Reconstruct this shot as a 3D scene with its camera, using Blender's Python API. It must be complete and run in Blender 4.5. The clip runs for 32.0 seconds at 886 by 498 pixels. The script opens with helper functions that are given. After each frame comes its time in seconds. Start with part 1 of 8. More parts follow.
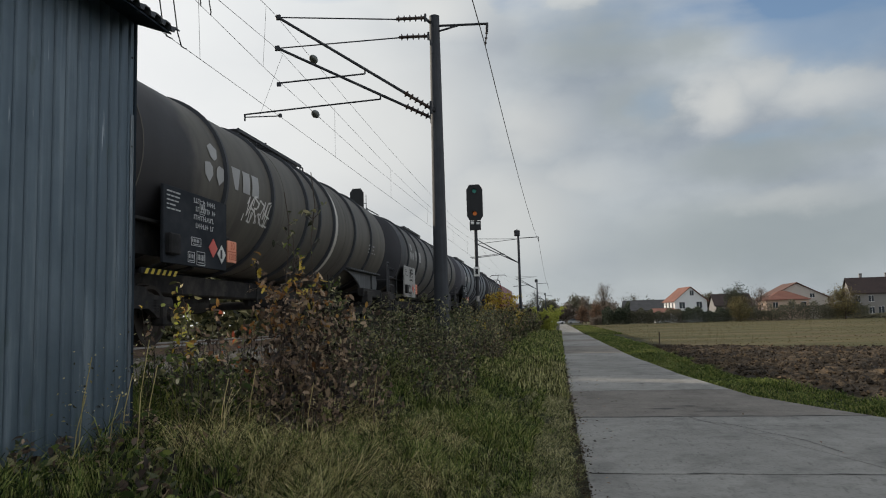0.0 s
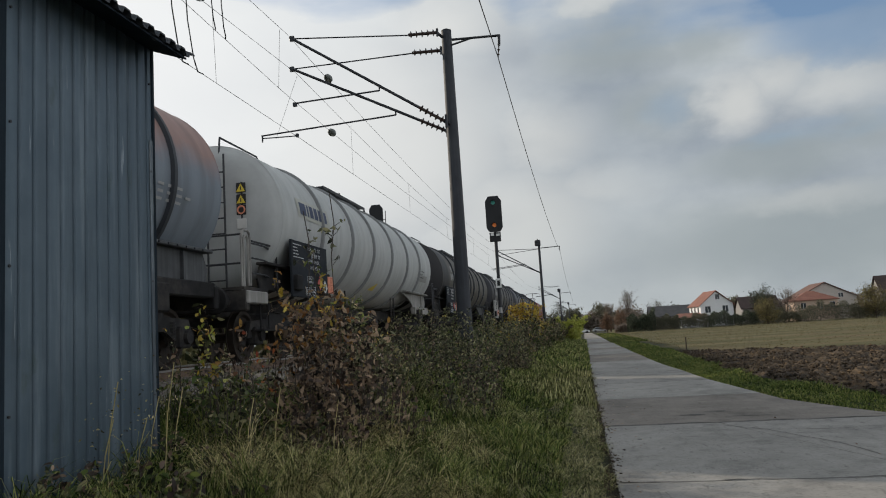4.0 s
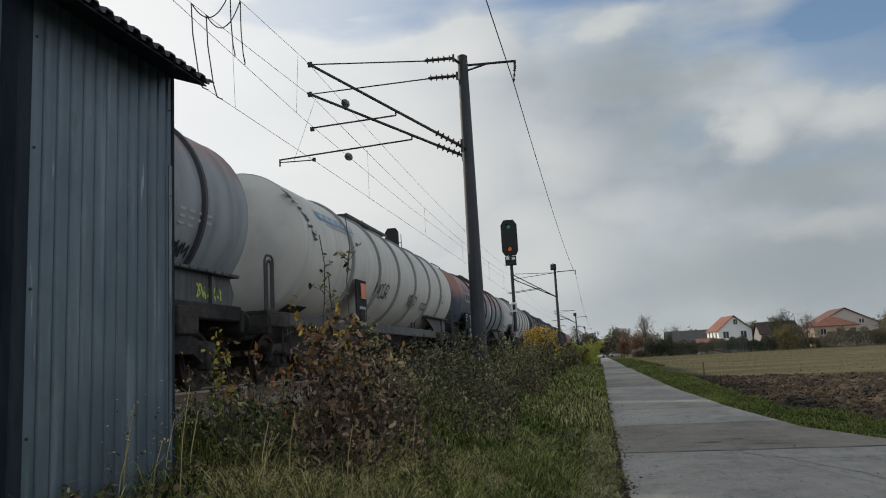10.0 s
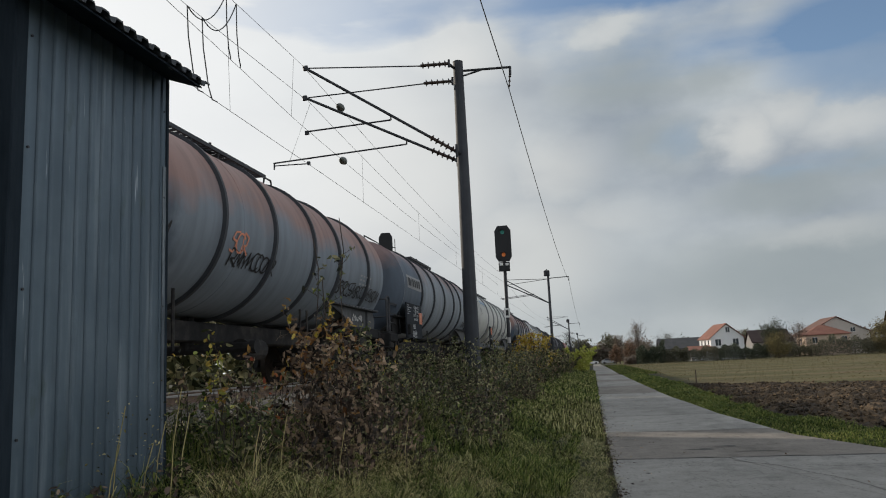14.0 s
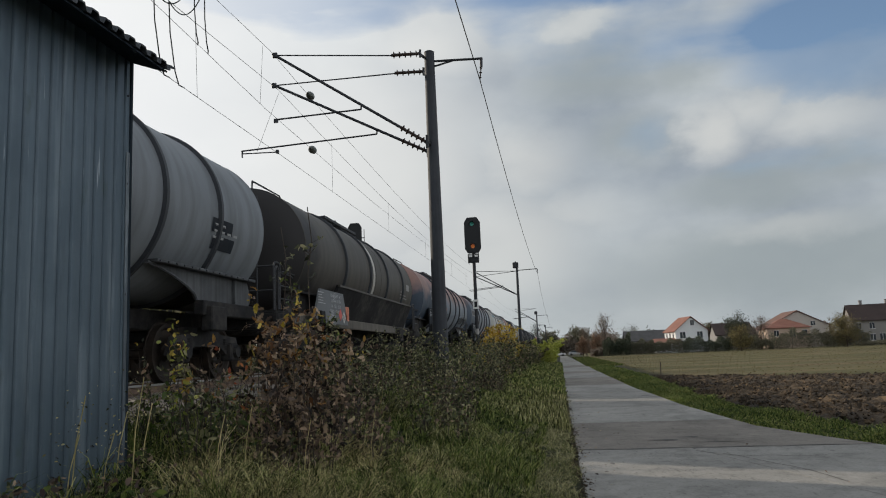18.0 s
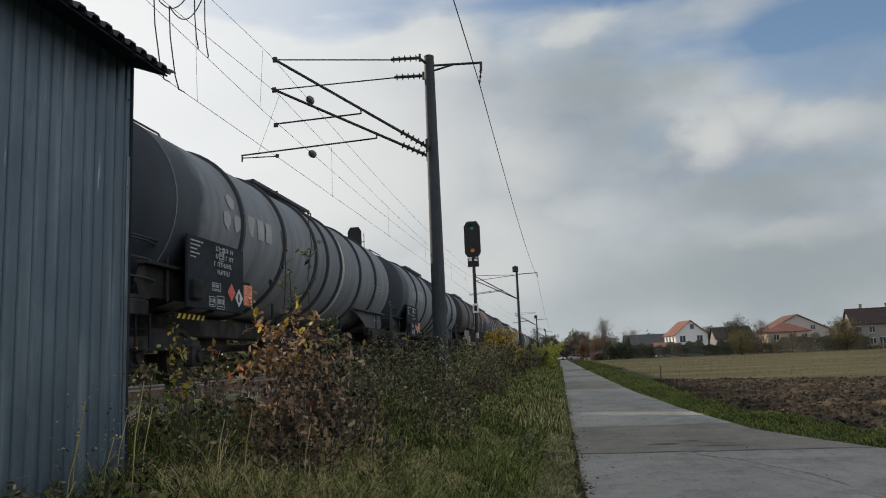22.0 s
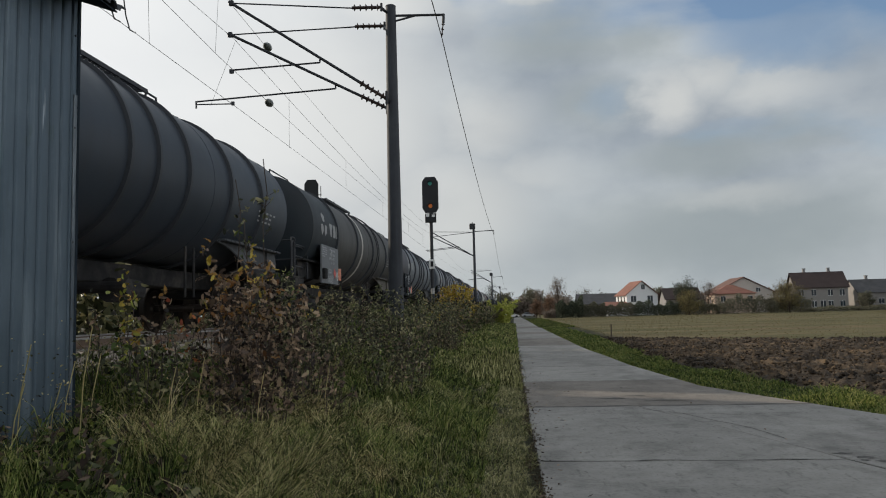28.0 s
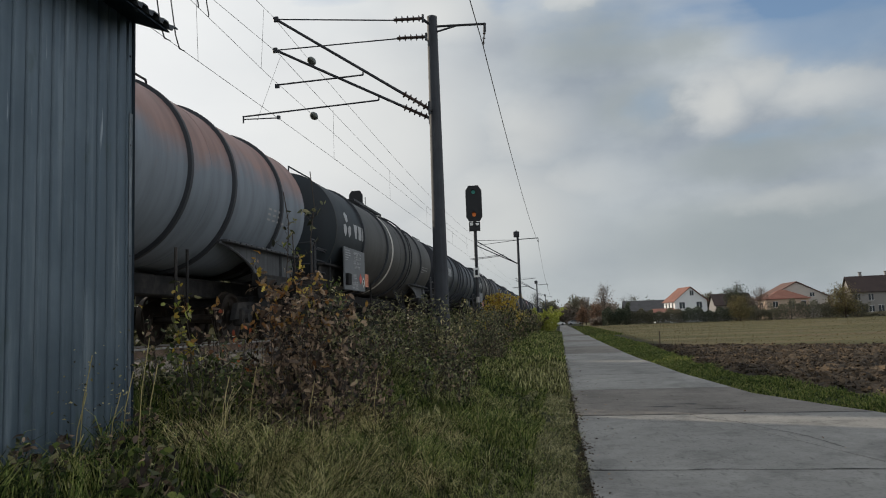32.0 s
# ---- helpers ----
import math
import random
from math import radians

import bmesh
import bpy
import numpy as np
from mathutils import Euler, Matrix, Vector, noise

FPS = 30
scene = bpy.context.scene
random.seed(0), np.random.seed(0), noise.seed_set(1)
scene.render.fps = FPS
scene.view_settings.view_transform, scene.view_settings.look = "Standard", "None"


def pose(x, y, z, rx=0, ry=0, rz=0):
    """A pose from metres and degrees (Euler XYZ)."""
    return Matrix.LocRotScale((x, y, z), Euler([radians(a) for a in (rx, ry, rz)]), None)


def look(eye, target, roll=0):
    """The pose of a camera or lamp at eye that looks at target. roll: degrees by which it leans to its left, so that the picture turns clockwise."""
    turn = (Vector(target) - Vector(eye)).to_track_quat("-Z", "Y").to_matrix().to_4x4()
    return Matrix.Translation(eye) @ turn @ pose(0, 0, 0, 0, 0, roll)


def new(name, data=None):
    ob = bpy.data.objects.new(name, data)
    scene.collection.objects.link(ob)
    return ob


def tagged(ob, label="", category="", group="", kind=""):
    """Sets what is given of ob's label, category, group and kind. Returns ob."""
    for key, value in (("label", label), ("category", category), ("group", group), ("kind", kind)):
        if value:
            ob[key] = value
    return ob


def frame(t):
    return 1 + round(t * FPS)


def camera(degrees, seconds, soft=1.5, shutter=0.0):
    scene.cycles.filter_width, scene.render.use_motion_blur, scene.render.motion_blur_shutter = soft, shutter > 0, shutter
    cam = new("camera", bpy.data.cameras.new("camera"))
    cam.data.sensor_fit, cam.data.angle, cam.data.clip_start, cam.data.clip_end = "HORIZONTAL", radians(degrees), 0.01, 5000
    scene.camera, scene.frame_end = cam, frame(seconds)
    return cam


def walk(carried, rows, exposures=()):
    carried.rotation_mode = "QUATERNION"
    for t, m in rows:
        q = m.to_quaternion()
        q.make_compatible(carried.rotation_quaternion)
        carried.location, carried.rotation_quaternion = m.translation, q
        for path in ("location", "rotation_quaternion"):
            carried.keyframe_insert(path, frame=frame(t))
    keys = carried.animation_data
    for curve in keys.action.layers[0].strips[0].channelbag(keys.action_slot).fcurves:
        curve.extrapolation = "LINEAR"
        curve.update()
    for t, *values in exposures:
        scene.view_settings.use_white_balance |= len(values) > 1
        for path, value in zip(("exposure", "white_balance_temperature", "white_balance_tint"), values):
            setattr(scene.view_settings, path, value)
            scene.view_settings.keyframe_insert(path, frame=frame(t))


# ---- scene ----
cam = camera(61.0, 32.0, soft=1.05)
# seconds, x, y, z, yaw, pitch, roll of a hand-held camera that stands at the road's edge
PATH = [
    (0.0, -0.010, 0.001, 1.658, 8.79, 5.50, 1.49),
    (0.5, -0.007, 0.010, 1.658, 9.43, 5.42, 2.13),
    (1.0, -0.000, 0.024, 1.658, 9.08, 5.44, 3.01),
    (1.5, 0.005, 0.030, 1.660, 9.25, 6.02, 2.93),
    (2.0, 0.007, 0.029, 1.660, 10.27, 6.24, 3.69),
    (2.5, 0.005, 0.027, 1.658, 11.14, 6.61, 3.90),
    (3.0, 0.001, 0.026, 1.654, 10.97, 6.62, 3.75),
    (3.5, -0.001, 0.020, 1.653, 10.54, 6.50, 3.56),
    (5.5, 0.001, 0.005, 1.653, 11.51, 7.62, 3.31),
    (6.0, 0.002, -0.001, 1.653, 11.98, 7.94, 3.50),
    (6.5, 0.003, 0.001, 1.652, 11.99, 7.82, 3.35),
    (7.0, 0.004, 0.004, 1.653, 12.00, 7.86, 3.42),
    (7.5, 0.005, 0.002, 1.653, 11.95, 7.80, 3.29),
    (8.0, 0.004, -0.000, 1.652, 11.98, 7.81, 3.18),
    (8.5, 0.002, 0.003, 1.652, 11.82, 7.82, 2.98),
    (9.0, 0.003, 0.001, 1.655, 11.69, 7.97, 2.92),
    (9.5, 0.007, -0.004, 1.658, 11.72, 8.21, 2.99),
    (10.0, 0.010, -0.007, 1.662, 11.75, 8.43, 3.10),
    (10.5, 0.011, -0.013, 1.663, 11.90, 8.77, 3.15),
    (11.0, 0.011, -0.020, 1.663, 12.10, 8.95, 3.12),
    (11.5, 0.007, -0.021, 1.663, 12.34, 9.11, 3.08),
    (12.0, 0.005, -0.022, 1.660, 12.32, 9.10, 2.99),
    (12.5, 0.001, -0.024, 1.658, 12.41, 9.26, 3.03),
    (13.0, -0.002, -0.023, 1.657, 12.47, 9.25, 3.11),
    (13.5, 0.000, -0.016, 1.654, 12.25, 9.15, 2.88),
    (14.0, 0.004, -0.004, 1.653, 11.19, 8.81, 2.65),
    (14.5, 0.009, 0.003, 1.655, 10.12, 8.21, 2.49),
    (16.5, 0.014, 0.002, 1.655, 9.79, 8.25, 2.82),
    (17.0, 0.012, 0.004, 1.652, 9.60, 8.35, 2.72),
    (17.5, 0.007, 0.013, 1.649, 9.21, 8.13, 2.52),
    (18.0, 0.008, 0.016, 1.649, 8.80, 8.04, 2.37),
    (18.5, 0.014, 0.013, 1.652, 8.69, 8.03, 2.22),
    (19.0, 0.017, 0.009, 1.652, 9.13, 8.03, 2.29),
    (19.5, 0.018, 0.004, 1.651, 9.42, 8.45, 2.40),
    (20.0, 0.020, 0.008, 1.650, 8.84, 8.42, 2.51),
    (20.5, 0.022, 0.019, 1.646, 8.50, 8.18, 2.33),
    (21.0, 0.019, 0.023, 1.643, 8.43, 8.03, 2.39),
    (21.5, 0.012, 0.018, 1.643, 8.81, 8.23, 2.48),
    (22.0, 0.007, 0.011, 1.645, 8.79, 8.35, 2.42),
    (22.5, 0.007, 0.012, 1.646, 8.15, 8.31, 2.24),
    (23.0, 0.009, 0.017, 1.647, 8.27, 8.06, 2.16),
    (23.5, 0.008, 0.023, 1.646, 7.49, 7.99, 2.28),
    (24.0, -0.006, 0.018, 1.643, 7.63, 8.05, 2.17),
    (24.5, -0.023, -0.001, 1.635, 9.46, 8.26, 2.57),
    (25.0, -0.024, -0.003, 1.624, 9.56, 8.39, 2.25),
    (25.5, -0.020, 0.014, 1.616, 7.61, 7.56, 1.65),
    (26.0, -0.019, 0.029, 1.613, 6.20, 6.22, 1.34),
    (26.5, -0.010, 0.038, 1.613, 5.52, 5.29, 1.21),
    (28.5, 0.000, 0.038, 1.613, 5.43, 4.91, 1.48),
    (29.0, 0.002, 0.036, 1.614, 5.64, 5.45, 1.62),
    (29.5, -0.000, 0.032, 1.616, 6.01, 5.87, 1.75),
    (30.0, -0.004, 0.033, 1.617, 6.02, 5.90, 1.58),
    (30.5, -0.005, 0.034, 1.616, 6.25, 5.84, 1.60),
    (31.0, -0.006, 0.022, 1.612, 7.81, 5.82, 1.73),
    (31.5, -0.011, 0.011, 1.610, 8.35, 5.81, 1.95),
    (32.0, -0.017, 0.011, 1.610, 8.80, 5.68, 1.99),
]
walk(cam, [(t, pose(x, y, z, 90 + p, r, yaw)) for t, x, y, z, yaw, p, r in PATH])

# ---------------------------------------------------------------- light
SUN_AZ = math.atan2(0.4327, -0.9015)      # from +x, counter-clockwise
SUN_EL = radians(22)
sun_dir = Vector((math.cos(SUN_EL) * math.cos(SUN_AZ), math.cos(SUN_EL) * math.sin(SUN_AZ), math.sin(SUN_EL)))
sun = new("sun", bpy.data.lights.new("sun", "SUN"))
sun.data.energy, sun.data.angle, sun.data.color = 3.4, radians(0.9), (1.0, 0.87, 0.7)
sun.matrix_world = look(sun_dir * 100, (0, 0, 0))


def link(nt, a, b):
    nt.links.new(a, b)


def make_world():
    w = bpy.data.worlds.new("sky")
    scene.world = w
    w.use_nodes = True
    nt = w.node_tree
    nt.nodes.clear()
    N = nt.nodes.new
    out, bg = N("ShaderNodeOutputWorld"), N("ShaderNodeBackground")
    sky = N("ShaderNodeTexSky")
    sky.sky_type, sky.sun_disc = "NISHITA", False
    sky.sun_elevation, sky.sun_rotation = SUN_EL, math.pi / 2 - SUN_AZ
    sky.air_density, sky.dust_density, sky.ozone_density = 1.0, 0.6, 1.5
    co = N("ShaderNodeTexCoord")
    mp = N("ShaderNodeMapping")
    mp.inputs["Scale"].default_value = (1.0, 1.0, 3.6)
    mp.inputs["Location"].default_value = (CLOUD[0], CLOUD[1], CLOUD[2])
    link(nt, co.outputs["Generated"], mp.inputs["Vector"])
    n1 = N("ShaderNodeTexNoise")
    n1.inputs["Scale"].default_value, n1.inputs["Detail"].default_value, n1.inputs["Roughness"].default_value = 1.9, 7, 0.48
    n1.inputs["Distortion"].default_value = 0.25
    link(nt, mp.outputs[0], n1.inputs["Vector"])
    n2 = N("ShaderNodeTexNoise")
    n2.inputs["Scale"].default_value, n2.inputs["Detail"].default_value, n2.inputs["Roughness"].default_value = 5.0, 7, 0.5
    # glow of the veiled sun
    dot = N("ShaderNodeVectorMath")
    dot.operation = "DOT_PRODUCT"
    dot.inputs[1].default_value = sun_dir
    link(nt, co.outputs["Generated"], dot.inputs[0])
    glow = N("ShaderNodeMapRange")
    glow.interpolation_type = "SMOOTHSTEP"
    for i, v in ((1, 0.45), (2, 0.98), (3, 0.0), (4, 1.0)):
        glow.inputs[i].default_value = v
    link(nt, dot.outputs["Value"], glow.inputs[0])
    # soft lumps of cloud and rifts of blue, by azimuth and elevation in degrees

    def math_node(op, a, b, clamp=True):
        m = N("ShaderNodeMath")
        m.operation, m.use_clamp = op, clamp
        for i, v in enumerate((a, b)):
            if isinstance(v, float):
                m.inputs[i].default_value = v
            else:
                link(nt, v, m.inputs[i])
        return m.outputs[0]

    wn = N("ShaderNodeTexNoise")
    wn.inputs["Scale"].default_value, wn.inputs["Detail"].default_value, wn.inputs["Roughness"].default_value = 10.0, 8, 0.56
    mq = N("ShaderNodeMapping")
    mq.inputs["Scale"].default_value, mq.inputs["Location"].default_value = (1.0, 1.0, 1.7), (2.2, 0.4, 0.9)
    link(nt, co.outputs["Generated"], mq.inputs["Vector"])
    link(nt, mq.outputs[0], wn.inputs["Vector"])
    link(nt, mq.outputs[0], n2.inputs["Vector"])
    ws, gs = N("ShaderNodeSeparateXYZ"), N("ShaderNodeSeparateXYZ")
    link(nt, wn.outputs["Color"], ws.inputs[0])
    link(nt, co.outputs["Generated"], gs.inputs[0])
    azim = math_node("MULTIPLY", math_node("ARCTAN2", gs.outputs["X"], gs.outputs["Y"], False), 57.2958, False)
    elev = math_node("MULTIPLY", math_node("ARCSINE", gs.outputs["Z"], 0.0, False), 57.2958, False)
    azim = math_node("ADD", azim, math_node("MULTIPLY", math_node("SUBTRACT", ws.outputs["X"], 0.5, False), 5.0, False), False)
    elev = math_node("ADD", elev, math_node("MULTIPLY", math_node("SUBTRACT", ws.outputs["Y"], 0.5, False), 3.4, False), False)

    def lump(az, el, wide, high, inner=0.2):
        """1 inside an oval round (az, el), falling softly to 0 at its rim."""
        u = math_node("MULTIPLY", math_node("SUBTRACT", azim, float(az), False), 1.0 / wide, False)
        v = math_node("MULTIPLY", math_node("SUBTRACT", elev, float(el), False), 1.0 / high, False)
        q = math_node("SQRT", math_node("ADD", math_node("MULTIPLY", u, u, False), math_node("MULTIPLY", v, v, False), False), 0.0, False)
        r = N("ShaderNodeMapRange")
        r.interpolation_type = "SMOOTHSTEP"
        r.inputs[1].default_value, r.inputs[2].default_value = 1.0, inner
        link(nt, q, r.inputs[0])
        return r.outputs[0]

    # cover: where the cloud hides the blue
    cover = N("ShaderNodeMapRange")
    cover.interpolation_type = "SMOOTHSTEP"
    cover.inputs[1].default_value, cover.inputs[2].default_value = 0.28, 0.50
    link(nt, n1.outputs["Fac"], cover.inputs[0])

    def heap(items):
        """The strongest of several lumps: (azimuth, elevation, width, height, inner, strength)."""
        r = None
        for az, el, wide, high, inner, k in items:
            q = math_node("MULTIPLY", lump(az, el, wide, high, inner), k)
            r = q if r is None else math_node("MAXIMUM", r, q)
        return r
    rift = heap(((20.5, 20.3, 8.8, 6.0, 0.4, 1.0), (27, 21.0, 9.0, 6.5, 0.3, 1.0), (11, 26.2, 14, 3.2, 0.2, 1.0), (7.6, 15.2, 2.6, 1.8, 0.0, 0.4)))
    rift2 = lump(-24, 28, 12, 6)
    cv = math_node("SUBTRACT", cover.outputs[0], math_node("MULTIPLY", rift, 0.74))
    cv = math_node("SUBTRACT", cv, math_node("MULTIPLY", rift2, 0.5))
    bright = heap(((11.6, 15.0, 3.2, 3.0, 0.1, 0.9), (14.0, 16.0, 4.6, 2.2, 0.0, 0.7), (18.5, 14.9, 7.5, 2.0, 0.0, 0.62), (3.0, 23.7, 4.6, 1.2, 0.0, 0.55), (-9.0, 23.0, 6.0, 4.0, 0.0, 0.95), (-15.0, 14.0, 15.0, 11.0, 0.2, 0.9),
                   (-2.0, 14.2, 6.5, 4.0, 0.0, 0.7), (0.5, 10.2, 7.0, 2.6, 0.0, 0.5), (16.5, 7.8, 7.0, 1.5, 0.0, 0.4), (-5.5, 8.0, 10.0, 7.5, 0.2, 0.75)))
    gloom = heap(((4.5, 20.3, 8.5, 3.6, 0.15, 1.0), (10.0, 19.6, 4.5, 2.6, 0.1, 0.9), (6.3, 15.2, 4.6, 3.2, 0.1, 0.85), (14.5, 10.9, 9.0, 2.4, 0.2, 1.0), (20.0, 11.8, 5.0, 2.2, 0.1, 0.8), (16.0, 5.5, 16.0, 4.5, 0.3, 1.0)))
    cv = math_node("ADD", cv, bright)
    cv = math_node("ADD", cv, glow.outputs[0])
    # towards the horizon the cloud deck closes in haze
    sp = N("ShaderNodeSeparateXYZ")
    link(nt, co.outputs["Generated"], sp.inputs[0])
    low = N("ShaderNodeMapRange")
    low.interpolation_type = "SMOOTHSTEP"
    low.inputs[1].default_value, low.inputs[2].default_value = 0.22, 0.01
    link(nt, sp.outputs["Z"], low.inputs[0])
    cv = math_node("ADD", cv, low.outputs[0])
    # cloud tone: grey underside to white
    tone = N("ShaderNodeValToRGB")
    tone.color_ramp.elements[0].position, tone.color_ramp.elements[0].color = 0.3, CLOUD_DARK
    tone.color_ramp.elements[1].position, tone.color_ramp.elements[1].color = 0.7, CLOUD_LIGHT
    link(nt, n2.outputs["Fac"], tone.inputs[0])

    def shade(fac, under, colour):
        x = N("ShaderNodeMix")
        x.data_type = "RGBA"
        x.inputs["B"].default_value = colour
        link(nt, fac, x.inputs["Factor"])
        link(nt, under, x.inputs["A"])
        return x.outputs["Result"]
    col = shade(math_node("MULTIPLY", low.outputs[0], 0.55), tone.outputs[0], (4.25, 4.58, 4.6, 1))
    col = shade(math_node("MULTIPLY", gloom, 0.7), col, (2.92, 3.34, 3.48, 1))
    col = shade(math_node("MULTIPLY", bright, 0.85), col, (6.3, 6.38, 6.2, 1))
    col = shade(glow.outputs[0], col, (9.0, 9.1, 9.1, 1))
    # unseen sky opposite the sun: white cloud, brightened to add fill from the front
    away = N("ShaderNodeMapRange")
    away.interpolation_type = "SMOOTHSTEP"
    for i, v in ((1, 0.1), (2, -0.6), (3, 0.0), (4, 1.0)):
        away.inputs[i].default_value = v
    link(nt, dot.outputs["Value"], away.inputs[0])
    col = shade(away.outputs[0], col, (10.0, 10.2, 10.4, 1))
    mix = N("ShaderNodeMix")
    mix.data_type = "RGBA"
    link(nt, cv, mix.inputs["Factor"])
    clear = N("ShaderNodeVectorMath")
    clear.operation = "SCALE"
    clear.inputs["Scale"].default_value = 1.2
    link(nt, sky.outputs[0], clear.inputs[0])
    link(nt, clear.outputs[0], mix.inputs["A"])
    link(nt, col, mix.inputs["B"])
    bg.inputs["Strength"].default_value = 0.105
    link(nt, mix.outputs["Result"], bg.inputs["Color"])
    link(nt, bg.outputs[0], out.inputs[0])


CLOUD = (0.3, 1.1, 0.2)
CLOUD_DARK, CLOUD_LIGHT = (2.6, 3.05, 3.6, 1), (5.15, 5.55, 5.75, 1)
make_world()
scene.view_settings.exposure = 0.0

# ---------------------------------------------------------------- materials


def material(name, stops, scale=4.0, rough=0.8, metal=0.0, bump=0.2, bscale=None, stretch=(1, 1, 1), detail=6, spread=(0.3, 0.7),
             rand=0.0, island=0.0, space="Object", streak=0.0, distance=0.02, spec=0.35, trans=0.0):
    """A surface: noise at two sizes through colour stops, with relief and random tint."""
    m = bpy.data.materials.new(name)
    m.use_nodes = True
    nt = m.node_tree
    N = nt.nodes.new
    b = nt.nodes["Principled BSDF"]
    b.inputs["Metallic"].default_value = metal
    b.inputs["Specular IOR Level"].default_value = spec
    co = N("ShaderNodeTexCoord")
    mp = N("ShaderNodeMapping")
    mp.inputs["Scale"].default_value = stretch
    if space == "World":
        geo = N("ShaderNodeNewGeometry")
        link(nt, geo.outputs["Position"], mp.inputs["Vector"])
    else:
        link(nt, co.outputs[space], mp.inputs["Vector"])
    big = N("ShaderNodeTexNoise")
    big.inputs["Scale"].default_value, big.inputs["Detail"].default_value = scale * 0.23, 3
    small = N("ShaderNodeTexNoise")
    small.inputs["Scale"].default_value, small.inputs["Detail"].default_value, small.inputs["Roughness"].default_value = scale, detail, 0.62
    for n in (big, small):
        link(nt, mp.outputs[0], n.inputs["Vector"])
    add = N("ShaderNodeMix")
    add.inputs["Factor"].default_value = 0.5
    link(nt, big.outputs["Fac"], add.inputs["A"])
    link(nt, small.outputs["Fac"], add.inputs["B"])
    fac = add.outputs["Result"]
    if rand or island:
        src = N("ShaderNodeObjectInfo").outputs["Random"] if rand else N("ShaderNodeNewGeometry").outputs["Random Per Island"]
        mm = N("ShaderNodeMath")
        mm.operation = "MULTIPLY_ADD"
        mm.inputs[1].default_value, mm.inputs[2].default_value = rand or island, -(rand or island) / 2
        link(nt, src, mm.inputs[0])
        a2 = N("ShaderNodeMath")
        link(nt, fac, a2.inputs[0])
        link(nt, mm.outputs[0], a2.inputs[1])
        fac = a2.outputs[0]
    ramp = N("ShaderNodeValToRGB")
    el = ramp.color_ramp.elements
    while len(el) < len(stops):
        el.new(0.5)
    for i, c in enumerate(stops):
        el[i].position = spread[0] + (spread[1] - spread[0]) * i / max(1, len(stops) - 1)
        el[i].color = (*c, 1)
    link(nt, fac, ramp.inputs[0])
    col = ramp.outputs[0]
    if streak:
        sm = N("ShaderNodeMapping")
        sm.inputs["Scale"].default_value = (9, 9, 0.35)
        link(nt, co.outputs["Object"], sm.inputs["Vector"])
        sn = N("ShaderNodeTexNoise")
        sn.inputs["Scale"].default_value, sn.inputs["Detail"].default_value = 1.6, 5
        link(nt, sm.outputs[0], sn.inputs["Vector"])
        sr = N("ShaderNodeMapRange")
        sr.inputs[1].default_value, sr.inputs[2].default_value, sr.inputs[3].default_value, sr.inputs[4].default_value = 0.35, 0.7, 1.0, 1.0 - streak
        link(nt, sn.outputs["Fac"], sr.inputs[0])
        mu = N("ShaderNodeMix")
        mu.data_type, mu.blend_type = "RGBA", "MULTIPLY"
        mu.inputs["Factor"].default_value = 1.0
        link(nt, col, mu.inputs["A"])
        link(nt, sr.outputs[0], mu.inputs["B"])
        col = mu.outputs["Result"]
    link(nt, col, b.inputs["Base Color"])
    rr = N("ShaderNodeMapRange")
    rr.inputs[3].default_value, rr.inputs[4].default_value = max(0.05, rough - 0.12), min(1.0, rough + 0.1)
    link(nt, small.outputs["Fac"], rr.inputs[0])
    link(nt, rr.outputs[0], b.inputs["Roughness"])
    if bump:
        bn = small
        if bscale:
            bn = N("ShaderNodeTexNoise")
            bn.inputs["Scale"].default_value, bn.inputs["Detail"].default_value = bscale, 5
            link(nt, mp.outputs[0], bn.inputs["Vector"])
        bu = N("ShaderNodeBump")
        bu.inputs["Strength"].default_value, bu.inputs["Distance"].default_value = bump, distance
        link(nt, bn.outputs["Fac"], bu.inputs["Height"])
        link(nt, bu.outputs[0], b.inputs["Normal"])
    if trans:
        tr, ms = N("ShaderNodeBsdfTranslucent"), N("ShaderNodeMixShader")
        ms.inputs[0].default_value = trans
        link(nt, col, tr.inputs["Color"])
        link(nt, b.outputs[0], ms.inputs[1])
        link(nt, tr.outputs[0], ms.inputs[2])
        link(nt, ms.outputs[0], nt.nodes["Material Output"].inputs[0])
    return m


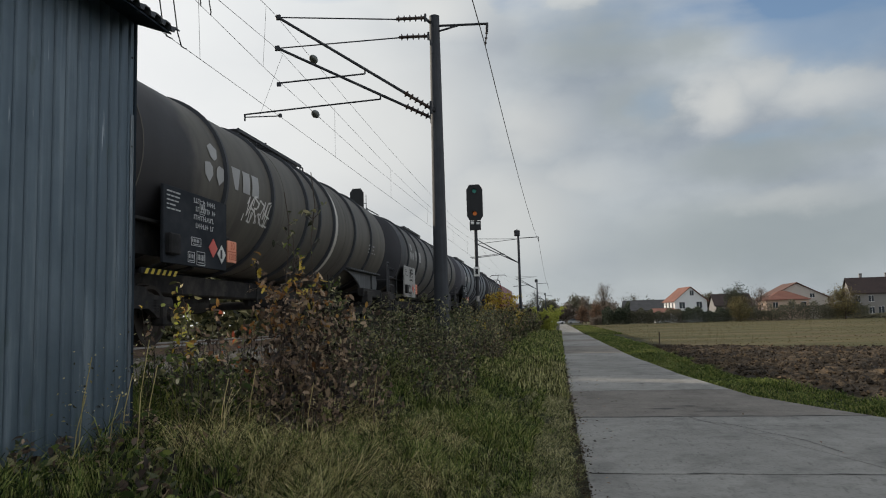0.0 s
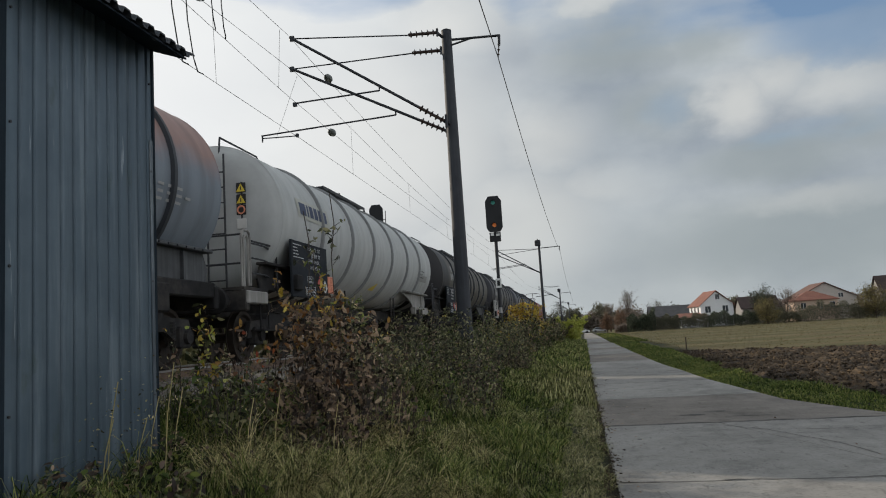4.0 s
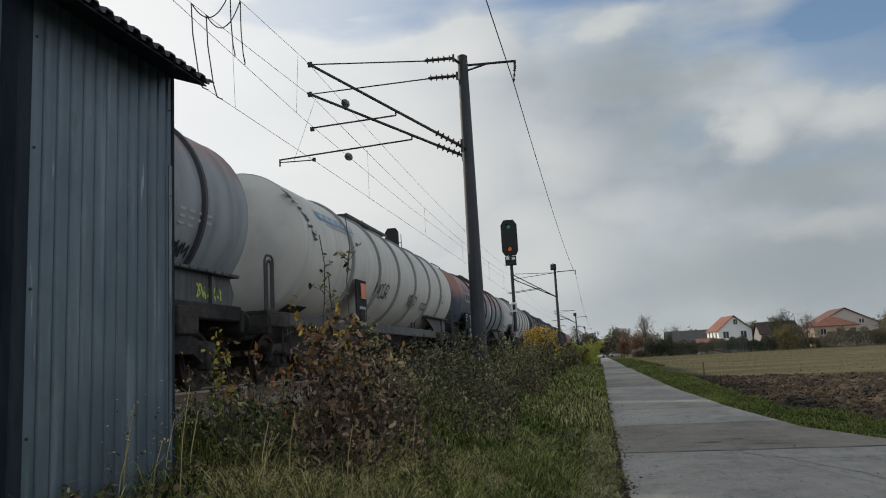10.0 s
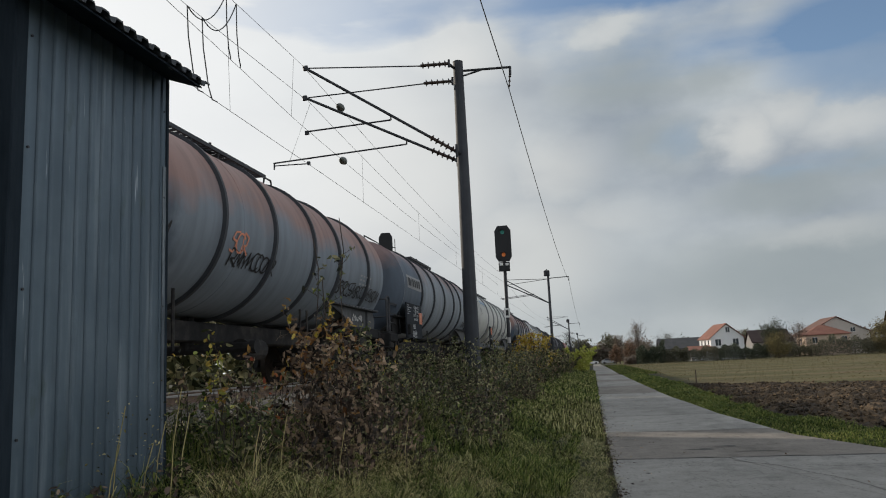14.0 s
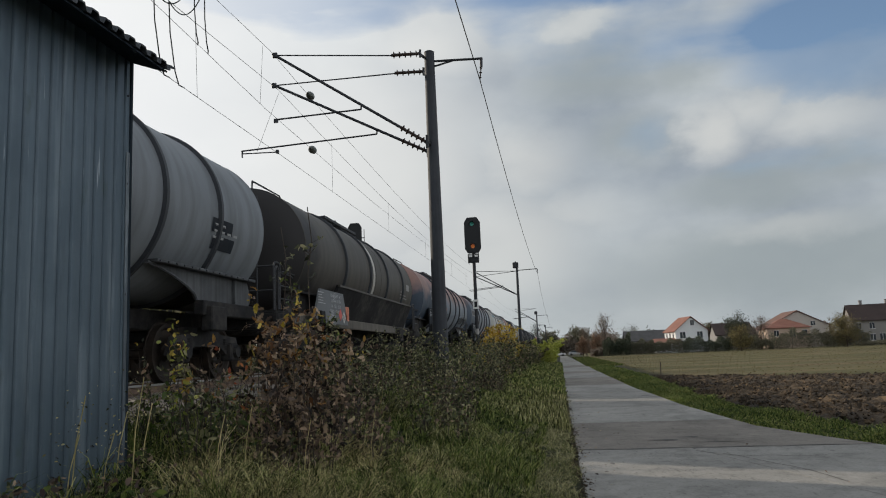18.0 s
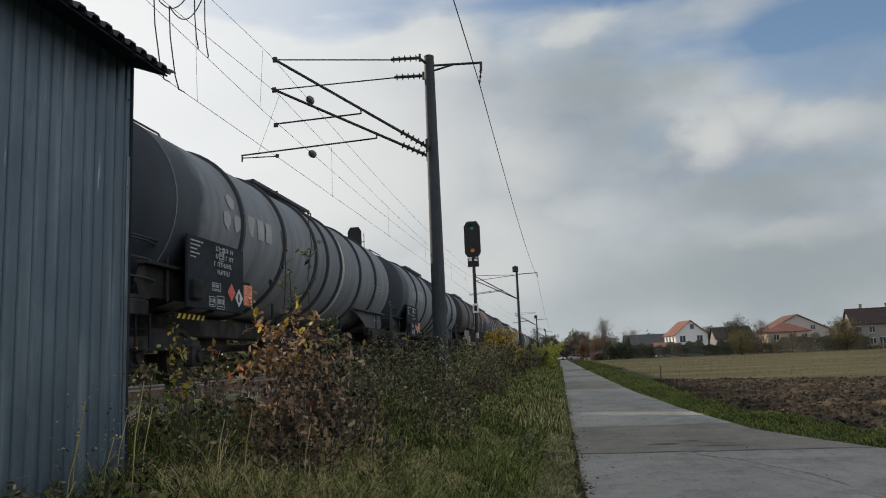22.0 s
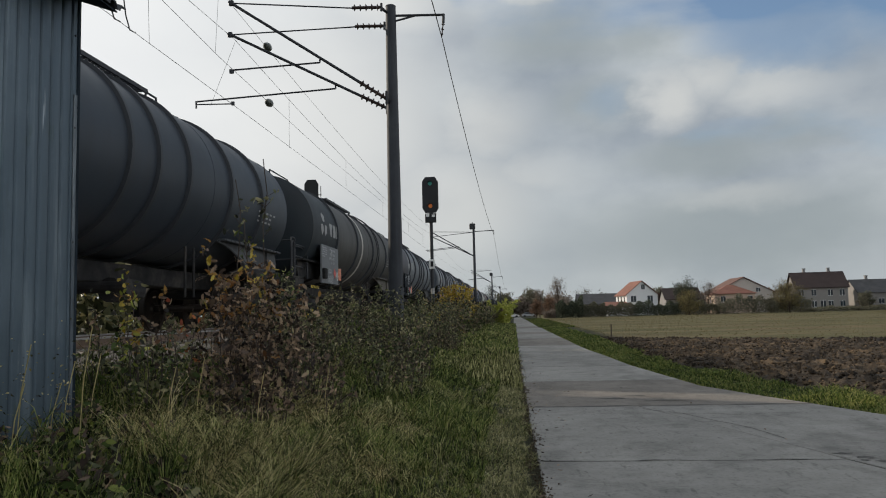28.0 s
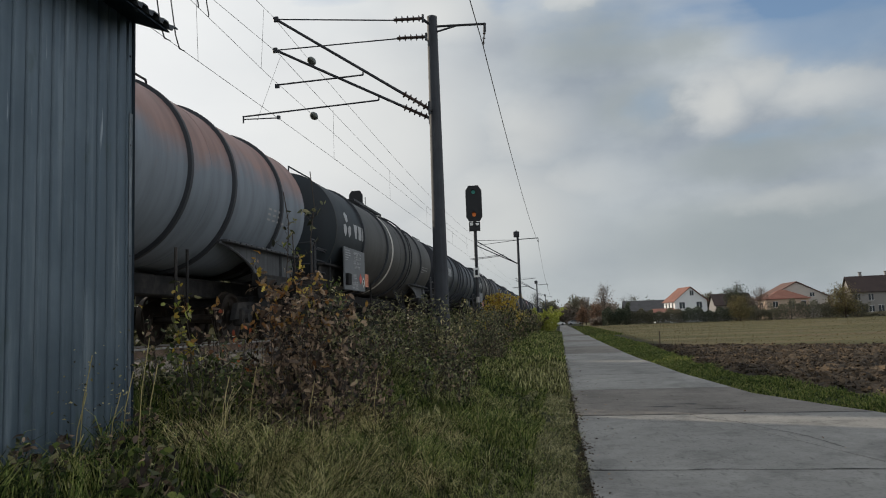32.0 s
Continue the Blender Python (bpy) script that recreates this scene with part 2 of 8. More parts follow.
def tank_paint(name, low, high, soot=None, soot_from=-11.0, split=3.1, gloss=0.5, dirt=0.35):
    """Tank paint in the wagon's own space: a lower and an upper colour with a worn edge, grime streaks and a sooty end."""
    m = material(name, [tuple(c * 0.8 for c in low), low, tuple(min(0.9, c * 1.12) for c in low)], scale=1.6, rough=gloss + 0.06, bump=0.05, streak=0.0, spec=0.2)
    nt = m.node_tree
    N = nt.nodes.new
    b = nt.nodes["Principled BSDF"]
    base = b.inputs["Base Color"].links[0].from_socket
    co = N("ShaderNodeTexCoord")
    sep = N("ShaderNodeSeparateXYZ")
    link(nt, co.outputs["Object"], sep.inputs[0])
    nz = N("ShaderNodeTexNoise")
    nz.inputs["Scale"].default_value, nz.inputs["Detail"].default_value, nz.inputs["Roughness"].default_value = 0.55, 7, 0.6
    link(nt, co.outputs["Object"], nz.inputs["Vector"])

    def blend(socket, lo, hi, noise_gain, colour, under, strength=1.0):
        ad = N("ShaderNodeMath")
        ad.operation = "MULTIPLY_ADD"
        ad.inputs[1].default_value = noise_gain
        link(nt, nz.outputs["Fac"], ad.inputs[0])
        link(nt, socket, ad.inputs[2])
        mr = N("ShaderNodeMapRange")
        mr.inputs[1].default_value, mr.inputs[2].default_value, mr.inputs[4].default_value = lo + noise_gain / 2, hi + noise_gain / 2, strength
        link(nt, ad.outputs[0], mr.inputs[0])
        mx = N("ShaderNodeMix")
        mx.data_type = "RGBA"
        link(nt, mr.outputs[0], mx.inputs["Factor"])
        link(nt, under, mx.inputs["A"])
        if isinstance(colour, tuple):
            mx.inputs["B"].default_value = (*colour, 1)
        else:
            link(nt, colour, mx.inputs["B"])
        return mx.outputs["Result"]

    col = base
    if soot:
        neg = N("ShaderNodeMath")
        neg.operation = "MULTIPLY"
        neg.inputs[1].default_value = -1
        link(nt, sep.outputs["Y"], neg.inputs[0])
        col = blend(neg.outputs[0], -soot_from - 0.15, -soot_from + 0.35, 2.4, soot, col, 0.94)
    if high:
        col = blend(sep.outputs["Z"], split - 0.18, split + 0.4, 2.4, high, col, 0.85)
    # drips and dust running down the shell
    sm = N("ShaderNodeMapping")
    sm.inputs["Scale"].default_value = (0.8, 2.8, 0.45)
    link(nt, co.outputs["Object"], sm.inputs["Vector"])
    sn = N("ShaderNodeTexNoise")
    sn.inputs["Scale"].default_value, sn.inputs["Detail"].default_value = 1.5, 6
    link(nt, sm.outputs[0], sn.inputs["Vector"])
    sr = N("ShaderNodeMapRange")
    sr.inputs[1].default_value, sr.inputs[2].default_value, sr.inputs[4].default_value = 0.42, 0.72, dirt
    link(nt, sn.outputs["Fac"], sr.inputs[0])
    dx = N("ShaderNodeMix")
    dx.data_type = "RGBA"
    dx.inputs["B"].default_value = (0.03, 0.029, 0.03, 1)
    link(nt, sr.outputs[0], dx.inputs["Factor"])
    link(nt, col, dx.inputs["A"])
    link(nt, dx.outputs["Result"], b.inputs["Base Color"])
    return m


def plain(name, c, rough=0.6, metal=0.0, var=0.12, scale=6.0, bump=0.08):
    return material(name, [tuple(v * (1 - var) for v in c), c, tuple(min(0.95, v * (1 + var)) for v in c)], scale=scale, rough=rough, metal=metal, bump=bump)


def glow_mat(name, c, strength):
    m = bpy.data.materials.new(name)
    m.use_nodes = True
    b = m.node_tree.nodes["Principled BSDF"]
    b.inputs["Base Color"].default_value = (*c, 1)
    b.inputs["Emission Color"].default_value = (*c, 1)
    b.inputs["Emission Strength"].default_value = strength
    return m


# ---------------------------------------------------------------- mesh tools


class Mesh:
    """Collects faces; every solid is added by a call."""

    def __init__(self):
        self.v, self.f = [], []

    def box(self, cx, cy, cz, sx, sy, sz, m=None, bevel=0.0):
        o = len(self.v)
        hx, hy, hz = sx / 2, sy / 2, sz / 2
        if bevel <= 0:
            pts = [(x, y, z) for z in (-hz, hz) for x, y in ((-hx, -hy), (hx, -hy), (hx, hy), (-hx, hy))]
            fs = [(3, 2, 1, 0), (4, 5, 6, 7), (0, 1, 5, 4), (1, 2, 6, 5), (2, 3, 7, 6), (3, 0, 4, 7)]
        else:
            e = min(bevel, hx * 0.9, hy * 0.9, hz * 0.9)
            pts = []
            for z, ins in ((-hz, e), (-hz + e, 0), (hz - e, 0), (hz, e)):
                x, y = hx - ins, hy - ins
                c = 0.0001 if ins else e
                for ax, ay, bx, by in ((-x + c, -y, -x, -y + c), (x - c, -y, x, -y + c), (x - c, y, x, y - c), (-x + c, y, -x, y - c)):
                    pts += [(ax, ay, z), (bx, by, z)]
            ring = [1, 0, 2, 3, 5, 4, 6, 7]
            fs = []
            for k in range(3):
                a, b2 = k * 8, (k + 1) * 8
                for i in range(8):
                    p, q = ring[i], ring[(i + 1) % 8]
                    fs.append((a + p, a + q, b2 + q, b2 + p))
            fs.append(tuple(ring[::-1]))
            fs.append(tuple(24 + r for r in ring))
        for p in pts:
            p = Vector((p[0], p[1], p[2]))
            if m is not None:
                p = m @ p
            self.v.append((p[0] + cx, p[1] + cy, p[2] + cz))
        self.f += [tuple(o + i for i in q) for q in fs]
        return self

    def rod(self, a, b, r, r2=None, n=8, caps=True):
        a, b = Vector(a), Vector(b)
        r2 = r if r2 is None else r2
        d = (b - a)
        if d.length < 1e-6:
            return self
        d.normalize()
        u = d.orthogonal().normalized()
        w = d.cross(u)
        o = len(self.v)
        for p, rr in ((a, r), (b, r2)):
            for i in range(n):
                t = 2 * math.pi * i / n
                self.v.append(tuple(p + u * (rr * math.cos(t)) + w * (rr * math.sin(t))))
        for i in range(n):
            j = (i + 1) % n
            self.f.append((o + i, o + j, o + n + j, o + n + i))
        if caps:
            self.f.append(tuple(o + i for i in reversed(range(n))))
            self.f.append(tuple(o + n + i for i in range(n)))
        return self

    def pipe(self, pts, r, n=6):
        """One bent tube through the points."""
        pts = [Vector(p) for p in pts]
        o = len(self.v)
        u = None
        for i, p in enumerate(pts):
            d = (pts[min(i + 1, len(pts) - 1)] - pts[max(i - 1, 0)]).normalized()
            u = d.orthogonal().normalized() if u is None else (u - d * u.dot(d)).normalized()
            w = d.cross(u)
            k = 1.0
            if 0 < i < len(pts) - 1:
                k = 1 / max(0.5, math.cos((pts[i + 1] - p).angle(p - pts[i - 1], 0) / 2))
            for j in range(n):
                t = 2 * math.pi * j / n
                self.v.append(tuple(p + (u * math.cos(t) + w * math.sin(t)) * r * min(k, 1.2)))
        for i in range(len(pts) - 1):
            for j in range(n):
                q = (j + 1) % n
                self.f.append((o + i * n + j, o + i * n + q, o + (i + 1) * n + q, o + (i + 1) * n + j))
        self.f.append(tuple(o + j for j in reversed(range(n))))
        self.f.append(tuple(o + (len(pts) - 1) * n + j for j in range(n)))
        return self

    def lathe(self, prof, axis="y", n=32, centre=(0, 0, 0), a0=0.0, a1=2 * math.pi):
        """prof: (position on the axis, radius)."""
        o = len(self.v)
        full = abs(a1 - a0 - 2 * math.pi) < 1e-6
        k = n if full else n + 1
        for s, r in prof:
            for i in range(k):
                t = a0 + (a1 - a0) * i / n
                p = {"y": (r * math.cos(t), s, r * math.sin(t)), "z": (r * math.cos(t), r * math.sin(t), s), "x": (s, r * math.cos(t), r * math.sin(t))}[axis]
                self.v.append((p[0] + centre[0], p[1] + centre[1], p[2] + centre[2]))
        for j in range(len(prof) - 1):
            for i in range(n):
                i2 = (i + 1) % k
                self.f.append((o + j * k + i, o + j * k + i2, o + (j + 1) * k + i2, o + (j + 1) * k + i))
        return self

    def prism(self, poly, axis, lo, hi):
        """A flat outline pushed through from lo to hi along an axis (0, 1 or 2)."""
        o, n = len(self.v), len(poly)
        for s in (lo, hi):
            for a, b in poly:
                self.v.append({0: (s, a, b), 1: (a, s, b), 2: (a, b, s)}[axis])
        for i in range(n):
            j = (i + 1) % n
            self.f.append((o + i, o + j, o + n + j, o + n + i))
        self.f.append(tuple(o + i for i in reversed(range(n))))
        self.f.append(tuple(o + n + i for i in range(n)))
        return self

    def quad(self, a, b, c, d):
        o = len(self.v)
        self.v += [tuple(a), tuple(b), tuple(c), tuple(d)]
        self.f.append((o, o + 1, o + 2, o + 3))
        return self

    def data(self, name, mat, smooth=False):
        me = bpy.data.meshes.new(name)
        me.from_pydata(self.v, [], self.f)
        bm = bmesh.new()
        bm.from_mesh(me)
        bmesh.ops.recalc_face_normals(bm, faces=bm.faces)
        bm.to_mesh(me)
        bm.free()
        if smooth:
            me.shade_smooth()
            me.set_sharp_from_angle(angle=radians(38))
        me.materials.append(mat)
        return me


def part(name, mesh, mat, parent=None, label="", smooth=False, at=None):
    """Links a mesh as one object, under a thing or a part."""
    me = mesh if isinstance(mesh, bpy.types.Mesh) else mesh.data(name, mat, smooth)
    ob = new(name, me)
    if parent is not None:
        ob.parent = parent
    if at is not None:
        ob.matrix_basis = at
    if label:
        ob["label"] = label
    return ob


def arrays(name, verts, faces_n, mat):
    """A mesh from numpy vertices whose faces are runs of faces_n vertices."""
    verts = np.asarray(verts, dtype=np.float32)
    nv = len(verts)
    nf = nv // faces_n
    me = bpy.data.meshes.new(name)
    me.vertices.add(nv)
    me.vertices.foreach_set("co", verts.ravel())
    me.loops.add(nv)
    me.loops.foreach_set("vertex_index", np.arange(nv, dtype=np.int32))
    me.polygons.add(nf)
    me.polygons.foreach_set("loop_start", np.arange(0, nv, faces_n, dtype=np.int32))
    me.update(calc_edges=True)
    me.materials.append(mat)
    return me


def empty(name, m=None, label="", category="", group="", kind=""):
    ob = new(name)
    ob.empty_display_size = 0.3
    if m is not None:
        ob.matrix_basis = m
    return tagged(ob, label, category, group, kind)


TRACK_X, RAIL_Z = -6.85, 1.40


def bank(x):
    """Height of the ground over the road: the railway bank rises to the left."""
    pts = ((-60, 0.2), (-16, 0.3), (-10.6, 0.9), (-9.4, 1.08), (-4.5, 1.08), (-3.9, 1.0), (-3.2, 0.76), (-1.6, 0.36), (-0.35, 0.05), (0.15, -0.03), (400, -0.03))
    if x <= pts[0][0]:
        return pts[0][1]
    for (a, za), (b, zb) in zip(pts, pts[1:]):
        if a <= x <= b:
            return za + (zb - za) * (x - a) / (b - a)
    return pts[-1][1]

# surfaces
concrete_road = material("road_concrete", [(0.185, 0.18, 0.168), (0.25, 0.243, 0.228), (0.32, 0.31, 0.29)], scale=3.0, rough=0.85, bump=0.25, bscale=60, rand=0.14, space="World", distance=0.004, spec=0.25)
concrete_old = material("old_road_concrete", [(0.135, 0.122, 0.108), (0.185, 0.168, 0.15), (0.24, 0.22, 0.195)], scale=3.0, rough=0.88, bump=0.25, bscale=60, rand=0.14, space="World", distance=0.004, spec=0.25)


def stained(m, scale, lo, hi, depth, stretch=(1, 1, 1)):
    """Lays soft dark stains of their own shape over a surface."""
    nt = m.node_tree
    N = nt.nodes.new
    b = nt.nodes["Principled BSDF"]
    base = b.inputs["Base Color"].links[0].from_socket
    geo, mp, n, r, mx = N("ShaderNodeNewGeometry"), N("ShaderNodeMapping"), N("ShaderNodeTexNoise"), N("ShaderNodeMapRange"), N("ShaderNodeMix")
    mp.inputs["Scale"].default_value = stretch
    link(nt, geo.outputs["Position"], mp.inputs["Vector"])
    n.inputs["Scale"].default_value, n.inputs["Detail"].default_value, n.inputs["Roughness"].default_value = scale, 9, 0.68
    link(nt, mp.outputs[0], n.inputs["Vector"])
    r.inputs[1].default_value, r.inputs[2].default_value, r.inputs[3].default_value, r.inputs[4].default_value = lo, hi, 1.0, depth
    link(nt, n.outputs["Fac"], r.inputs[0])
    mx.data_type, mx.blend_type = "RGBA", "MULTIPLY"
    mx.inputs["Factor"].default_value = 1.0
    link(nt, base, mx.inputs["A"])
    link(nt, r.outputs[0], mx.inputs["B"])
    link(nt, mx.outputs["Result"], b.inputs["Base Color"])


for slab_mat in (concrete_road, concrete_old):
    stained(slab_mat, 1.6, 0.52, 0.7, 0.66)
    stained(slab_mat, 0.5, 0.5, 0.64, 0.74, (1, 0.35, 1))
    stained(slab_mat, 22.0, 0.5, 0.75, 0.6)
    stained(slab_mat, 6.0, 0.58, 0.68, 0.6, (1.6, 0.4, 1))
stubble_mat = material("field_stubble", [(0.075, 0.072, 0.03), (0.12, 0.104, 0.05), (0.19, 0.152, 0.08)], scale=0.5, rough=0.8, bump=0, space="World", island=0.6, spec=0.2, trans=0.3)
tar_mat = material("old_tar", [(0.03, 0.03, 0.03), (0.06, 0.058, 0.055), (0.13, 0.125, 0.12)], scale=9, rough=0.85, bump=0.5, space="World")
pit_mat = plain("spalled_concrete", (0.1, 0.097, 0.09), 0.9)
steel_dark = plain("dark_steel", (0.035, 0.037, 0.042), 0.55, 0.3)
frame_dark = material("grimy_underframe", [(0.009, 0.0092, 0.0096), (0.028, 0.028, 0.029), (0.078, 0.071, 0.065)], scale=5, rough=0.85, bump=0.2, spec=0.12)
rail_steel = material("rail_steel", [(0.09, 0.06, 0.045), (0.16, 0.11, 0.08), (0.22, 0.16, 0.12)], scale=9, rough=0.6, metal=0.4)
rail_top = plain("bright_rail_head", (0.34, 0.33, 0.32), 0.5, 0.6)
mast_mat = material("weathered_mast", [(0.024, 0.027, 0.034), (0.042, 0.047, 0.057), (0.065, 0.07, 0.078)], scale=3, rough=0.7, bump=0.1, streak=0.3)
wire_mat = plain("copper_wire_patina", (0.03, 0.032, 0.032), 0.6, 0.3)
insul_green = plain("grey_green_insulator", (0.08, 0.09, 0.08), 0.3)
insul_mat = plain("brown_porcelain", (0.05, 0.035, 0.03), 0.25)
ballast_mat = material("ballast", [(0.07, 0.06, 0.05), (0.16, 0.14, 0.12), (0.26, 0.24, 0.21)], scale=14, rough=0.95, bump=0.8, space="World", island=0.3)
tie_mat = material("concrete_sleeper", [(0.16, 0.15, 0.13), (0.24, 0.23, 0.21)], scale=6, rough=0.9, rand=0.2)
soil_mat = material("ploughed_soil", [(0.01, 0.0072, 0.0045), (0.05, 0.034, 0.019), (0.19, 0.13, 0.075)], scale=3.0, rough=0.95, bump=0.9, bscale=14, space="World", distance=0.06, island=0.25)
grass_mat = material("meadow_grass", [(0.006, 0.011, 0.003), (0.026, 0.047, 0.01), (0.125, 0.18, 0.042), (0.34, 0.37, 0.11), (0.58, 0.53, 0.25)], scale=4.5, rough=0.75, bump=0, space="World", island=0.6, spread=(0.24, 0.86), spec=0.2, trans=0.28)
verge_mat = material("verge_grass", [(0.02, 0.034, 0.009), (0.062, 0.09, 0.022), (0.14, 0.17, 0.04), (0.28, 0.265, 0.1)], scale=2.5, rough=0.75, bump=0, space="World", island=0.6, spread=(0.28, 0.78), spec=0.2, trans=0.4)
straw_mat = material("dry_grass", [(0.03, 0.03, 0.012), (0.25, 0.215, 0.082), (0.7, 0.6, 0.31)], scale=2, rough=0.8, bump=0, space="World", island=0.95, spec=0.2, trans=0.4)
bark_mat = material("bark", [(0.03, 0.024, 0.02), (0.07, 0.055, 0.045), (0.11, 0.09, 0.075)], scale=12, rough=0.9, bump=0.4)
rust_leaf = material("autumn_leaves", [(0.015, 0.011, 0.009), (0.08, 0.057, 0.045), (0.195, 0.136, 0.1), (0.35, 0.25, 0.165), (0.54, 0.4, 0.27)], scale=3, rough=0.5, bump=0, island=0.85, spread=(0.12, 0.95), trans=0.45, spec=0.35)
orange_leaf = material("orange_leaves", [(0.15, 0.07, 0.03), (0.3, 0.14, 0.045), (0.42, 0.24, 0.07)], scale=3, rough=0.6, bump=0, island=0.8, trans=0.55)
orange_red = material("red_leaves", [(0.28, 0.07, 0.035), (0.45, 0.12, 0.05), (0.55, 0.2, 0.08)], scale=3, rough=0.6, bump=0, island=0.6, trans=0.4)
# brighter copy of verge_mat, with the sunlight on the verge put into its colour
sunlit_verge_mat = material("sunlit_verge_grass", [(0.03, 0.05, 0.012), (0.085, 0.125, 0.03), (0.19, 0.235, 0.055), (0.34, 0.33, 0.12)], scale=1.4, rough=0.75, bump=0, space="World", island=0.6, spread=(0.28, 0.78), spec=0.2, trans=0.4)
thatch_mat = material("mown_thatch", [(0.048, 0.056, 0.02), (0.17, 0.17, 0.075), (0.34, 0.32, 0.16), (0.54, 0.49, 0.28)], scale=2.2, rough=0.85, bump=0, space="World", island=0.6, spread=(0.2, 0.85), spec=0.2, trans=0.25)
hay_mat = material("hay_grass", [(0.009, 0.012, 0.004), (0.058, 0.068, 0.021), (0.26, 0.262, 0.096), (0.68, 0.63, 0.32)], scale=1.6, rough=0.8, bump=0, space="World", island=0.8, spread=(0.15, 0.9), spec=0.2, trans=0.28)
olive_leaf = material("olive_leaves", [(0.016, 0.019, 0.01), (0.08, 0.09, 0.045), (0.195, 0.198, 0.1), (0.41, 0.37, 0.2)], scale=3, rough=0.55, bump=0, island=0.9, spread=(0.12, 0.95), trans=0.3, spec=0.3)
gold_leaf = material("golden_leaves", [(0.36, 0.25, 0.03), (0.54, 0.4, 0.06), (0.62, 0.48, 0.1)], scale=3, rough=0.6, bump=0, island=0.6, trans=0.4)
lime_leaf = material("lime_leaves", [(0.3, 0.34, 0.06), (0.42, 0.45, 0.09), (0.55, 0.54, 0.14)], scale=3, rough=0.6, bump=0, island=0.6, trans=0.4)
green_leaf = material("green_leaves", [(0.05, 0.08, 0.02), (0.10, 0.15, 0.035), (0.2, 0.23, 0.05)], scale=3, rough=0.6, bump=0, island=0.6, trans=0.4)
far_leaf = material("far_foliage", [(0.08, 0.082, 0.058), (0.12, 0.118, 0.082), (0.17, 0.16, 0.11)], scale=2, rough=0.8, bump=0, island=0.4, trans=0.25)
brown_leaf = material("brown_foliage", [(0.13, 0.105, 0.085), (0.2, 0.165, 0.135), (0.28, 0.235, 0.2)], scale=2, rough=0.8, bump=0, island=0.4, trans=0.25)
pine_leaf = material("conifer_foliage", [(0.03, 0.04, 0.03), (0.06, 0.075, 0.05), (0.1, 0.115, 0.075)], scale=2, rough=0.8, bump=0, island=0.6, trans=0.25)


def ground_material():
    """Meadow near the road, a pale stubble field beyond, mixed by place."""
    m = material("ground", [(0.014, 0.017, 0.008), (0.028, 0.03, 0.013), (0.055, 0.048, 0.025)], scale=0.9, rough=0.95, bump=0.6, bscale=7, space="World", distance=0.05, spec=0.15)
    nt = m.node_tree
    N = nt.nodes.new
    b = nt.nodes["Principled BSDF"]
    base = b.inputs["Base Color"].links[0].from_socket
    geo = N("ShaderNodeNewGeometry")
    sep = N("ShaderNodeSeparateXYZ")
    link(nt, geo.outputs["Position"], sep.inputs[0])
    mp = N("ShaderNodeMapping")
    mp.inputs["Scale"].default_value = (0.035, 0.14, 1)
    mp.inputs["Rotation"].default_value = (0, 0, 0.05)
    link(nt, geo.outputs["Position"], mp.inputs["Vector"])
    n = N("ShaderNodeTexNoise")
    n.inputs["Scale"].default_value, n.inputs["Detail"].default_value, n.inputs["Roughness"].default_value = 1.0, 8, 0.65
    link(nt, mp.outputs[0], n.inputs["Vector"])
    ramp = N("ShaderNodeValToRGB")
    e = ramp.color_ramp.elements
    e[0].position, e[0].color = 0.36, (0.066, 0.067, 0.025, 1)
    e[1].position, e[1].color = 0.66, (0.15, 0.108, 0.062, 1)
    k = e.new(0.5)
    k.color = (0.098, 0.09, 0.039, 1)
    link(nt, n.outputs["Fac"], ramp.inputs[0])
    mr = N("ShaderNodeMapRange")
    mr.inputs[1].default_value, mr.inputs[2].default_value = 5.0, 6.5
    link(nt, sep.outputs["X"], mr.inputs[0])
    mx = N("ShaderNodeMix")
    mx.data_type = "RGBA"
    link(nt, mr.outputs[0], mx.inputs["Factor"])
    link(nt, base, mx.inputs["A"])
    link(nt, ramp.outputs[0], mx.inputs["B"])
    link(nt, mx.outputs["Result"], b.inputs["Base Color"])
    return m


ground_mat = ground_material()
stained(ground_mat, 0.16, 0.46, 0.66, 0.66, (0.35, 1, 1))
stained(ground_mat, 2.2, 0.5, 0.68, 0.6, (0.5, 1, 1))
stained(soil_mat, 0.25, 0.45, 0.6, 0.6, (0.4, 1, 1))
stained(soil_mat, 0.07, 0.46, 0.58, 0.5, (1, 1, 1))

# ---------------------------------------------------------------- ground, road, field
def build_ground():
    xs = [-3000, -800, -300, -120, -60, -30, -16, -13, -10.6, -9.4, -7, -4.5, -3.9, -3.2, -2.4, -1.6, -1.0, -0.35, 0.15, 1, 3, 5, 7, 10, 15, 25, 40, 70, 120, 250, 600, 1500, 3000]
    ys = [-3000, -600, -250, -100, -40] + [-20 + 2 * i for i in range(60)] + [100 + 20 * i for i in range(16)] + [600, 1200, 3000]
    v, f = [], []
    for y in ys:
        for x in xs:
            z = bank(x)
            if -4.5 < x < -0.4 and -20 <= y < 100:
                z += 0.07 * noise.noise((x * 0.9, y * 0.5, 1.3))
            v.append((x, y, z))
    n = len(xs)
    for j in range(len(ys) - 1):
        for i in range(n - 1):
            a = j * n + i
            f.append((a, a + 1, a + n + 1, a + n))
    me = bpy.data.meshes.new("ground")
    me.from_pydata(v, [], f)
    me.shade_smooth()
    me.materials.append(ground_mat)
    tagged(new("ground", me), "open ground with railway bank, meadow and stubble field", "ground", kind="structure")


build_ground()


def road_left(y):
    return 0.20 - 0.0045 * (y - 8) if y > 0 else 0.24


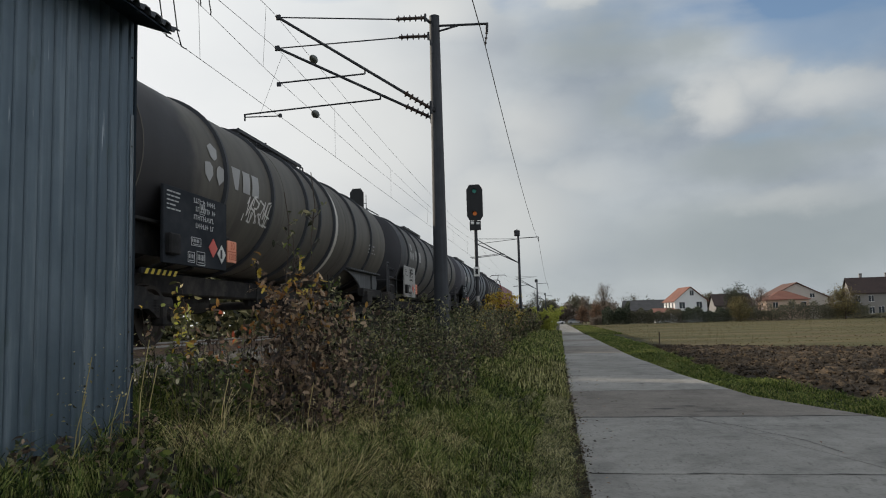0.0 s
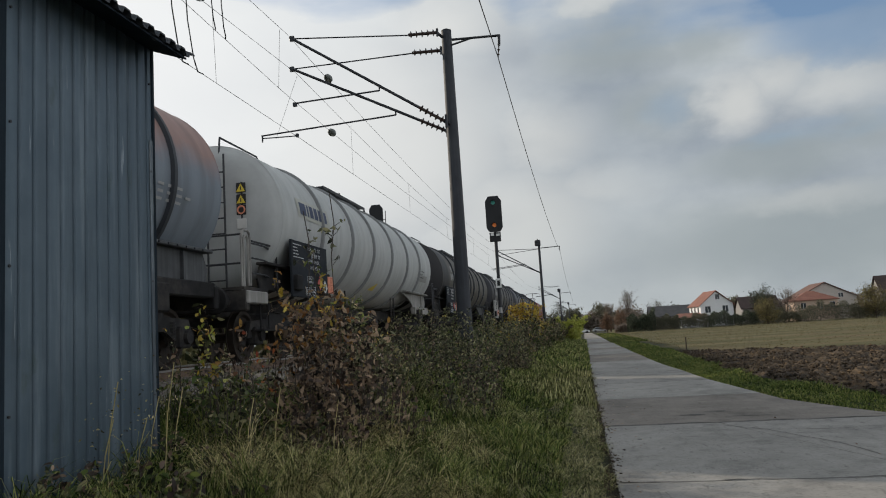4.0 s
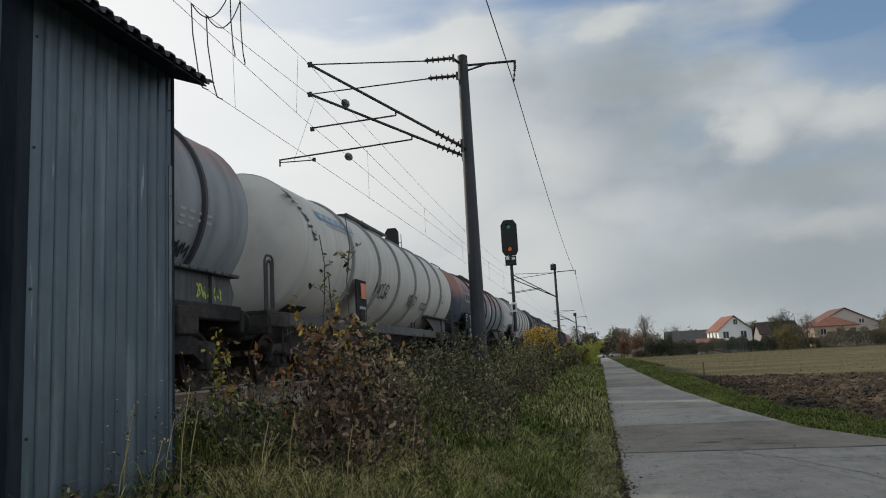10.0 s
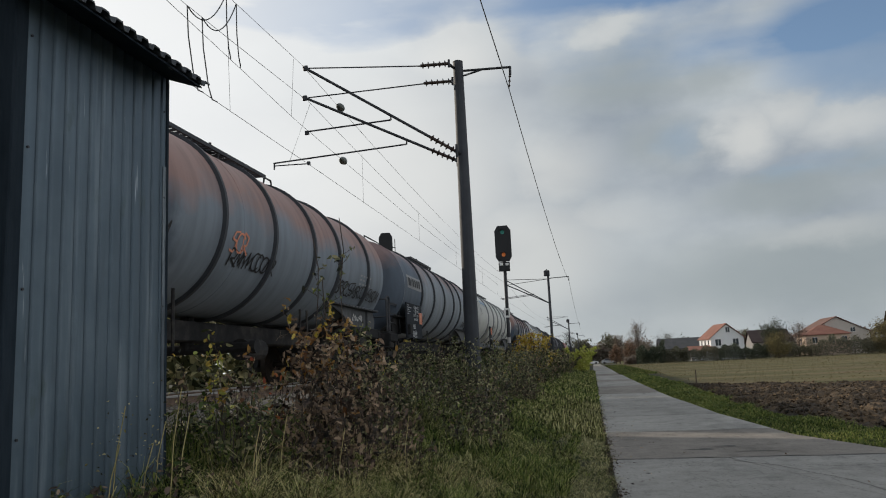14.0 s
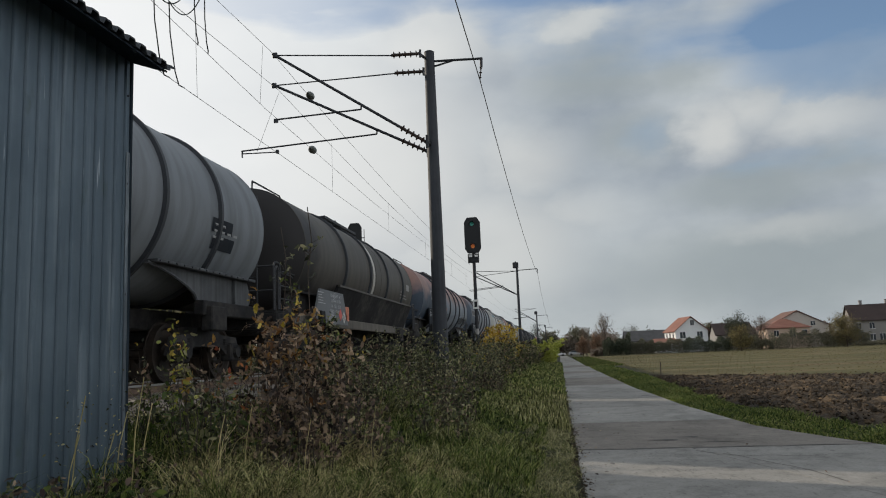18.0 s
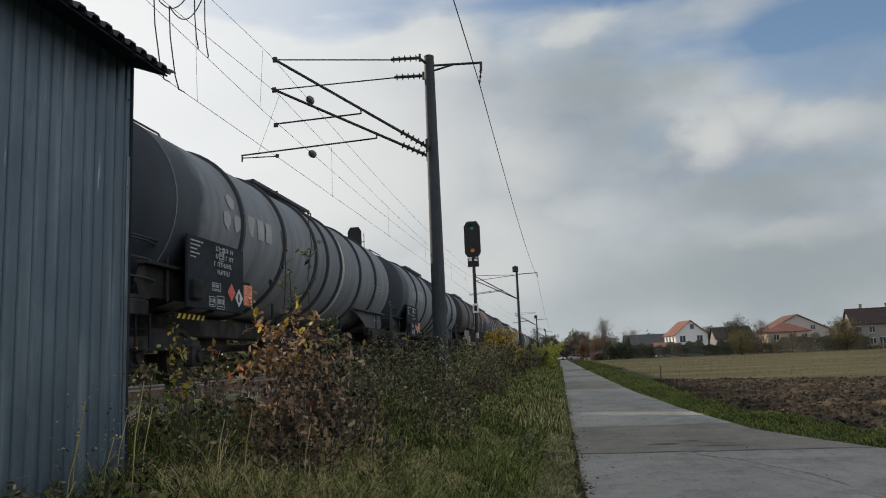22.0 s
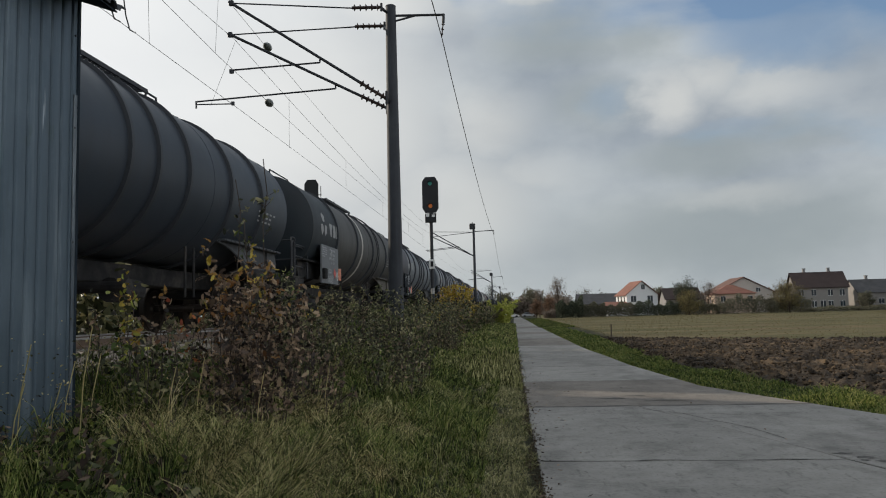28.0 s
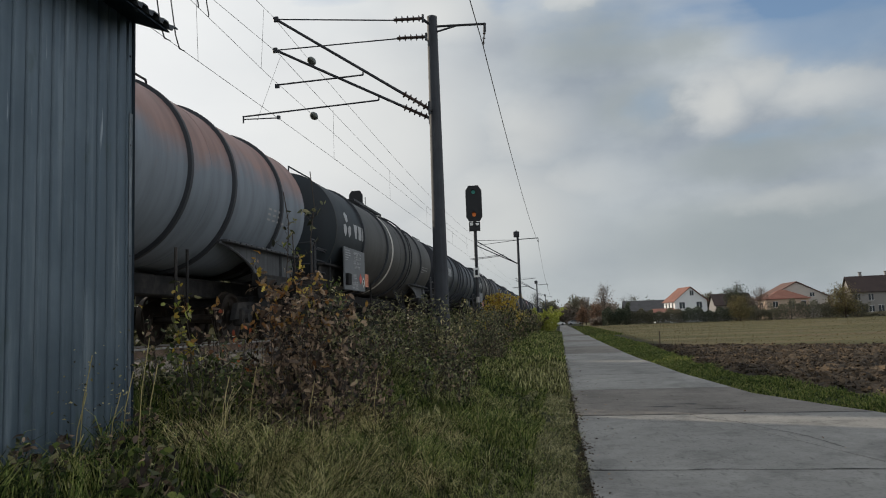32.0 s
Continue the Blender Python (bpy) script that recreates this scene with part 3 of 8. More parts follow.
def road_right(y):
    if y > 70:
        return 2.34 - 0.006 * (y - 70) + 0.3
    pts = ((-60, 4.4), (5, 6.6), (9, 5.9), (11.5, 5.25), (13.9, 4.43), (16.1, 3.77), (21.6, 3.3), (33, 2.89), (70, 2.55))
    for (a, xa), (b, xb) in zip(pts, pts[1:]):
        if a <= y <= b:
            return xa + (xb - xa) * (y - a) / (b - a)
    return 4.4


def soil_edge(y):
    """Where the verge ends and the ploughed soil begins."""
    return float(np.interp(y, (4, 11, 13.75, 15.5, 17.6, 19.9, 23.3, 31.4, 45, 75), (7.9, 6.9, 6.05, 5.5, 5.2, 4.8, 4.3, 4.5, 4.8, 4.3)))


def field_edge(x):
    """Where the ploughed soil ends and the stubble begins."""
    return 45.4 - 2.3 * np.clip(x - 4.4, 0, 21) ** 0.6


def slab_mesh(y0, y1, left, right, inset=0.012):
    m = Mesh()
    cuts = [y0 + inset] + [y for y in (9, 11.5, 13.9, 16.1, 21.6) if y0 < y < y1] + [y1 - inset]
    top, lip, low = 0.012, 0.004, -0.2
    L = [(left(y) + 0.01 * math.sin(y * 7), y) for y in cuts]
    R = [(right(y) + 0.02 * math.sin(y * 5), y) for y in cuts]
    edge = L + R[::-1]
    cx = sum(p[0] for p in edge) / len(edge)
    cy = sum(p[1] for p in edge) / len(edge)

    def shrink(p, d):
        return (p[0] + (d if p[0] < cx else -d), p[1] + (d if p[1] < cy else -d) * (1 if p[1] in (cuts[0], cuts[-1]) else 0))
    o = len(m.v)
    n = len(edge)
    for z, d in ((low, 0), (lip, 0), (top, 0.015)):
        m.v += [(*shrink(p, d), z) for p in edge]
    for k in range(2):
        for i in range(n):
            j = (i + 1) % n
            m.f.append((o + k * n + i, o + k * n + j, o + (k + 1) * n + j, o + (k + 1) * n + i))
    m.f.append(tuple(o + 2 * n + i for i in range(n)))
    return m


def build_road():
    road = empty("road", None, "pale worn concrete farm road of cast slabs with dark joints", "road", kind="structure")
    seam = lambda q: 3.4 + (8.3 - q) * 0.31
    y = 12.9 - 4.6 * 14
    rng = random.Random(31)
    while y < 215:
        y1 = y + 4.6
        if y1 < 13.0 and y > 2:
            part("slab", slab_mesh(y, y1, road_left, lambda q: seam(q) - 0.01), concrete_road, road)
            part("slab", slab_mesh(y, y1, lambda q: seam(q) + 0.01, road_right), concrete_road, road)
        else:
            part("slab", slab_mesh(y, y1, road_left, road_right), concrete_old if 12 < y < 17 or rng.random() < 0.3 and y > 22 else concrete_road, road)
        y = y1
    # tar in the joints and a few patches
    for y, w, x1 in ((12.9, 0.10, 4.75), (8.3, 0.028, 3.3), (17.5, 0.03, 3.4), (22.1, 0.03, 3.2), (26.7, 0.03, 3.0)):
        m = Mesh()
        pts = []
        n = 26
        for i in range(n + 1):
            x = road_left(y) + 0.02 + (x1 - road_left(y)) * i / n
            pts.append((x, y + 0.03 * math.sin(x * 5) + rng.uniform(-0.02, 0.02), w * rng.uniform(0.45, 1.3)))
        for (xa, ya, wa), (xb, yb, wb) in zip(pts, pts[1:]):
            m.quad((xa, ya - wa / 2, 0.016), (xb, yb - wb / 2, 0.016), (xb, yb + wb / 2, 0.016), (xa, ya + wa / 2, 0.016))
        part("tar_joint", m, tar_mat, road, "dark ragged tar joint")
    m = Mesh()
    for i in range(480):
        cx, cy = rng.gauss(1.55, 0.3) + 0.05 * i / 520, 12.7 - abs(rng.gauss(0, 1.9))
        r = rng.uniform(0.003, 0.009)
        m.f.append(tuple(range(len(m.v), len(m.v) + 5)))
        m.v += [(cx + r * rng.uniform(0.6, 2.2) * math.cos(k * 1.257), cy + r * 1.6 * math.sin(k * 1.257), 0.0155) for k in range(5)]
    tagged(part("spalled_pits", m, pit_mat, road, "dark pits where the concrete has spalled"), kind="stuff")
    for pts in (((2.0, 12.5), (2.5, 11.9), (2.75, 11.2), (3.05, 10.5), (3.2, 9.6)), ((2.55, 11.9), (3.3, 11.75), (4.3, 11.9)), ((1.5, 14.4), (2.1, 14.2), (2.9, 14.45), (3.6, 14.2))):
        m = Mesh()
        for (xa, ya), (xb, yb) in zip(pts, pts[1:]):
            for k in range(6):
                qa, qb = k / 6, (k + 1) / 6
                pa = (xa + (xb - xa) * qa, ya + (yb - ya) * qa + 0.03 * math.sin(9 * qa + xa))
                pb = (xa + (xb - xa) * qb, ya + (yb - ya) * qb + 0.03 * math.sin(9 * qb + xa))
                wd = rng.uniform(0.003, 0.009)
                m.quad((pa[0] - wd, pa[1] - wd, 0.0155), (pb[0] - wd, pb[1] - wd, 0.0155), (pb[0] + wd, pb[1] + wd, 0.0155), (pa[0] + wd, pa[1] + wd, 0.0155))
        part("crack", m, tar_mat, road, "fine dark crack in the concrete")
    for cx, cy, rx, ry in ((3.45, 8.62, 0.12, 0.05), (3.6, 8.4, 0.1, 0.07), (3.72, 8.2, 0.13, 0.06), (3.9, 8.02, 0.1, 0.05), (3.52, 8.25, 0.05, 0.04), (1.75, 14.0, 0.3, 0.10), (2.2, 14.4, 0.22, 0.08), (0.65, 11.3, 0.035, 0.05), (1.9, 19.2, 0.05, 0.06), (2.6, 13.6, 0.35, 0.05)):
        m = Mesh()
        ring = []
        for i in range(16):
            a = i * math.pi / 8
            k = rng.uniform(0.55, 1.2)
            ring.append((cx + rx * k * math.cos(a), cy + ry * k * math.sin(a), 0.017))
        m.v, m.f = ring, [tuple(range(16))]
        part("tar_patch", m, tar_mat, road, "small dark tar patch")


def edge_litter():
    """Crumbs of soil, straw and fallen leaves along the road's near edge and in its joints."""
    rng = np.random.default_rng(41)
    k = 2600
    y = 4.5 + rng.random(k) ** 1.6 * 40
    x = np.array([road_left(q) for q in y]) + np.abs(rng.normal(0, 0.07, k)) - 0.08 + 0.05 * np.sin(y * 2.1)
    s = rng.uniform(0.005, 0.015, k)
    base = np.array([(1, 0.2, 0), (-1, -0.1, 0.1), (0.1, 1, -0.1), (-0.1, -1, 0.1), (0.1, 0, 0.7), (0, 0, -0.7)], float)
    tri = np.array([(0, 2, 4), (2, 1, 4), (1, 3, 4), (3, 0, 4), (2, 0, 5), (1, 2, 5), (3, 1, 5), (0, 3, 5)])
    P = base[None] * s[:, None, None] * rng.uniform(0.5, 1.4, (k, 6, 1)) + np.stack([x, y, np.full(k, 0.017)], -1)[:, None]
    tagged(new("edge_crumbs", arrays("edge_crumbs", P[:, tri].reshape(-1, 3), 3, soil_mat)), "crumbs of dark soil along the road's edge", "soil", kind="stuff")
    k = 260
    y = 4.5 + rng.random(k) ** 1.4 * 34
    x = np.array([road_left(q) for q in y]) + np.abs(rng.normal(0, 0.35, k)) - 0.05
    x[:40] = rng.uniform(0.4, 4.0, 40)
    a = rng.random(k) * 6.283
    u = np.stack([np.cos(a), np.sin(a), 0.2 * rng.normal(size=k)], -1) * rng.uniform(0.015, 0.04, (k, 1))
    v = np.stack([-np.sin(a), np.cos(a), 0.3 * rng.normal(size=k)], -1) * rng.uniform(0.006, 0.018, (k, 1))
    c = np.stack([x, y, np.full(k, 0.026)], -1)
    tagged(new("leaf_litter", arrays("leaf_litter", np.stack([c - u, c - v, c + u, c + v], 1).reshape(-1, 3), 4, rust_leaf)), "fallen brown leaves on the road", "leaves", kind="stuff")


edge_litter()


def build_plough():
    rng = np.random.default_rng(3)
    # furrowed sheet
    xs = np.concatenate([np.linspace(4.0, 16, 100), np.linspace(16.3, 70, 90)])
    ys = np.linspace(4.0, 46.0, 210)
    X, Y = np.meshgrid(xs, ys)
    edge = field_edge(X) + 0.5 * np.sin(X * 1.7) + 0.25 * np.sin(X * 4.1)
    Z = 0.05 + 0.05 * np.sin(Y * 7 + 1.2 * np.sin(X * 0.8)) + rng.normal(0, 0.035, X.shape)
    verge_edge = np.array([soil_edge(q) for q in ys])[:, None]
    fade = np.clip((X - verge_edge - 0.2 * np.sin(Y * 1.3) - 0.1 * np.sin(Y * 3.7)) / 0.4, 0, 1) * np.clip((edge - Y) / 0.6, 0, 1)
    Z = Z * fade - 0.06 * (1 - fade)
    v = np.stack([X, Y, Z], -1).reshape(-1, 3)
    n = len(xs)
    f = [(j * n + i, j * n + i + 1, (j + 1) * n + i + 1, (j + 1) * n + i) for j in range(len(ys) - 1) for i in range(n - 1)]
    me = bpy.data.meshes.new("ploughed_field")
    me.from_pydata(v.tolist(), [], f)
    me.materials.append(soil_mat)
    tagged(new("ploughed_field", me), "dark freshly ploughed soil beside the road", "soil", kind="structure")
    # clods
    k = 18000
    cx = 4.2 + rng.random(k) ** 1.7 * 27
    cy = 8 + rng.random(k) * 36
    keep = (cy < field_edge(cx) - 0.5) & (cx > np.array([soil_edge(q) + 0.05 for q in cy]))
    cx, cy = cx[keep], cy[keep]
    s = 0.012 + 0.075 * rng.random(len(cx)) ** 3.2
    base = np.array([(1, 0, 0), (-1, 0, 0), (0, 1, 0), (0, -1, 0), (0, 0, 0.8), (0, 0, -0.8)], float)
    tri = np.array([(0, 2, 4), (2, 1, 4), (1, 3, 4), (3, 0, 4), (2, 0, 5), (1, 2, 5), (3, 1, 5), (0, 3, 5)])
    pts = base[None] * s[:, None, None] * rng.uniform(0.6, 1.3, (len(cx), 6, 1))
    a = rng.random(len(cx)) * 6.28
    c, sn = np.cos(a)[:, None], np.sin(a)[:, None]
    px = pts[..., 0] * c - pts[..., 1] * sn + cx[:, None]
    py = pts[..., 0] * sn + pts[..., 1] * c + cy[:, None]
    pz = pts[..., 2] + 0.09 + rng.uniform(-0.02, 0.04, (len(cx), 1))
    P = np.stack([px, py, pz], -1)[:, tri].reshape(-1, 3)
    tagged(new("soil_clods", arrays("soil_clods", P, 3, soil_mat)), "broken clods of dark ploughed soil", "soil", kind="stuff")


build_plough()


# ---------------------------------------------------------------- railway track
def build_track():
    rng = np.random.default_rng(5)
    bed = Mesh()
    prof = [(-2.9, 1.02), (-1.75, 1.24), (1.75, 1.24), (2.55, 1.02)]
    bed.prism([(TRACK_X + a, z) for a, z in prof] + [(TRACK_X + 2.55, 0.7), (TRACK_X - 2.9, 0.7)], 1, -260, 420)
    tagged(part("ballast_bed", bed, ballast_mat), "grey-brown crushed stone ballast bed", "ballast", kind="structure")
    k = 10000
    y = 1 + rng.random(k) ** 1.5 * 55
    x = TRACK_X + rng.uniform(-1.9, 2.6, k)
    off = np.abs(x - TRACK_X)
    z = np.where(off < 1.75, 1.245, 1.245 - (off - 1.75) * 0.27)
    s = rng.uniform(0.02, 0.045, k)
    base = np.array([(1, 0.2, 0), (-1, -0.1, 0.1), (0.1, 1, -0.1), (-0.1, -1, 0.1), (0.1, 0, 0.8), (0, 0, -0.8)], float)
    tri = np.array([(0, 2, 4), (2, 1, 4), (1, 3, 4), (3, 0, 4), (2, 0, 5), (1, 2, 5), (3, 1, 5), (0, 3, 5)])
    pts = base[None] * s[:, None, None] * rng.uniform(0.6, 1.3, (k, 6, 1))
    a = rng.random(k) * 6.28
    c, sn = np.cos(a)[:, None], np.sin(a)[:, None]
    P = np.stack([pts[..., 0] * c - pts[..., 1] * sn + x[:, None], pts[..., 0] * sn + pts[..., 1] * c + y[:, None], pts[..., 2] + z[:, None]], -1)
    tagged(new("ballast_stones", arrays("ballast_stones", P[:, tri].reshape(-1, 3), 3, ballast_mat)), "loose grey-brown ballast stones", "ballast", kind="stuff")
    head = [(-0.036, RAIL_Z - 0.03), (0.036, RAIL_Z - 0.03), (0.036, RAIL_Z - 0.006), (0.03, RAIL_Z), (-0.03, RAIL_Z), (-0.036, RAIL_Z - 0.006)]
    web = [(-0.07, 1.248), (0.07, 1.248), (0.07, 1.262), (0.012, 1.275), (0.012, RAIL_Z - 0.03), (-0.012, RAIL_Z - 0.03), (-0.012, 1.275), (-0.07, 1.262)]
    for side in (-0.7535, 0.7535):
        r = empty("rail", pose(TRACK_X + side, 0, 0), "steel rail with a bright worn head", "rail", "rails of the track", "structure")
        part("rail_head", Mesh().prism(head, 1, -260, 420), rail_top, r)
        part("rail_web", Mesh().prism(web, 1, -260, 420), rail_steel, r)
    sl = Mesh().prism([(-1.3, 1.12), (1.3, 1.12), (1.3, 1.235), (1.0, 1.25), (0.5, 1.245), (0.3, 1.21), (-0.3, 1.21), (-0.5, 1.245), (-1.0, 1.25), (-1.3, 1.235)], 1, -0.13, 0.13).data("sleeper", tie_mat)
    track = empty("sleepers", None, "grey concrete sleepers under the rails", "sleepers", kind="structure")
    for i in range(110):
        part("sleeper", sl, None, track, at=pose(TRACK_X, -2 + 0.63 * i, 0))


build_track()

# ---------------------------------------------------------------- shed of corrugated sheet
shed_sheet = material("galvanised_sheet", [(0.045, 0.071, 0.096), (0.074, 0.107, 0.136), (0.13, 0.172, 0.206)], scale=1.4, rough=0.45, metal=0.3, bump=0.05, streak=0.18)


def scuffed(m, colour, stretch, lo, hi, strength):
    """Pale scrapes and worn patches of their own shape over a surface."""
    nt = m.node_tree
    N = nt.nodes.new
    b = nt.nodes["Principled BSDF"]
    base = b.inputs["Base Color"].links[0].from_socket
    co, mp, n, r, mx = N("ShaderNodeTexCoord"), N("ShaderNodeMapping"), N("ShaderNodeTexNoise"), N("ShaderNodeMapRange"), N("ShaderNodeMix")
    mp.inputs["Scale"].default_value = stretch
    link(nt, co.outputs["Object"], mp.inputs["Vector"])
    n.inputs["Scale"].default_value, n.inputs["Detail"].default_value, n.inputs["Roughness"].default_value = 1.0, 7, 0.6
    link(nt, mp.outputs[0], n.inputs["Vector"])
    r.inputs[1].default_value, r.inputs[2].default_value, r.inputs[4].default_value = lo, hi, strength
    link(nt, n.outputs["Fac"], r.inputs[0])
    mx.data_type = "RGBA"
    mx.inputs["B"].default_value = (*colour, 1)
    link(nt, r.outputs[0], mx.inputs["Factor"])
    link(nt, base, mx.inputs["A"])
    link(nt, mx.outputs["Result"], b.inputs["Base Color"])


scuffed(shed_sheet, (0.3, 0.36, 0.4), (6, 6, 0.4), 0.56, 0.74, 0.4)
scuffed(shed_sheet, (0.5, 0.55, 0.58), (20, 20, 1.2), 0.66, 0.74, 0.7)
scuffed(shed_sheet, (0.03, 0.05, 0.02), (5, 5, 2.2), 0.62, 0.75, 0.5)
scuffed(shed_sheet, (0.035, 0.045, 0.055), (9, 9, 0.8), 0.6, 0.75, 0.6)
timber_black = material("tarred_timber", [(0.007, 0.011, 0.015), (0.014, 0.021, 0.029), (0.024, 0.034, 0.045), (0.3, 0.33, 0.35)], scale=7.0, stretch=(3, 3, 0.4), rough=0.85, bump=0.5, spread=(0.28, 0.8), spec=0.1)
flaking_white = material("flaking_white_paint", [(0.03, 0.035, 0.04), (0.08, 0.1, 0.12), (0.3, 0.34, 0.37), (0.55, 0.58, 0.6)], scale=5.0, stretch=(2, 2, 0.3), rough=0.7, bump=0.3, spread=(0.42, 0.78))
roof_sheet = material("weathered_roof_sheet", [(0.03, 0.035, 0.042), (0.06, 0.066, 0.075), (0.10, 0.105, 0.11)], scale=4, rough=0.75, bump=0.3)
SHED_X, SHED_Y0, SHED_Y1, SHED_B, SHED_T = -3.2, 3.74, 5.255, 0.60, 4.2


def corrugated(a0, a1, pitch, depth, lo, hi, plane, at):
    """A trapezoid-ribbed sheet between a0 and a1; plane 'x' stands along y, plane 'y' along x."""
    m = Mesh()
    prof = []
    s = a0
    while s < a1 - 1e-6:
        for u, d in ((0, -0.3), (0.05, 0.0), (0.14, 0.06), (0.3, 0.07), (0.5, 0.02), (0.68, -0.07), (0.82, -0.2), (0.87, -0.9), (0.95, -0.9)):
            if s + u * pitch <= a1:
                prof.append((s + u * pitch, d * depth))
        s += pitch
    prof.append((a1, 0))
    th = 0.004
    o = len(m.v)
    for z in (lo, hi):
        for q, d in prof:
            m.v.append((at + d, q, z) if plane == "x" else (q, at - d, z))
        for q, d in prof:
            m.v.append((at + d - th, q, z) if plane == "x" else (q, at - d + th, z))
    n = len(prof)
    for i in range(n - 1):
        m.f.append((o + i, o + i + 1, o + 2 * n + i + 1, o + 2 * n + i))
        m.f.append((o + n + i, o + n + i + 1, o + 3 * n + i + 1, o + 3 * n + i))
    for i in (0, n - 1):
        m.f.append((o + i, o + n + i, o + 3 * n + i, o + 2 * n + i))
    return m


def build_shed():
    shed = empty("shed", pose(0, 0, 0), "narrow trackside shed of blue-grey ribbed metal sheet under a corrugated roof", "shed")
    x0 = SHED_X - 1.7
    part("side_wall", corrugated(SHED_Y0, SHED_Y1, 0.122, 0.022, SHED_B, SHED_T - 0.12, "x", SHED_X), shed_sheet, shed, "ribbed blue-grey metal cladding with pale scuffs", smooth=True)
    part("front_wall", corrugated(x0, SHED_X - 0.14, 0.122, 0.022, SHED_B, SHED_T - 0.12, "y", SHED_Y0 - 0.06), shed_sheet, shed)
    part("back_wall", Mesh().box((x0 + SHED_X) / 2, SHED_Y1 - 0.03, (SHED_B + SHED_T) / 2, 1.66, 0.04, SHED_T - SHED_B), timber_black, shed)
    part("rear_wall", Mesh().box(x0, (SHED_Y0 + SHED_Y1) / 2, (SHED_B + SHED_T) / 2, 0.04, SHED_Y1 - SHED_Y0 - 0.1, SHED_T - SHED_B), timber_black, shed)
    part("corner_post", Mesh().box(SHED_X - 0.06, SHED_Y0 - 0.055, (SHED_B + SHED_T) / 2, 0.14, 0.11, SHED_T - SHED_B, bevel=0.008), timber_black, shed, "black tarred corner post with flaking white paint")
    part("corner_post", Mesh().box(SHED_X - 0.03, SHED_Y1 + 0.018, (SHED_B + SHED_T) / 2, 0.08, 0.035, SHED_T - SHED_B, bevel=0.005), timber_black, shed)
    part("fascia", Mesh().box((x0 + SHED_X) / 2, SHED_Y0 - 0.07, SHED_T - 0.06, 1.9, 0.05, 0.16, bevel=0.006), timber_black, shed)
    part("soffit", Mesh().prism([(SHED_X - 0.03, SHED_T - 0.15), (SHED_X + 0.3, SHED_T - 0.272), (SHED_X + 0.3, SHED_T - 0.258), (SHED_X - 0.03, SHED_T - 0.11)], 1, SHED_Y0 - 0.36, SHED_Y1 + 0.02), timber_black, shed, "black boarded soffit under the eave")
    # roof: one ribbed sheet that falls away from the eave
    m = Mesh()
    pitch, dep = 0.145, 0.04
    prof, s = [], SHED_Y0 - 0.4
    while s < SHED_Y1 + 0.0:
        prof += [(s, 0), (s + pitch * 0.28, 0), (s + pitch * 0.42, dep), (s + pitch * 0.86, dep)]
        s += pitch
    n = len(prof)
    for (x, z) in ((SHED_X + 0.33, SHED_T - 0.262), (x0 - 0.2, SHED_T + 0.58)):
        for dz in (0, 0.012):
            for q, d in prof:
                m.v.append((x, q, z + d + dz))
    for i in range(n - 1):
        m.f += [(i, i + 1, 2 * n + i + 1, 2 * n + i), (n + i, n + i + 1, 3 * n + i + 1, 3 * n + i), (i, i + 1, n + i + 1, n + i), (2 * n + i, 2 * n + i + 1, 3 * n + i + 1, 3 * n + i)]
    for i in (0, n - 1):
        m.f.append((i, n + i, 3 * n + i, 2 * n + i))
    part("roof_sheet", m, roof_sheet, shed, "dark ribbed roof sheet with a toothed eave")
    for k in range(3):
        xx = SHED_X - 0.1 - 0.7 * k
        part("purlin", Mesh().box(xx, (SHED_Y0 + SHED_Y1) / 2, SHED_T - 0.11 + 0.25 * k, 0.07, SHED_Y1 - SHED_Y0 - 0.1, 0.06), timber_black, shed)
    part("edge_trim", Mesh().box(SHED_X + 0.006, SHED_Y1 - 0.022, (SHED_B + SHED_T) / 2 - 0.4, 0.008, 0.04, SHED_T - SHED_B - 1.0, bevel=0.002), flaking_white, shed, "worn edge strip with flaking white paint")
    screw = Mesh().rod((0, 0, 0), (0.012, 0, 0), 0.009, n=6).data("screw", steel_dark)
    for z in (1.35, 2.2, 3.05, 3.75):
        for yy in (SHED_Y0 + 0.03, SHED_Y1 - 0.03):
            part("screw", screw, None, shed, at=pose(SHED_X, yy, z))


build_shed()

# ---------------------------------------------------------------- overhead line
def insulator(m, a, b, n, r):
    a, b = Vector(a), Vector(b)
    m.rod(a, b, r * 0.35, n=6)
    d = (b - a)
    for i in range(n):
        p = a + d * ((i + 0.5) / n)
        u = d.normalized()
        m.rod(p - u * 0.010, p + u * 0.016, r * 0.82, r * 0.4, n=10)
    return m


def mast(x, y, base, top, r0=0.19, r1=0.125, n=18):
    ob = empty("catenary_mast", pose(x, y, base), "dark round tapered catenary mast beside the track", "catenary mast", "masts along the line")
    h = top - base
    part("shaft", Mesh().rod((0, 0, -0.6), (0, 0, h), r0, r1, n=n), mast_mat, ob, smooth=True)
    part("cap", Mesh().lathe([(h, r1 * 1.03), (h + 0.02, r1 * 1.03), (h + 0.05, r1 * 0.6), (h + 0.06, 0.0)], "z", n), mast_mat, ob)
    return ob, h


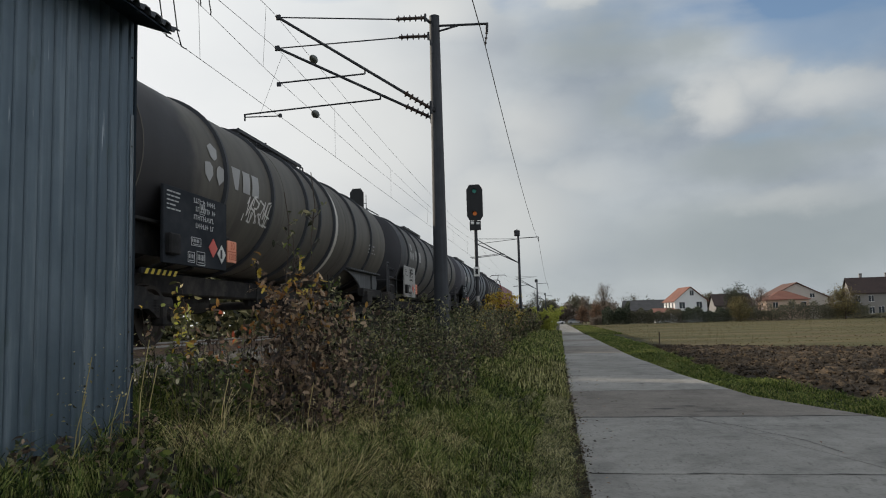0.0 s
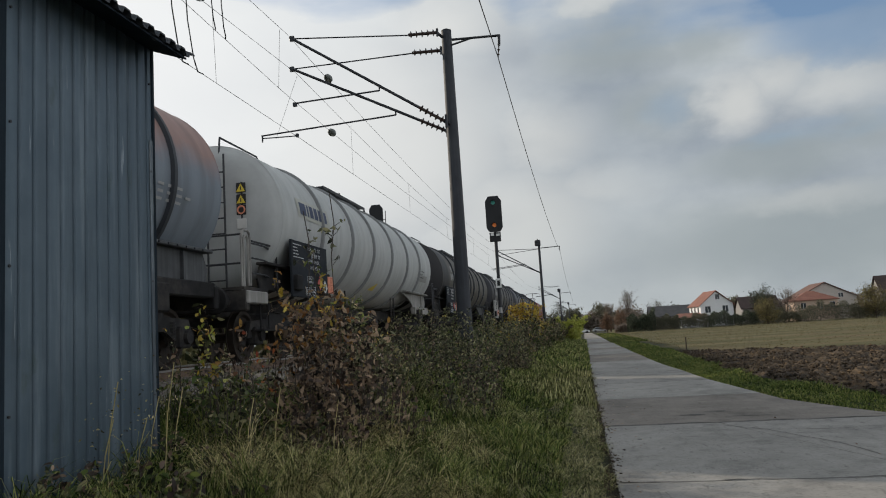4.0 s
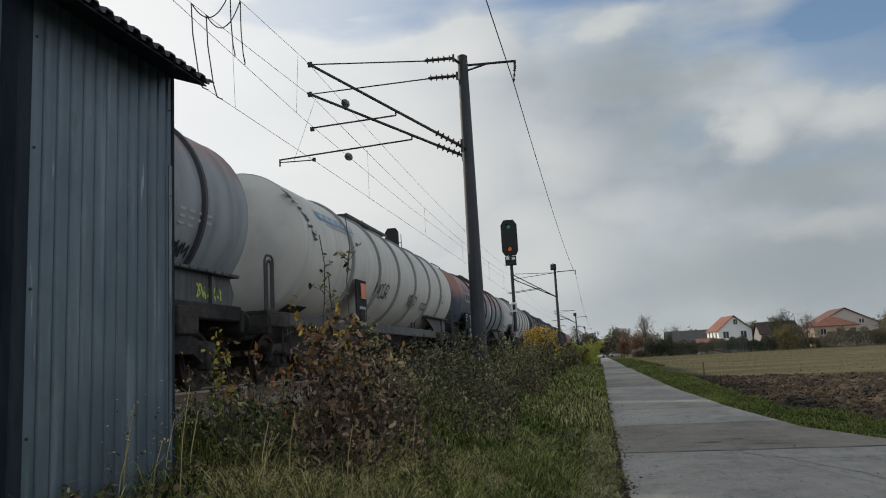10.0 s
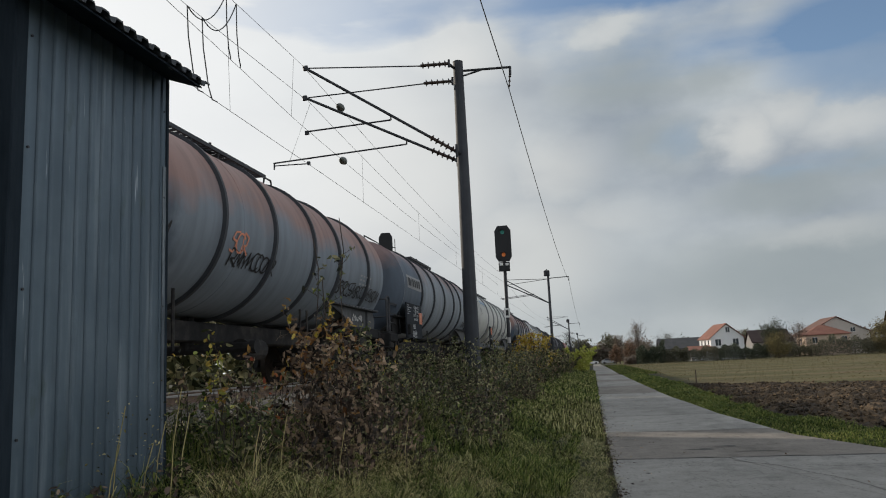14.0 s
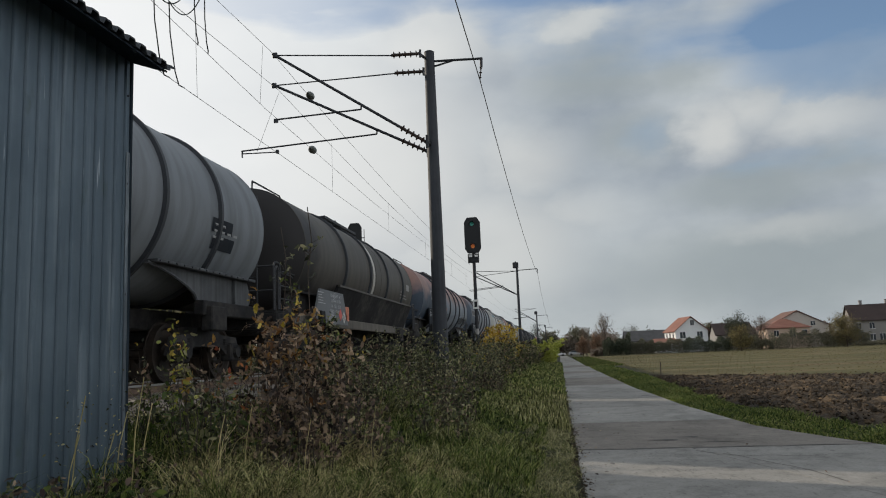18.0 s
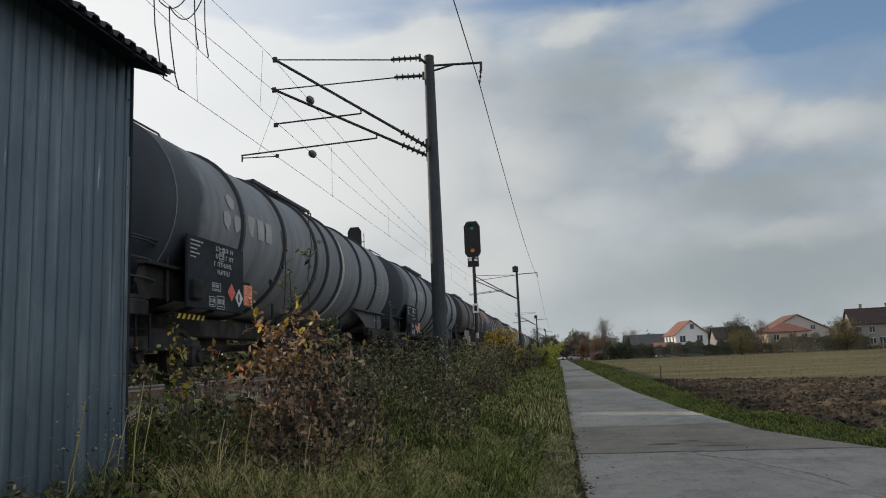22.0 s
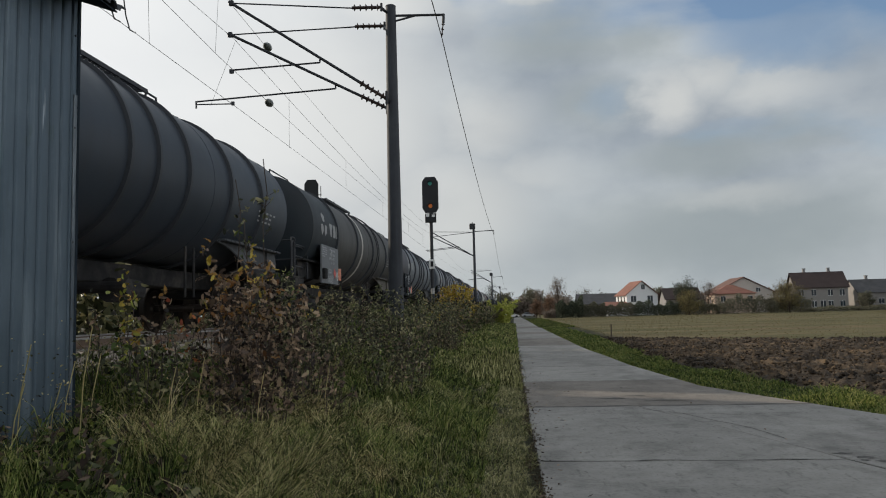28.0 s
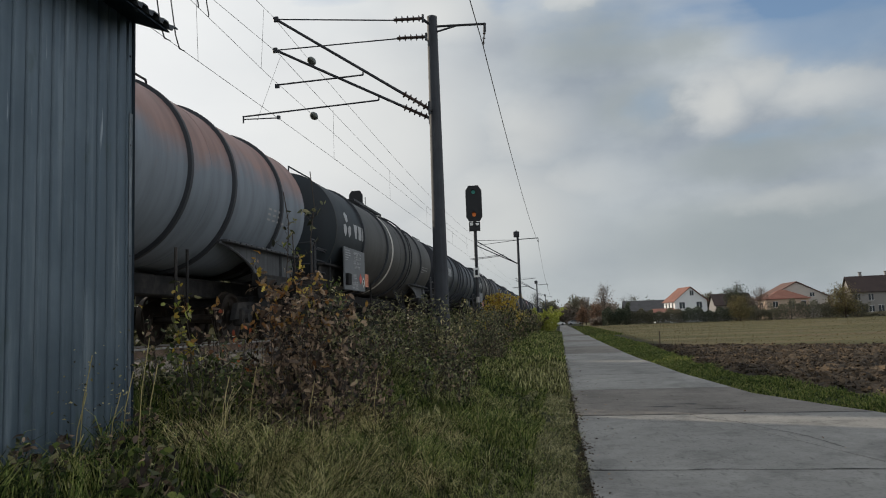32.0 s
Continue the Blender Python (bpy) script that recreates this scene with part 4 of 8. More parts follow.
def main_mast():
    y = 17.9
    ob, h = mast(-2.8, y, 1.0, 9.21)
    X = lambda x: x + 2.8
    Z = lambda z: z - 1.0
    S = lambda d: (y + d) / y
    P = lambda x, z, d=0.0: (X(x * S(d)), d, Z(1.65 + (z - 1.65) * S(d)))
    a, b = -0.35, 0.35
    for d, tip, tipz, iz, ir, root, mid, reg in ((a, -6.87, 9.57, 9.22, -3.05, (-2.98, 6.92), (-4.6, 7.9), (-6.89, 7.83)), (b, -6.90, 8.75, 8.74, -2.98, (-2.97, 6.68), (-4.21, 7.22), (-7.8, 7.07))):
        part("top_tie", Mesh().rod(P(tip, tipz, d), P(ir - 0.7, iz + 0.02, d), 0.018), steel_dark, ob)
        part("tie_insulator", insulator(Mesh(), P(ir - 0.72, iz + 0.03, d), P(ir, iz, d), 5, 0.11), insul_mat, ob)
        part("tie_bracket", Mesh().rod(P(ir, iz, d), P(-2.86, iz - 0.18, 0), 0.035).rod(P(ir + 0.02, iz + 0.1, d), P(ir + 0.02, iz - 0.1, d), 0.03), steel_dark, ob)
        rx, rz = root
        k = (rx - 0.62, rz + 0.62 * (tipz - rz) / (rx - tip))
        part("cantilever_tube", Mesh().rod(P(tip - 0.06, tipz + 0.04, d), P(*k, d), 0.036, n=10), steel_dark, ob)
        part("tube_insulator", insulator(Mesh(), P(*k, d), P(rx, rz, d), 5, 0.11), insul_mat, ob)
        part("root_bracket", Mesh().rod(P(rx, rz, d), P(-2.82, rz - 0.12, 0), 0.045).rod(P(rx + 0.04, rz + 0.16, d), P(rx + 0.04, rz - 0.16, d), 0.035), steel_dark, ob)
        part("tip_clamp", Mesh().box(*P(tip, tipz, d), 0.12, 0.06, 0.14, bevel=0.01), steel_dark, ob)
        part("registration_arm", Mesh().rod(P(*reg, d), P(*mid, d), 0.022).rod(P(*mid, d), P(mid[0], mid[1] + 0.12, d), 0.02), steel_dark, ob)
        if d == b:
            part("steady_arm", Mesh().rod(P(-7.78, 7.0, d), P(-6.83, 6.97, d), 0.016).rod(P(-7.78, 7.07, d), P(-7.78, 6.9, d), 0.022).box(*P(-6.83, 6.98, d), 0.07, 0.07, 0.09), steel_dark, ob)
        else:
            part("arm_clamp", Mesh().box(*P(-6.86, 7.8, d), 0.1, 0.06, 0.1), steel_dark, ob)
    part("feeder_arm", Mesh().rod(P(-2.7, 8.98), P(-1.49, 8.93), 0.032).rod(P(-2.7, 8.84), P(-2.2, 8.95), 0.026).rod(P(-1.49, 8.95), P(-1.5, 8.72), 0.035), steel_dark, ob)
    part("feeder_insulator", insulator(Mesh(), P(-1.5, 8.74), P(-1.55, 8.38), 3, 0.05), insul_mat, ob)
    part("mast_foot", Mesh().box(0, 0, -0.05, 0.62, 0.62, 0.35, bevel=0.04), tie_mat, ob)


main_mast()


def plain_mast(x, y, base, top, arm=1.75, boxed=False):
    ob, h = mast(x, y, base, top, 0.14, 0.1, 12)
    t = TRACK_X - x
    part("feeder_arm", Mesh().rod((0, 0, h - 0.35), (arm, 0, h - 0.3), 0.035).rod((arm, 0, h - 0.3), (arm, 0, h - 0.7), 0.03), steel_dark, ob)
    part("post_insulator", insulator(Mesh(), (-0.1, 0, h - 0.1), (-0.1, 0, h + 0.45), 4, 0.11), insul_mat, ob)
    part("switch_head", Mesh().box(-0.1, 0, h + 0.1, 0.5, 0.3, 0.5, bevel=0.05), steel_dark, ob)
    for d in (-0.5, 0.5):
        zt = RAIL_Z - base + (7.3 if d < 0 else 6.95)
        part("cantilever_tube", Mesh().rod((t - 0.1, d, zt), (0, 0, RAIL_Z - base + 5.1), 0.04), steel_dark, ob)
        part("top_tie", Mesh().rod((t - 0.1, d, zt), (0, 0, RAIL_Z - base + 7.2), 0.022), steel_dark, ob)
        part("registration_arm", Mesh().rod((t - 0.6, d, RAIL_Z - base + 5.7), (t * 0.35, d, RAIL_Z - base + 5.95), 0.024), steel_dark, ob)
    if boxed:
        part("drive_box", Mesh().box(0.05, -0.2, 2.4, 0.45, 0.4, 0.9, bevel=0.04), steel_dark, ob)


plain_mast(-3.28, 65.0, 1.0, 9.0)
plain_mast(-3.5, 125.0, 1.0, 7.8, boxed=True)
plain_mast(-3.6, 205.0, 1.0, 8.2)


def wire(name, pts, r, label, n=5):
    return tagged(part(name, Mesh().pipe(pts, r, n), wire_mat), label, "overhead wire", "wires of the overhead line")


def sag(a, b, s, n=14):
    a, b = Vector(a), Vector(b)
    return [tuple(a.lerp(b, i / n) - Vector((0, 0, 4 * s * (i / n) * (1 - i / n)))) for i in range(n + 1)]


def wires():
    ya, yb = -47.0, 17.9
    R = 0.0058
    wire("contact_wire", [(-6.95, ya, 6.94), (-6.83, yb + 0.35, 6.95), (-7.0, 65, 6.93), (-6.7, 125, 6.93), (-6.9, 205, 6.93), (-6.8, 400, 6.93)], R, "taut dark contact wire over the track")
    m = sag((-6.9, ya, 8.7), (-6.9, yb + 0.35, 8.74), 0.75) + sag((-6.9, yb + 0.35, 8.74), (-6.9, 65, 8.5), 0.6)[1:] + sag((-6.9, 65, 8.5), (-6.9, 125, 8.4), 0.8)[1:] + sag((-6.9, 125, 8.4), (-6.9, 205, 8.4), 1.0)[1:]
    wire("messenger_wire", m, R, "sagging messenger wire of the overhead line")
    c2 = [(-6.75, ya, 9.0), (-6.8, 5.0, 8.42), (-6.88, 11.0, 8.24), (-7.0, yb - 0.35, 8.02), (-7.35, 30, 8.1), (-7.6, 65, 8.35)]
    wire("contact_wire", c2, R, "raised contact wire of the overlap section")
    m2 = sag((-6.9, ya, 9.4), (-6.87, yb - 0.35, 9.56), 0.5) + sag((-6.87, yb - 0.35, 9.56), (-6.9, 65, 9.0), 0.5)[1:]
    wire("messenger_wire", m2, R, "upper messenger wire of the overlap section")
    wire("feeder_wire", sag((-1.5, ya, 8.5), (-1.55, yb, 8.38), 0.35) + sag((-1.55, yb, 8.38), (-1.53, 65, 8.3), 0.55)[1:] + sag((-1.53, 65, 8.3), (-1.75, 125, 7.1), 0.6)[1:] + sag((-1.75, 125, 7.1), (-1.85, 205, 7.5), 0.6)[1:], 0.012, "feeder wire slung from the mast arms")

    def mz(y, z0=8.7, z1=8.74, s=0.75, y0=ya, y1=yb + 0.35):
        u = (y - y0) / (y1 - y0)
        return z0 + (z1 - z0) * u - 4 * s * u * (1 - u)
    for y in (13.6, 6.5, -2.0):
        wire("dropper_wire", [(-6.9, y, mz(y)), (-6.85, y, 6.95)], 0.004, "thin dropper wire of the overhead line")
    wire("dropper_wire", [(-6.88, 17.1, 9.5), (-6.98, 17.15, 8.03)], 0.004, "thin dropper wire of the overhead line")
    wire("stay_wire", [(-6.9, 18.25, 8.7), (-7.55, 18.25, 7.06)], 0.004, "thin stay wire at the registration arm")
    for y, top in ((22.9, 8.65), (31.0, 8.25), (40.0, 8.05), (50.0, 8.1), (58.0, 8.3)):
        wire("dropper_wire", [(-6.9, y, top - 0.05), (-6.9, y, 6.95)], 0.004, "thin dropper wire of the overhead line")
    for x, y, z in ((-6.83, 20.6, 9.4), (-7.12, 21.6, 8.05)):
        ob = part("wire_insulator", Mesh().lathe([(-0.26, 0.02), (-0.2, 0.06), (-0.12, 0.10), (0, 0.12), (0.12, 0.10), (0.2, 0.06), (0.26, 0.02)], "y", 12, (x, y, z)), insul_green)
        tagged(ob, "dark egg-shaped insulator in the overhead wire", "insulator", "insulators in the wires")

    def loop(a, b, s, n=12):
        wire("jumper_cable", sag(a, b, s, n), 0.012, "slack jumper cable looped between the overhead wires")
    for k, y in enumerate((12.0, 12.55)):
        e = y + 1.5 - 0.1 * k
        ma, mb, ca, cb = (-6.9, y, mz(y)), (-6.88, e, 9.46), (-6.84, y + 0.5, 6.96), (-6.92, e + 0.25, 8.13)
        loop(ma, mb, 0.42)
        wire("jumper_cable", [ma, (ma[0], y + 0.05, 7.9), (ma[0], y + 0.25, 7.2), (ma[0], y + 0.4, 6.98), ca], 0.012, "slack jumper cable hanging to the contact wire")
        wire("jumper_cable", [mb, (mb[0], e + 0.02, 8.8), (mb[0], e + 0.1, 8.32), (mb[0], e + 0.18, 8.15), cb], 0.012, "slack jumper cable hanging between the wires")


wires()


# ---------------------------------------------------------------- signals
lamp_green = glow_mat("green_signal_lamp", (0.03, 0.22, 0.18), 0.12)
lamp_amber = glow_mat("amber_signal_lamp", (0.5, 0.14, 0.03), 0.28)
white_paint = plain("white_paint", (0.72, 0.72, 0.70), 0.5)
band_white = plain("dull_white_paint", (0.35, 0.34, 0.33), 0.6)
board_black = plain("black_signal_board", (0.012, 0.013, 0.015), 0.5)


def signal(x, y, base, top, rz=0.0, lit=True):
    ob = empty("light_signal", pose(x, y, base, 0, 0, rz), "black railway light signal on a slim post" if lit else "black signal head seen from behind over the train", "railway signal")
    h = top - base
    w, bt = 0.36, h - 1.62
    outline = [(-w + 0.12, bt), (w - 0.12, bt), (w, bt + 0.2), (w, h - 0.22), (w - 0.14, h), (-w + 0.14, h), (-w, h - 0.22), (-w, bt + 0.2)]
    part("board", Mesh().prism(outline, 1, -0.05, 0.05), board_black, ob)
    part("housing", Mesh().box(0, 0.17, h - 0.8, 0.46, 0.24, 1.3, bevel=0.04), board_black, ob)
    part("post", Mesh().rod((0, 0.12, -0.3), (0, 0.12, bt + 0.1), 0.075, n=12), steel_dark, ob, smooth=True)
    if lit:
        for z, mt, nm in ((h - 0.30, lamp_green, "upper_lamp"), (h - 1.32, lamp_amber, "lower_lamp")):
            part(nm, Mesh().rod((0, -0.05, z), (0, -0.065, z), 0.09, n=16), mt, ob)
            part("hood", Mesh().lathe([(-0.06, 0.11), (-0.24, 0.11)], "y", 14, (0, 0, z), radians(10), radians(170)), board_black, ob)
        part("zone_board", Mesh().box(0, -0.02, bt - 0.24, 0.5, 0.05, 0.42, bevel=0.01), board_black, ob)
        part("marker", Mesh().box(-0.13, -0.05, bt - 0.12, 0.14, 0.01, 0.12), white_paint, ob)
        part("marker", Mesh().box(0.13, -0.05, bt - 0.14, 0.14, 0.01, 0.10), white_paint, ob)
        part("plate", Mesh().box(0, 0.02, bt - 2.3, 0.26, 0.02, 0.42, bevel=0.008), white_paint, ob)
        part("plate_mark", Mesh().box(0, 0.005, bt - 2.3, 0.12, 0.006, 0.24), board_black, ob)
        part("mast_band", Mesh().rod((0, 0.12, 1.5), (0, 0.12, 1.75), 0.079, n=12), band_white, ob)
        part("control_cabinet", Mesh().box(0, 0.12, 0.45, 0.5, 0.4, 1.2, bevel=0.03), steel_dark, ob)
    else:
        part("ladder", Mesh().rod((0.42, 0.3, 0), (0.42, 0.3, h - 0.3), 0.02).rod((0.1, 0.3, h - 0.75), (0.45, 0.3, h - 0.75), 0.02), steel_dark, ob)


signal(-3.58, 33.3, 1.0, 7.75)
signal(-10.3, 38.0, 0.9, 8.73, lit=False)

# ---------------------------------------------------------------- tank train
orange_plate = plain("faded_orange_hazard_plate", (0.66, 0.26, 0.16), 0.5)
panel_black = material("black_data_panel", [(0.017, 0.02, 0.025), (0.027, 0.031, 0.037), (0.042, 0.046, 0.053)], scale=5, rough=0.85, bump=0.05, spec=0.08)
window_grey = plain("sprayed_dark_grey", (0.085, 0.1, 0.115), 0.7)
panel_grey = plain("grey_data_panel", (0.26, 0.26, 0.25), 0.55)
panel_dull = plain("dull_grey_panel", (0.15, 0.16, 0.17), 0.7)
mark_white = plain("faded_white_lettering", (0.55, 0.55, 0.53), 0.6)
mark_dull = plain("dull_white_lettering", (0.4, 0.41, 0.42), 0.65)
mark_navy = plain("navy_lettering", (0.035, 0.05, 0.1), 0.55)
mark_faded = plain("much_faded_white_lettering", (0.31, 0.315, 0.315), 0.65)
mark_dark = plain("black_lettering", (0.02, 0.02, 0.022), 0.6)
mark_blue = plain("faded_blue_lettering", (0.11, 0.24, 0.38), 0.5)
mark_lime = plain("lime_spray_paint", (0.42, 0.5, 0.1), 0.6)
mark_yellow = plain("yellow_marking", (0.6, 0.46, 0.05), 0.5)
board_pale = material("worn_name_field", [(0.19, 0.195, 0.2), (0.26, 0.262, 0.262), (0.33, 0.33, 0.325)], scale=3, rough=0.6)
stripe_white = material("worn_white_stripe", [(0.30, 0.29, 0.26), (0.5, 0.49, 0.45), (0.6, 0.59, 0.56)], scale=3, rough=0.6)
saddle_grey = material("pale_saddle_plate", [(0.16, 0.15, 0.14), (0.27, 0.265, 0.25), (0.36, 0.35, 0.33)], scale=3, rough=0.65, streak=0.4)
saddle_tan = material("dusty_tan_saddle", [(0.07, 0.064, 0.056), (0.12, 0.11, 0.095), (0.17, 0.155, 0.135)], scale=2.5, rough=0.75, streak=0.3)
saddle_dull = material("dull_saddle_plate", [(0.034, 0.037, 0.04), (0.075, 0.08, 0.087), (0.135, 0.141, 0.15)], scale=2.5, rough=0.7, streak=0.4)
diamond_red = plain("red_hazard_diamond", (0.55, 0.10, 0.08), 0.5)
wheel_steel = material("wheel_steel", [(0.012, 0.01, 0.009), (0.03, 0.024, 0.02), (0.06, 0.045, 0.036)], scale=8, rough=0.6, metal=0.5)
plate_ink = plain("dull_orange_ink", (0.45, 0.10, 0.04), 0.6)
# grime and the shadow along the rings, both put into one dark colour
ring_dark = plain("grimy_shaded_ring_paint", (0.035, 0.039, 0.046), 0.6)
ring_grey = plain("grey_ring_paint", (0.21, 0.217, 0.22), 0.6)
AXIS, RAD = 2.72, 1.45


def on_shell(a, r=RAD, y=0.0):
    """A point on the tank shell; a in degrees up from level on the near side."""
    return (r * math.cos(radians(a)), y, AXIS + r * math.sin(radians(a)))


def shell_patch(m, y0, y1, a0, a1, lift=0.012, n=4):
    """A thin painted patch that lies on the shell."""
    for i in range(n):
        b0, b1 = a0 + (a1 - a0) * i / n, a0 + (a1 - a0) * (i + 1) / n
        r = RAD + lift
        m.quad(on_shell(b0, r, y0), on_shell(b0, r, y1), on_shell(b1, r, y1), on_shell(b1, r, y0))
    return m


def shell_stroke(m, pts, w=0.05, lift=0.012):
    """A painted stroke on the shell through (y, angle) points."""
    for (ya, aa), (yb, ab) in zip(pts, pts[1:]):
        d = Vector((yb - ya, (ab - aa) * RAD * 0.01745))
        if d.length < 1e-5:
            continue
        n = Vector((-d.y, d.x)).normalized() * w / 2
        k = 1 / (RAD * 0.01745)
        r = RAD + lift
        m.quad(on_shell(aa - n.y * k, r, ya - n.x), on_shell(ab - n.y * k, r, yb - n.x), on_shell(ab + n.y * k, r, yb + n.x), on_shell(aa + n.y * k, r, ya + n.x))
    return m


def diamond(m, x, y, z, s):
    m.prism([(y, z - s), (y + s, z), (y, z + s), (y - s, z)], 0, x - 0.004, x + 0.004)
    return m


def writing(body, size, mat, depth=0.003):
    """Flat letters that face +x and read towards +y, centred on the origin."""
    cu = bpy.data.curves.new("letters", "FONT")
    cu.body, cu.size, cu.align_x, cu.align_y = body, size, "CENTER", "CENTER"
    ob = bpy.data.objects.new("letters", cu)
    me = bpy.data.meshes.new_from_object(ob)
    bpy.data.objects.remove(ob)
    me.transform(Matrix(((0, 0, 1, depth), (1, 0, 0, 0), (0, 1, 0, 0), (0, 0, 0, 1))))
    me.materials.clear()
    me.materials.append(mat)
    return me


def bogie_meshes():
    side = Mesh()
    side.prism([(-1.25, 0.42), (-1.1, 0.72), (-0.45, 0.76), (-0.35, 0.86), (0.35, 0.86), (0.45, 0.76), (1.1, 0.72), (1.25, 0.42), (0.7, 0.42), (0.45, 0.55), (-0.45, 0.55), (-0.7, 0.42)], 0, -0.05, 0.05)
    box = Mesh().box(0, 0, 0, 0.22, 0.30, 0.32, bevel=0.03).rod((0.1, 0, 0), (0.17, 0, 0), 0.1, n=10)
    spring = Mesh()
    for i in range(5):
        spring.rod((0, 0, 0.04 * i), (0, 0, 0.04 * i + 0.022), 0.09, n=10)
    wheel = Mesh().lathe([(-0.065, 0.0), (-0.065, 0.1), (-0.02, 0.14), (-0.02, 0.36), (-0.065, 0.4), (-0.065, 0.455), (0.045, 0.46), (0.045, 0.49), (0.065, 0.485), (0.065, 0.4), (0.02, 0.36), (0.02, 0.14), (0.065, 0.1), (0.065, 0.0)], "x", 24)
    for k in range(4):
        a = k * math.pi / 2
        wheel.box(-0.03, 0.25 * math.cos(a), 0.25 * math.sin(a), 0.03, 0.07, 0.07)
    axle = Mesh().rod((-0.75, 0, 0), (0.75, 0, 0), 0.08, n=10)
    bolster = Mesh().box(0, 0, 0.78, 1.9, 0.5, 0.22, bevel=0.03)
    return {"side_frame": side.data("side_frame", frame_dark), "axle_box": box.data("axle_box", frame_dark), "spring": spring.data("spring", frame_dark),
            "wheel": wheel.data("wheel", wheel_steel, True), "axle": axle.data("axle", wheel_steel), "bolster": bolster.data("bolster", frame_dark)}


BOGIE = bogie_meshes()
WHEELS = []


def add_bogie(wagon, y):
    b = part("bogie", BOGIE["bolster"], None, wagon, at=pose(0, y, 0))
    for s in (-1, 1):
        part("side_frame", BOGIE["side_frame"], None, b, at=pose(s * 1.0, 0, 0))
        for k in (-0.9, 0.9):
            part("axle_box", BOGIE["axle_box"], None, b, at=pose(s * 1.02, k, 0.46, 0, 0, 0 if s > 0 else 180))
            part("spring", BOGIE["spring"], None, b, at=pose(s * 1.0, k * 0.72, 0.5))
            w = part("wheel", BOGIE["wheel"], None, b)
            w.matrix_parent_inverse = pose(s * 0.76, k, 0.46, 0, 0, 0 if s < 0 else 180)
            WHEELS.append((w, s))
    for k in (-0.9, 0.9):
        part("axle", BOGIE["axle"], None, b, at=pose(0, k, 0.46))


RIVET = Mesh().rod((-0.02, 0, 0), (0.012, 0, 0), 0.022, 0.014, n=6).data("rivet", ring_dark)


def panel_lettering(m, x, pw, ph, rng):
    """Unreadable lettering of a data panel: small address lines, tall numbers, boxed weights below."""
    y0, y1, z1 = -pw / 2 + 0.08, pw / 2 - 0.42, ph / 2 - 0.08
    for i in range(5):
        y = y0
        for k in range(rng.randint(2, 4)):
            wd = rng.uniform(0.05, 0.16)
            m.box(x, y + wd / 2, z1 - 0.062 * i, 0.004, wd, 0.02)
            y += wd + 0.025
    for i in range(4):
        y = -0.12 + 0.06 * (i % 2)
        z = z1 - 0.02 - 0.125 * i
        while y < y1 - 0.02 * i:
            if rng.random() < 0.82:
                m.box(x, y, z, 0.004, 0.014, 0.075)
                m.box(x, y + 0.022, z + rng.choice((-0.03, 0.0, 0.03)), 0.004, 0.03, 0.014)
            y += 0.06
    for i, (cy, cz, wd, hg) in enumerate(((-0.05, -0.16, 0.3, 0.12), (-0.2, -0.38, 0.2, 0.15), (0.1, -0.38, 0.26, 0.2), (0.14, 0.33, 0.16, 0.2))):
        cz *= ph
        for dz in (-hg / 2, hg / 2):
            m.box(x, cy, cz + dz, 0.004, wd, 0.01)
        for dy in (-wd / 2, wd / 2):
            m.box(x, cy + dy, cz, 0.004, 0.01, hg)
        for k in range(int(wd / 0.05)):
            m.box(x, cy - wd / 2 + 0.04 + 0.047 * k, cz + 0.015, 0.004, 0.02, hg * 0.42)
        m.box(x, cy, cz - hg * 0.32, 0.004, wd * 0.7, 0.012)
    return m


def web_tag(m, x, y0, z0, wide, high, rng):
    """Unreadable sprayed strokes on an upright plate that faces +x."""
    y = y0
    while y < y0 + wide:
        w2 = rng.uniform(0.5, 0.8) * high
        pts = [(y + w2 * rng.random(), z0 + high * rng.random()) for _ in range(5)]
        for (ya, za), (yb, zb) in zip(pts, pts[1:]):
            d = Vector((yb - ya, zb - za))
            n = Vector((-d.y, d.x)).normalized() * 0.014
            m.quad((x, ya - n.x, za - n.y), (x, yb - n.x, zb - n.y), (x, yb + n.x, zb + n.y), (x, ya + n.x, za + n.y))
        y += w2 * 0.8
    return m


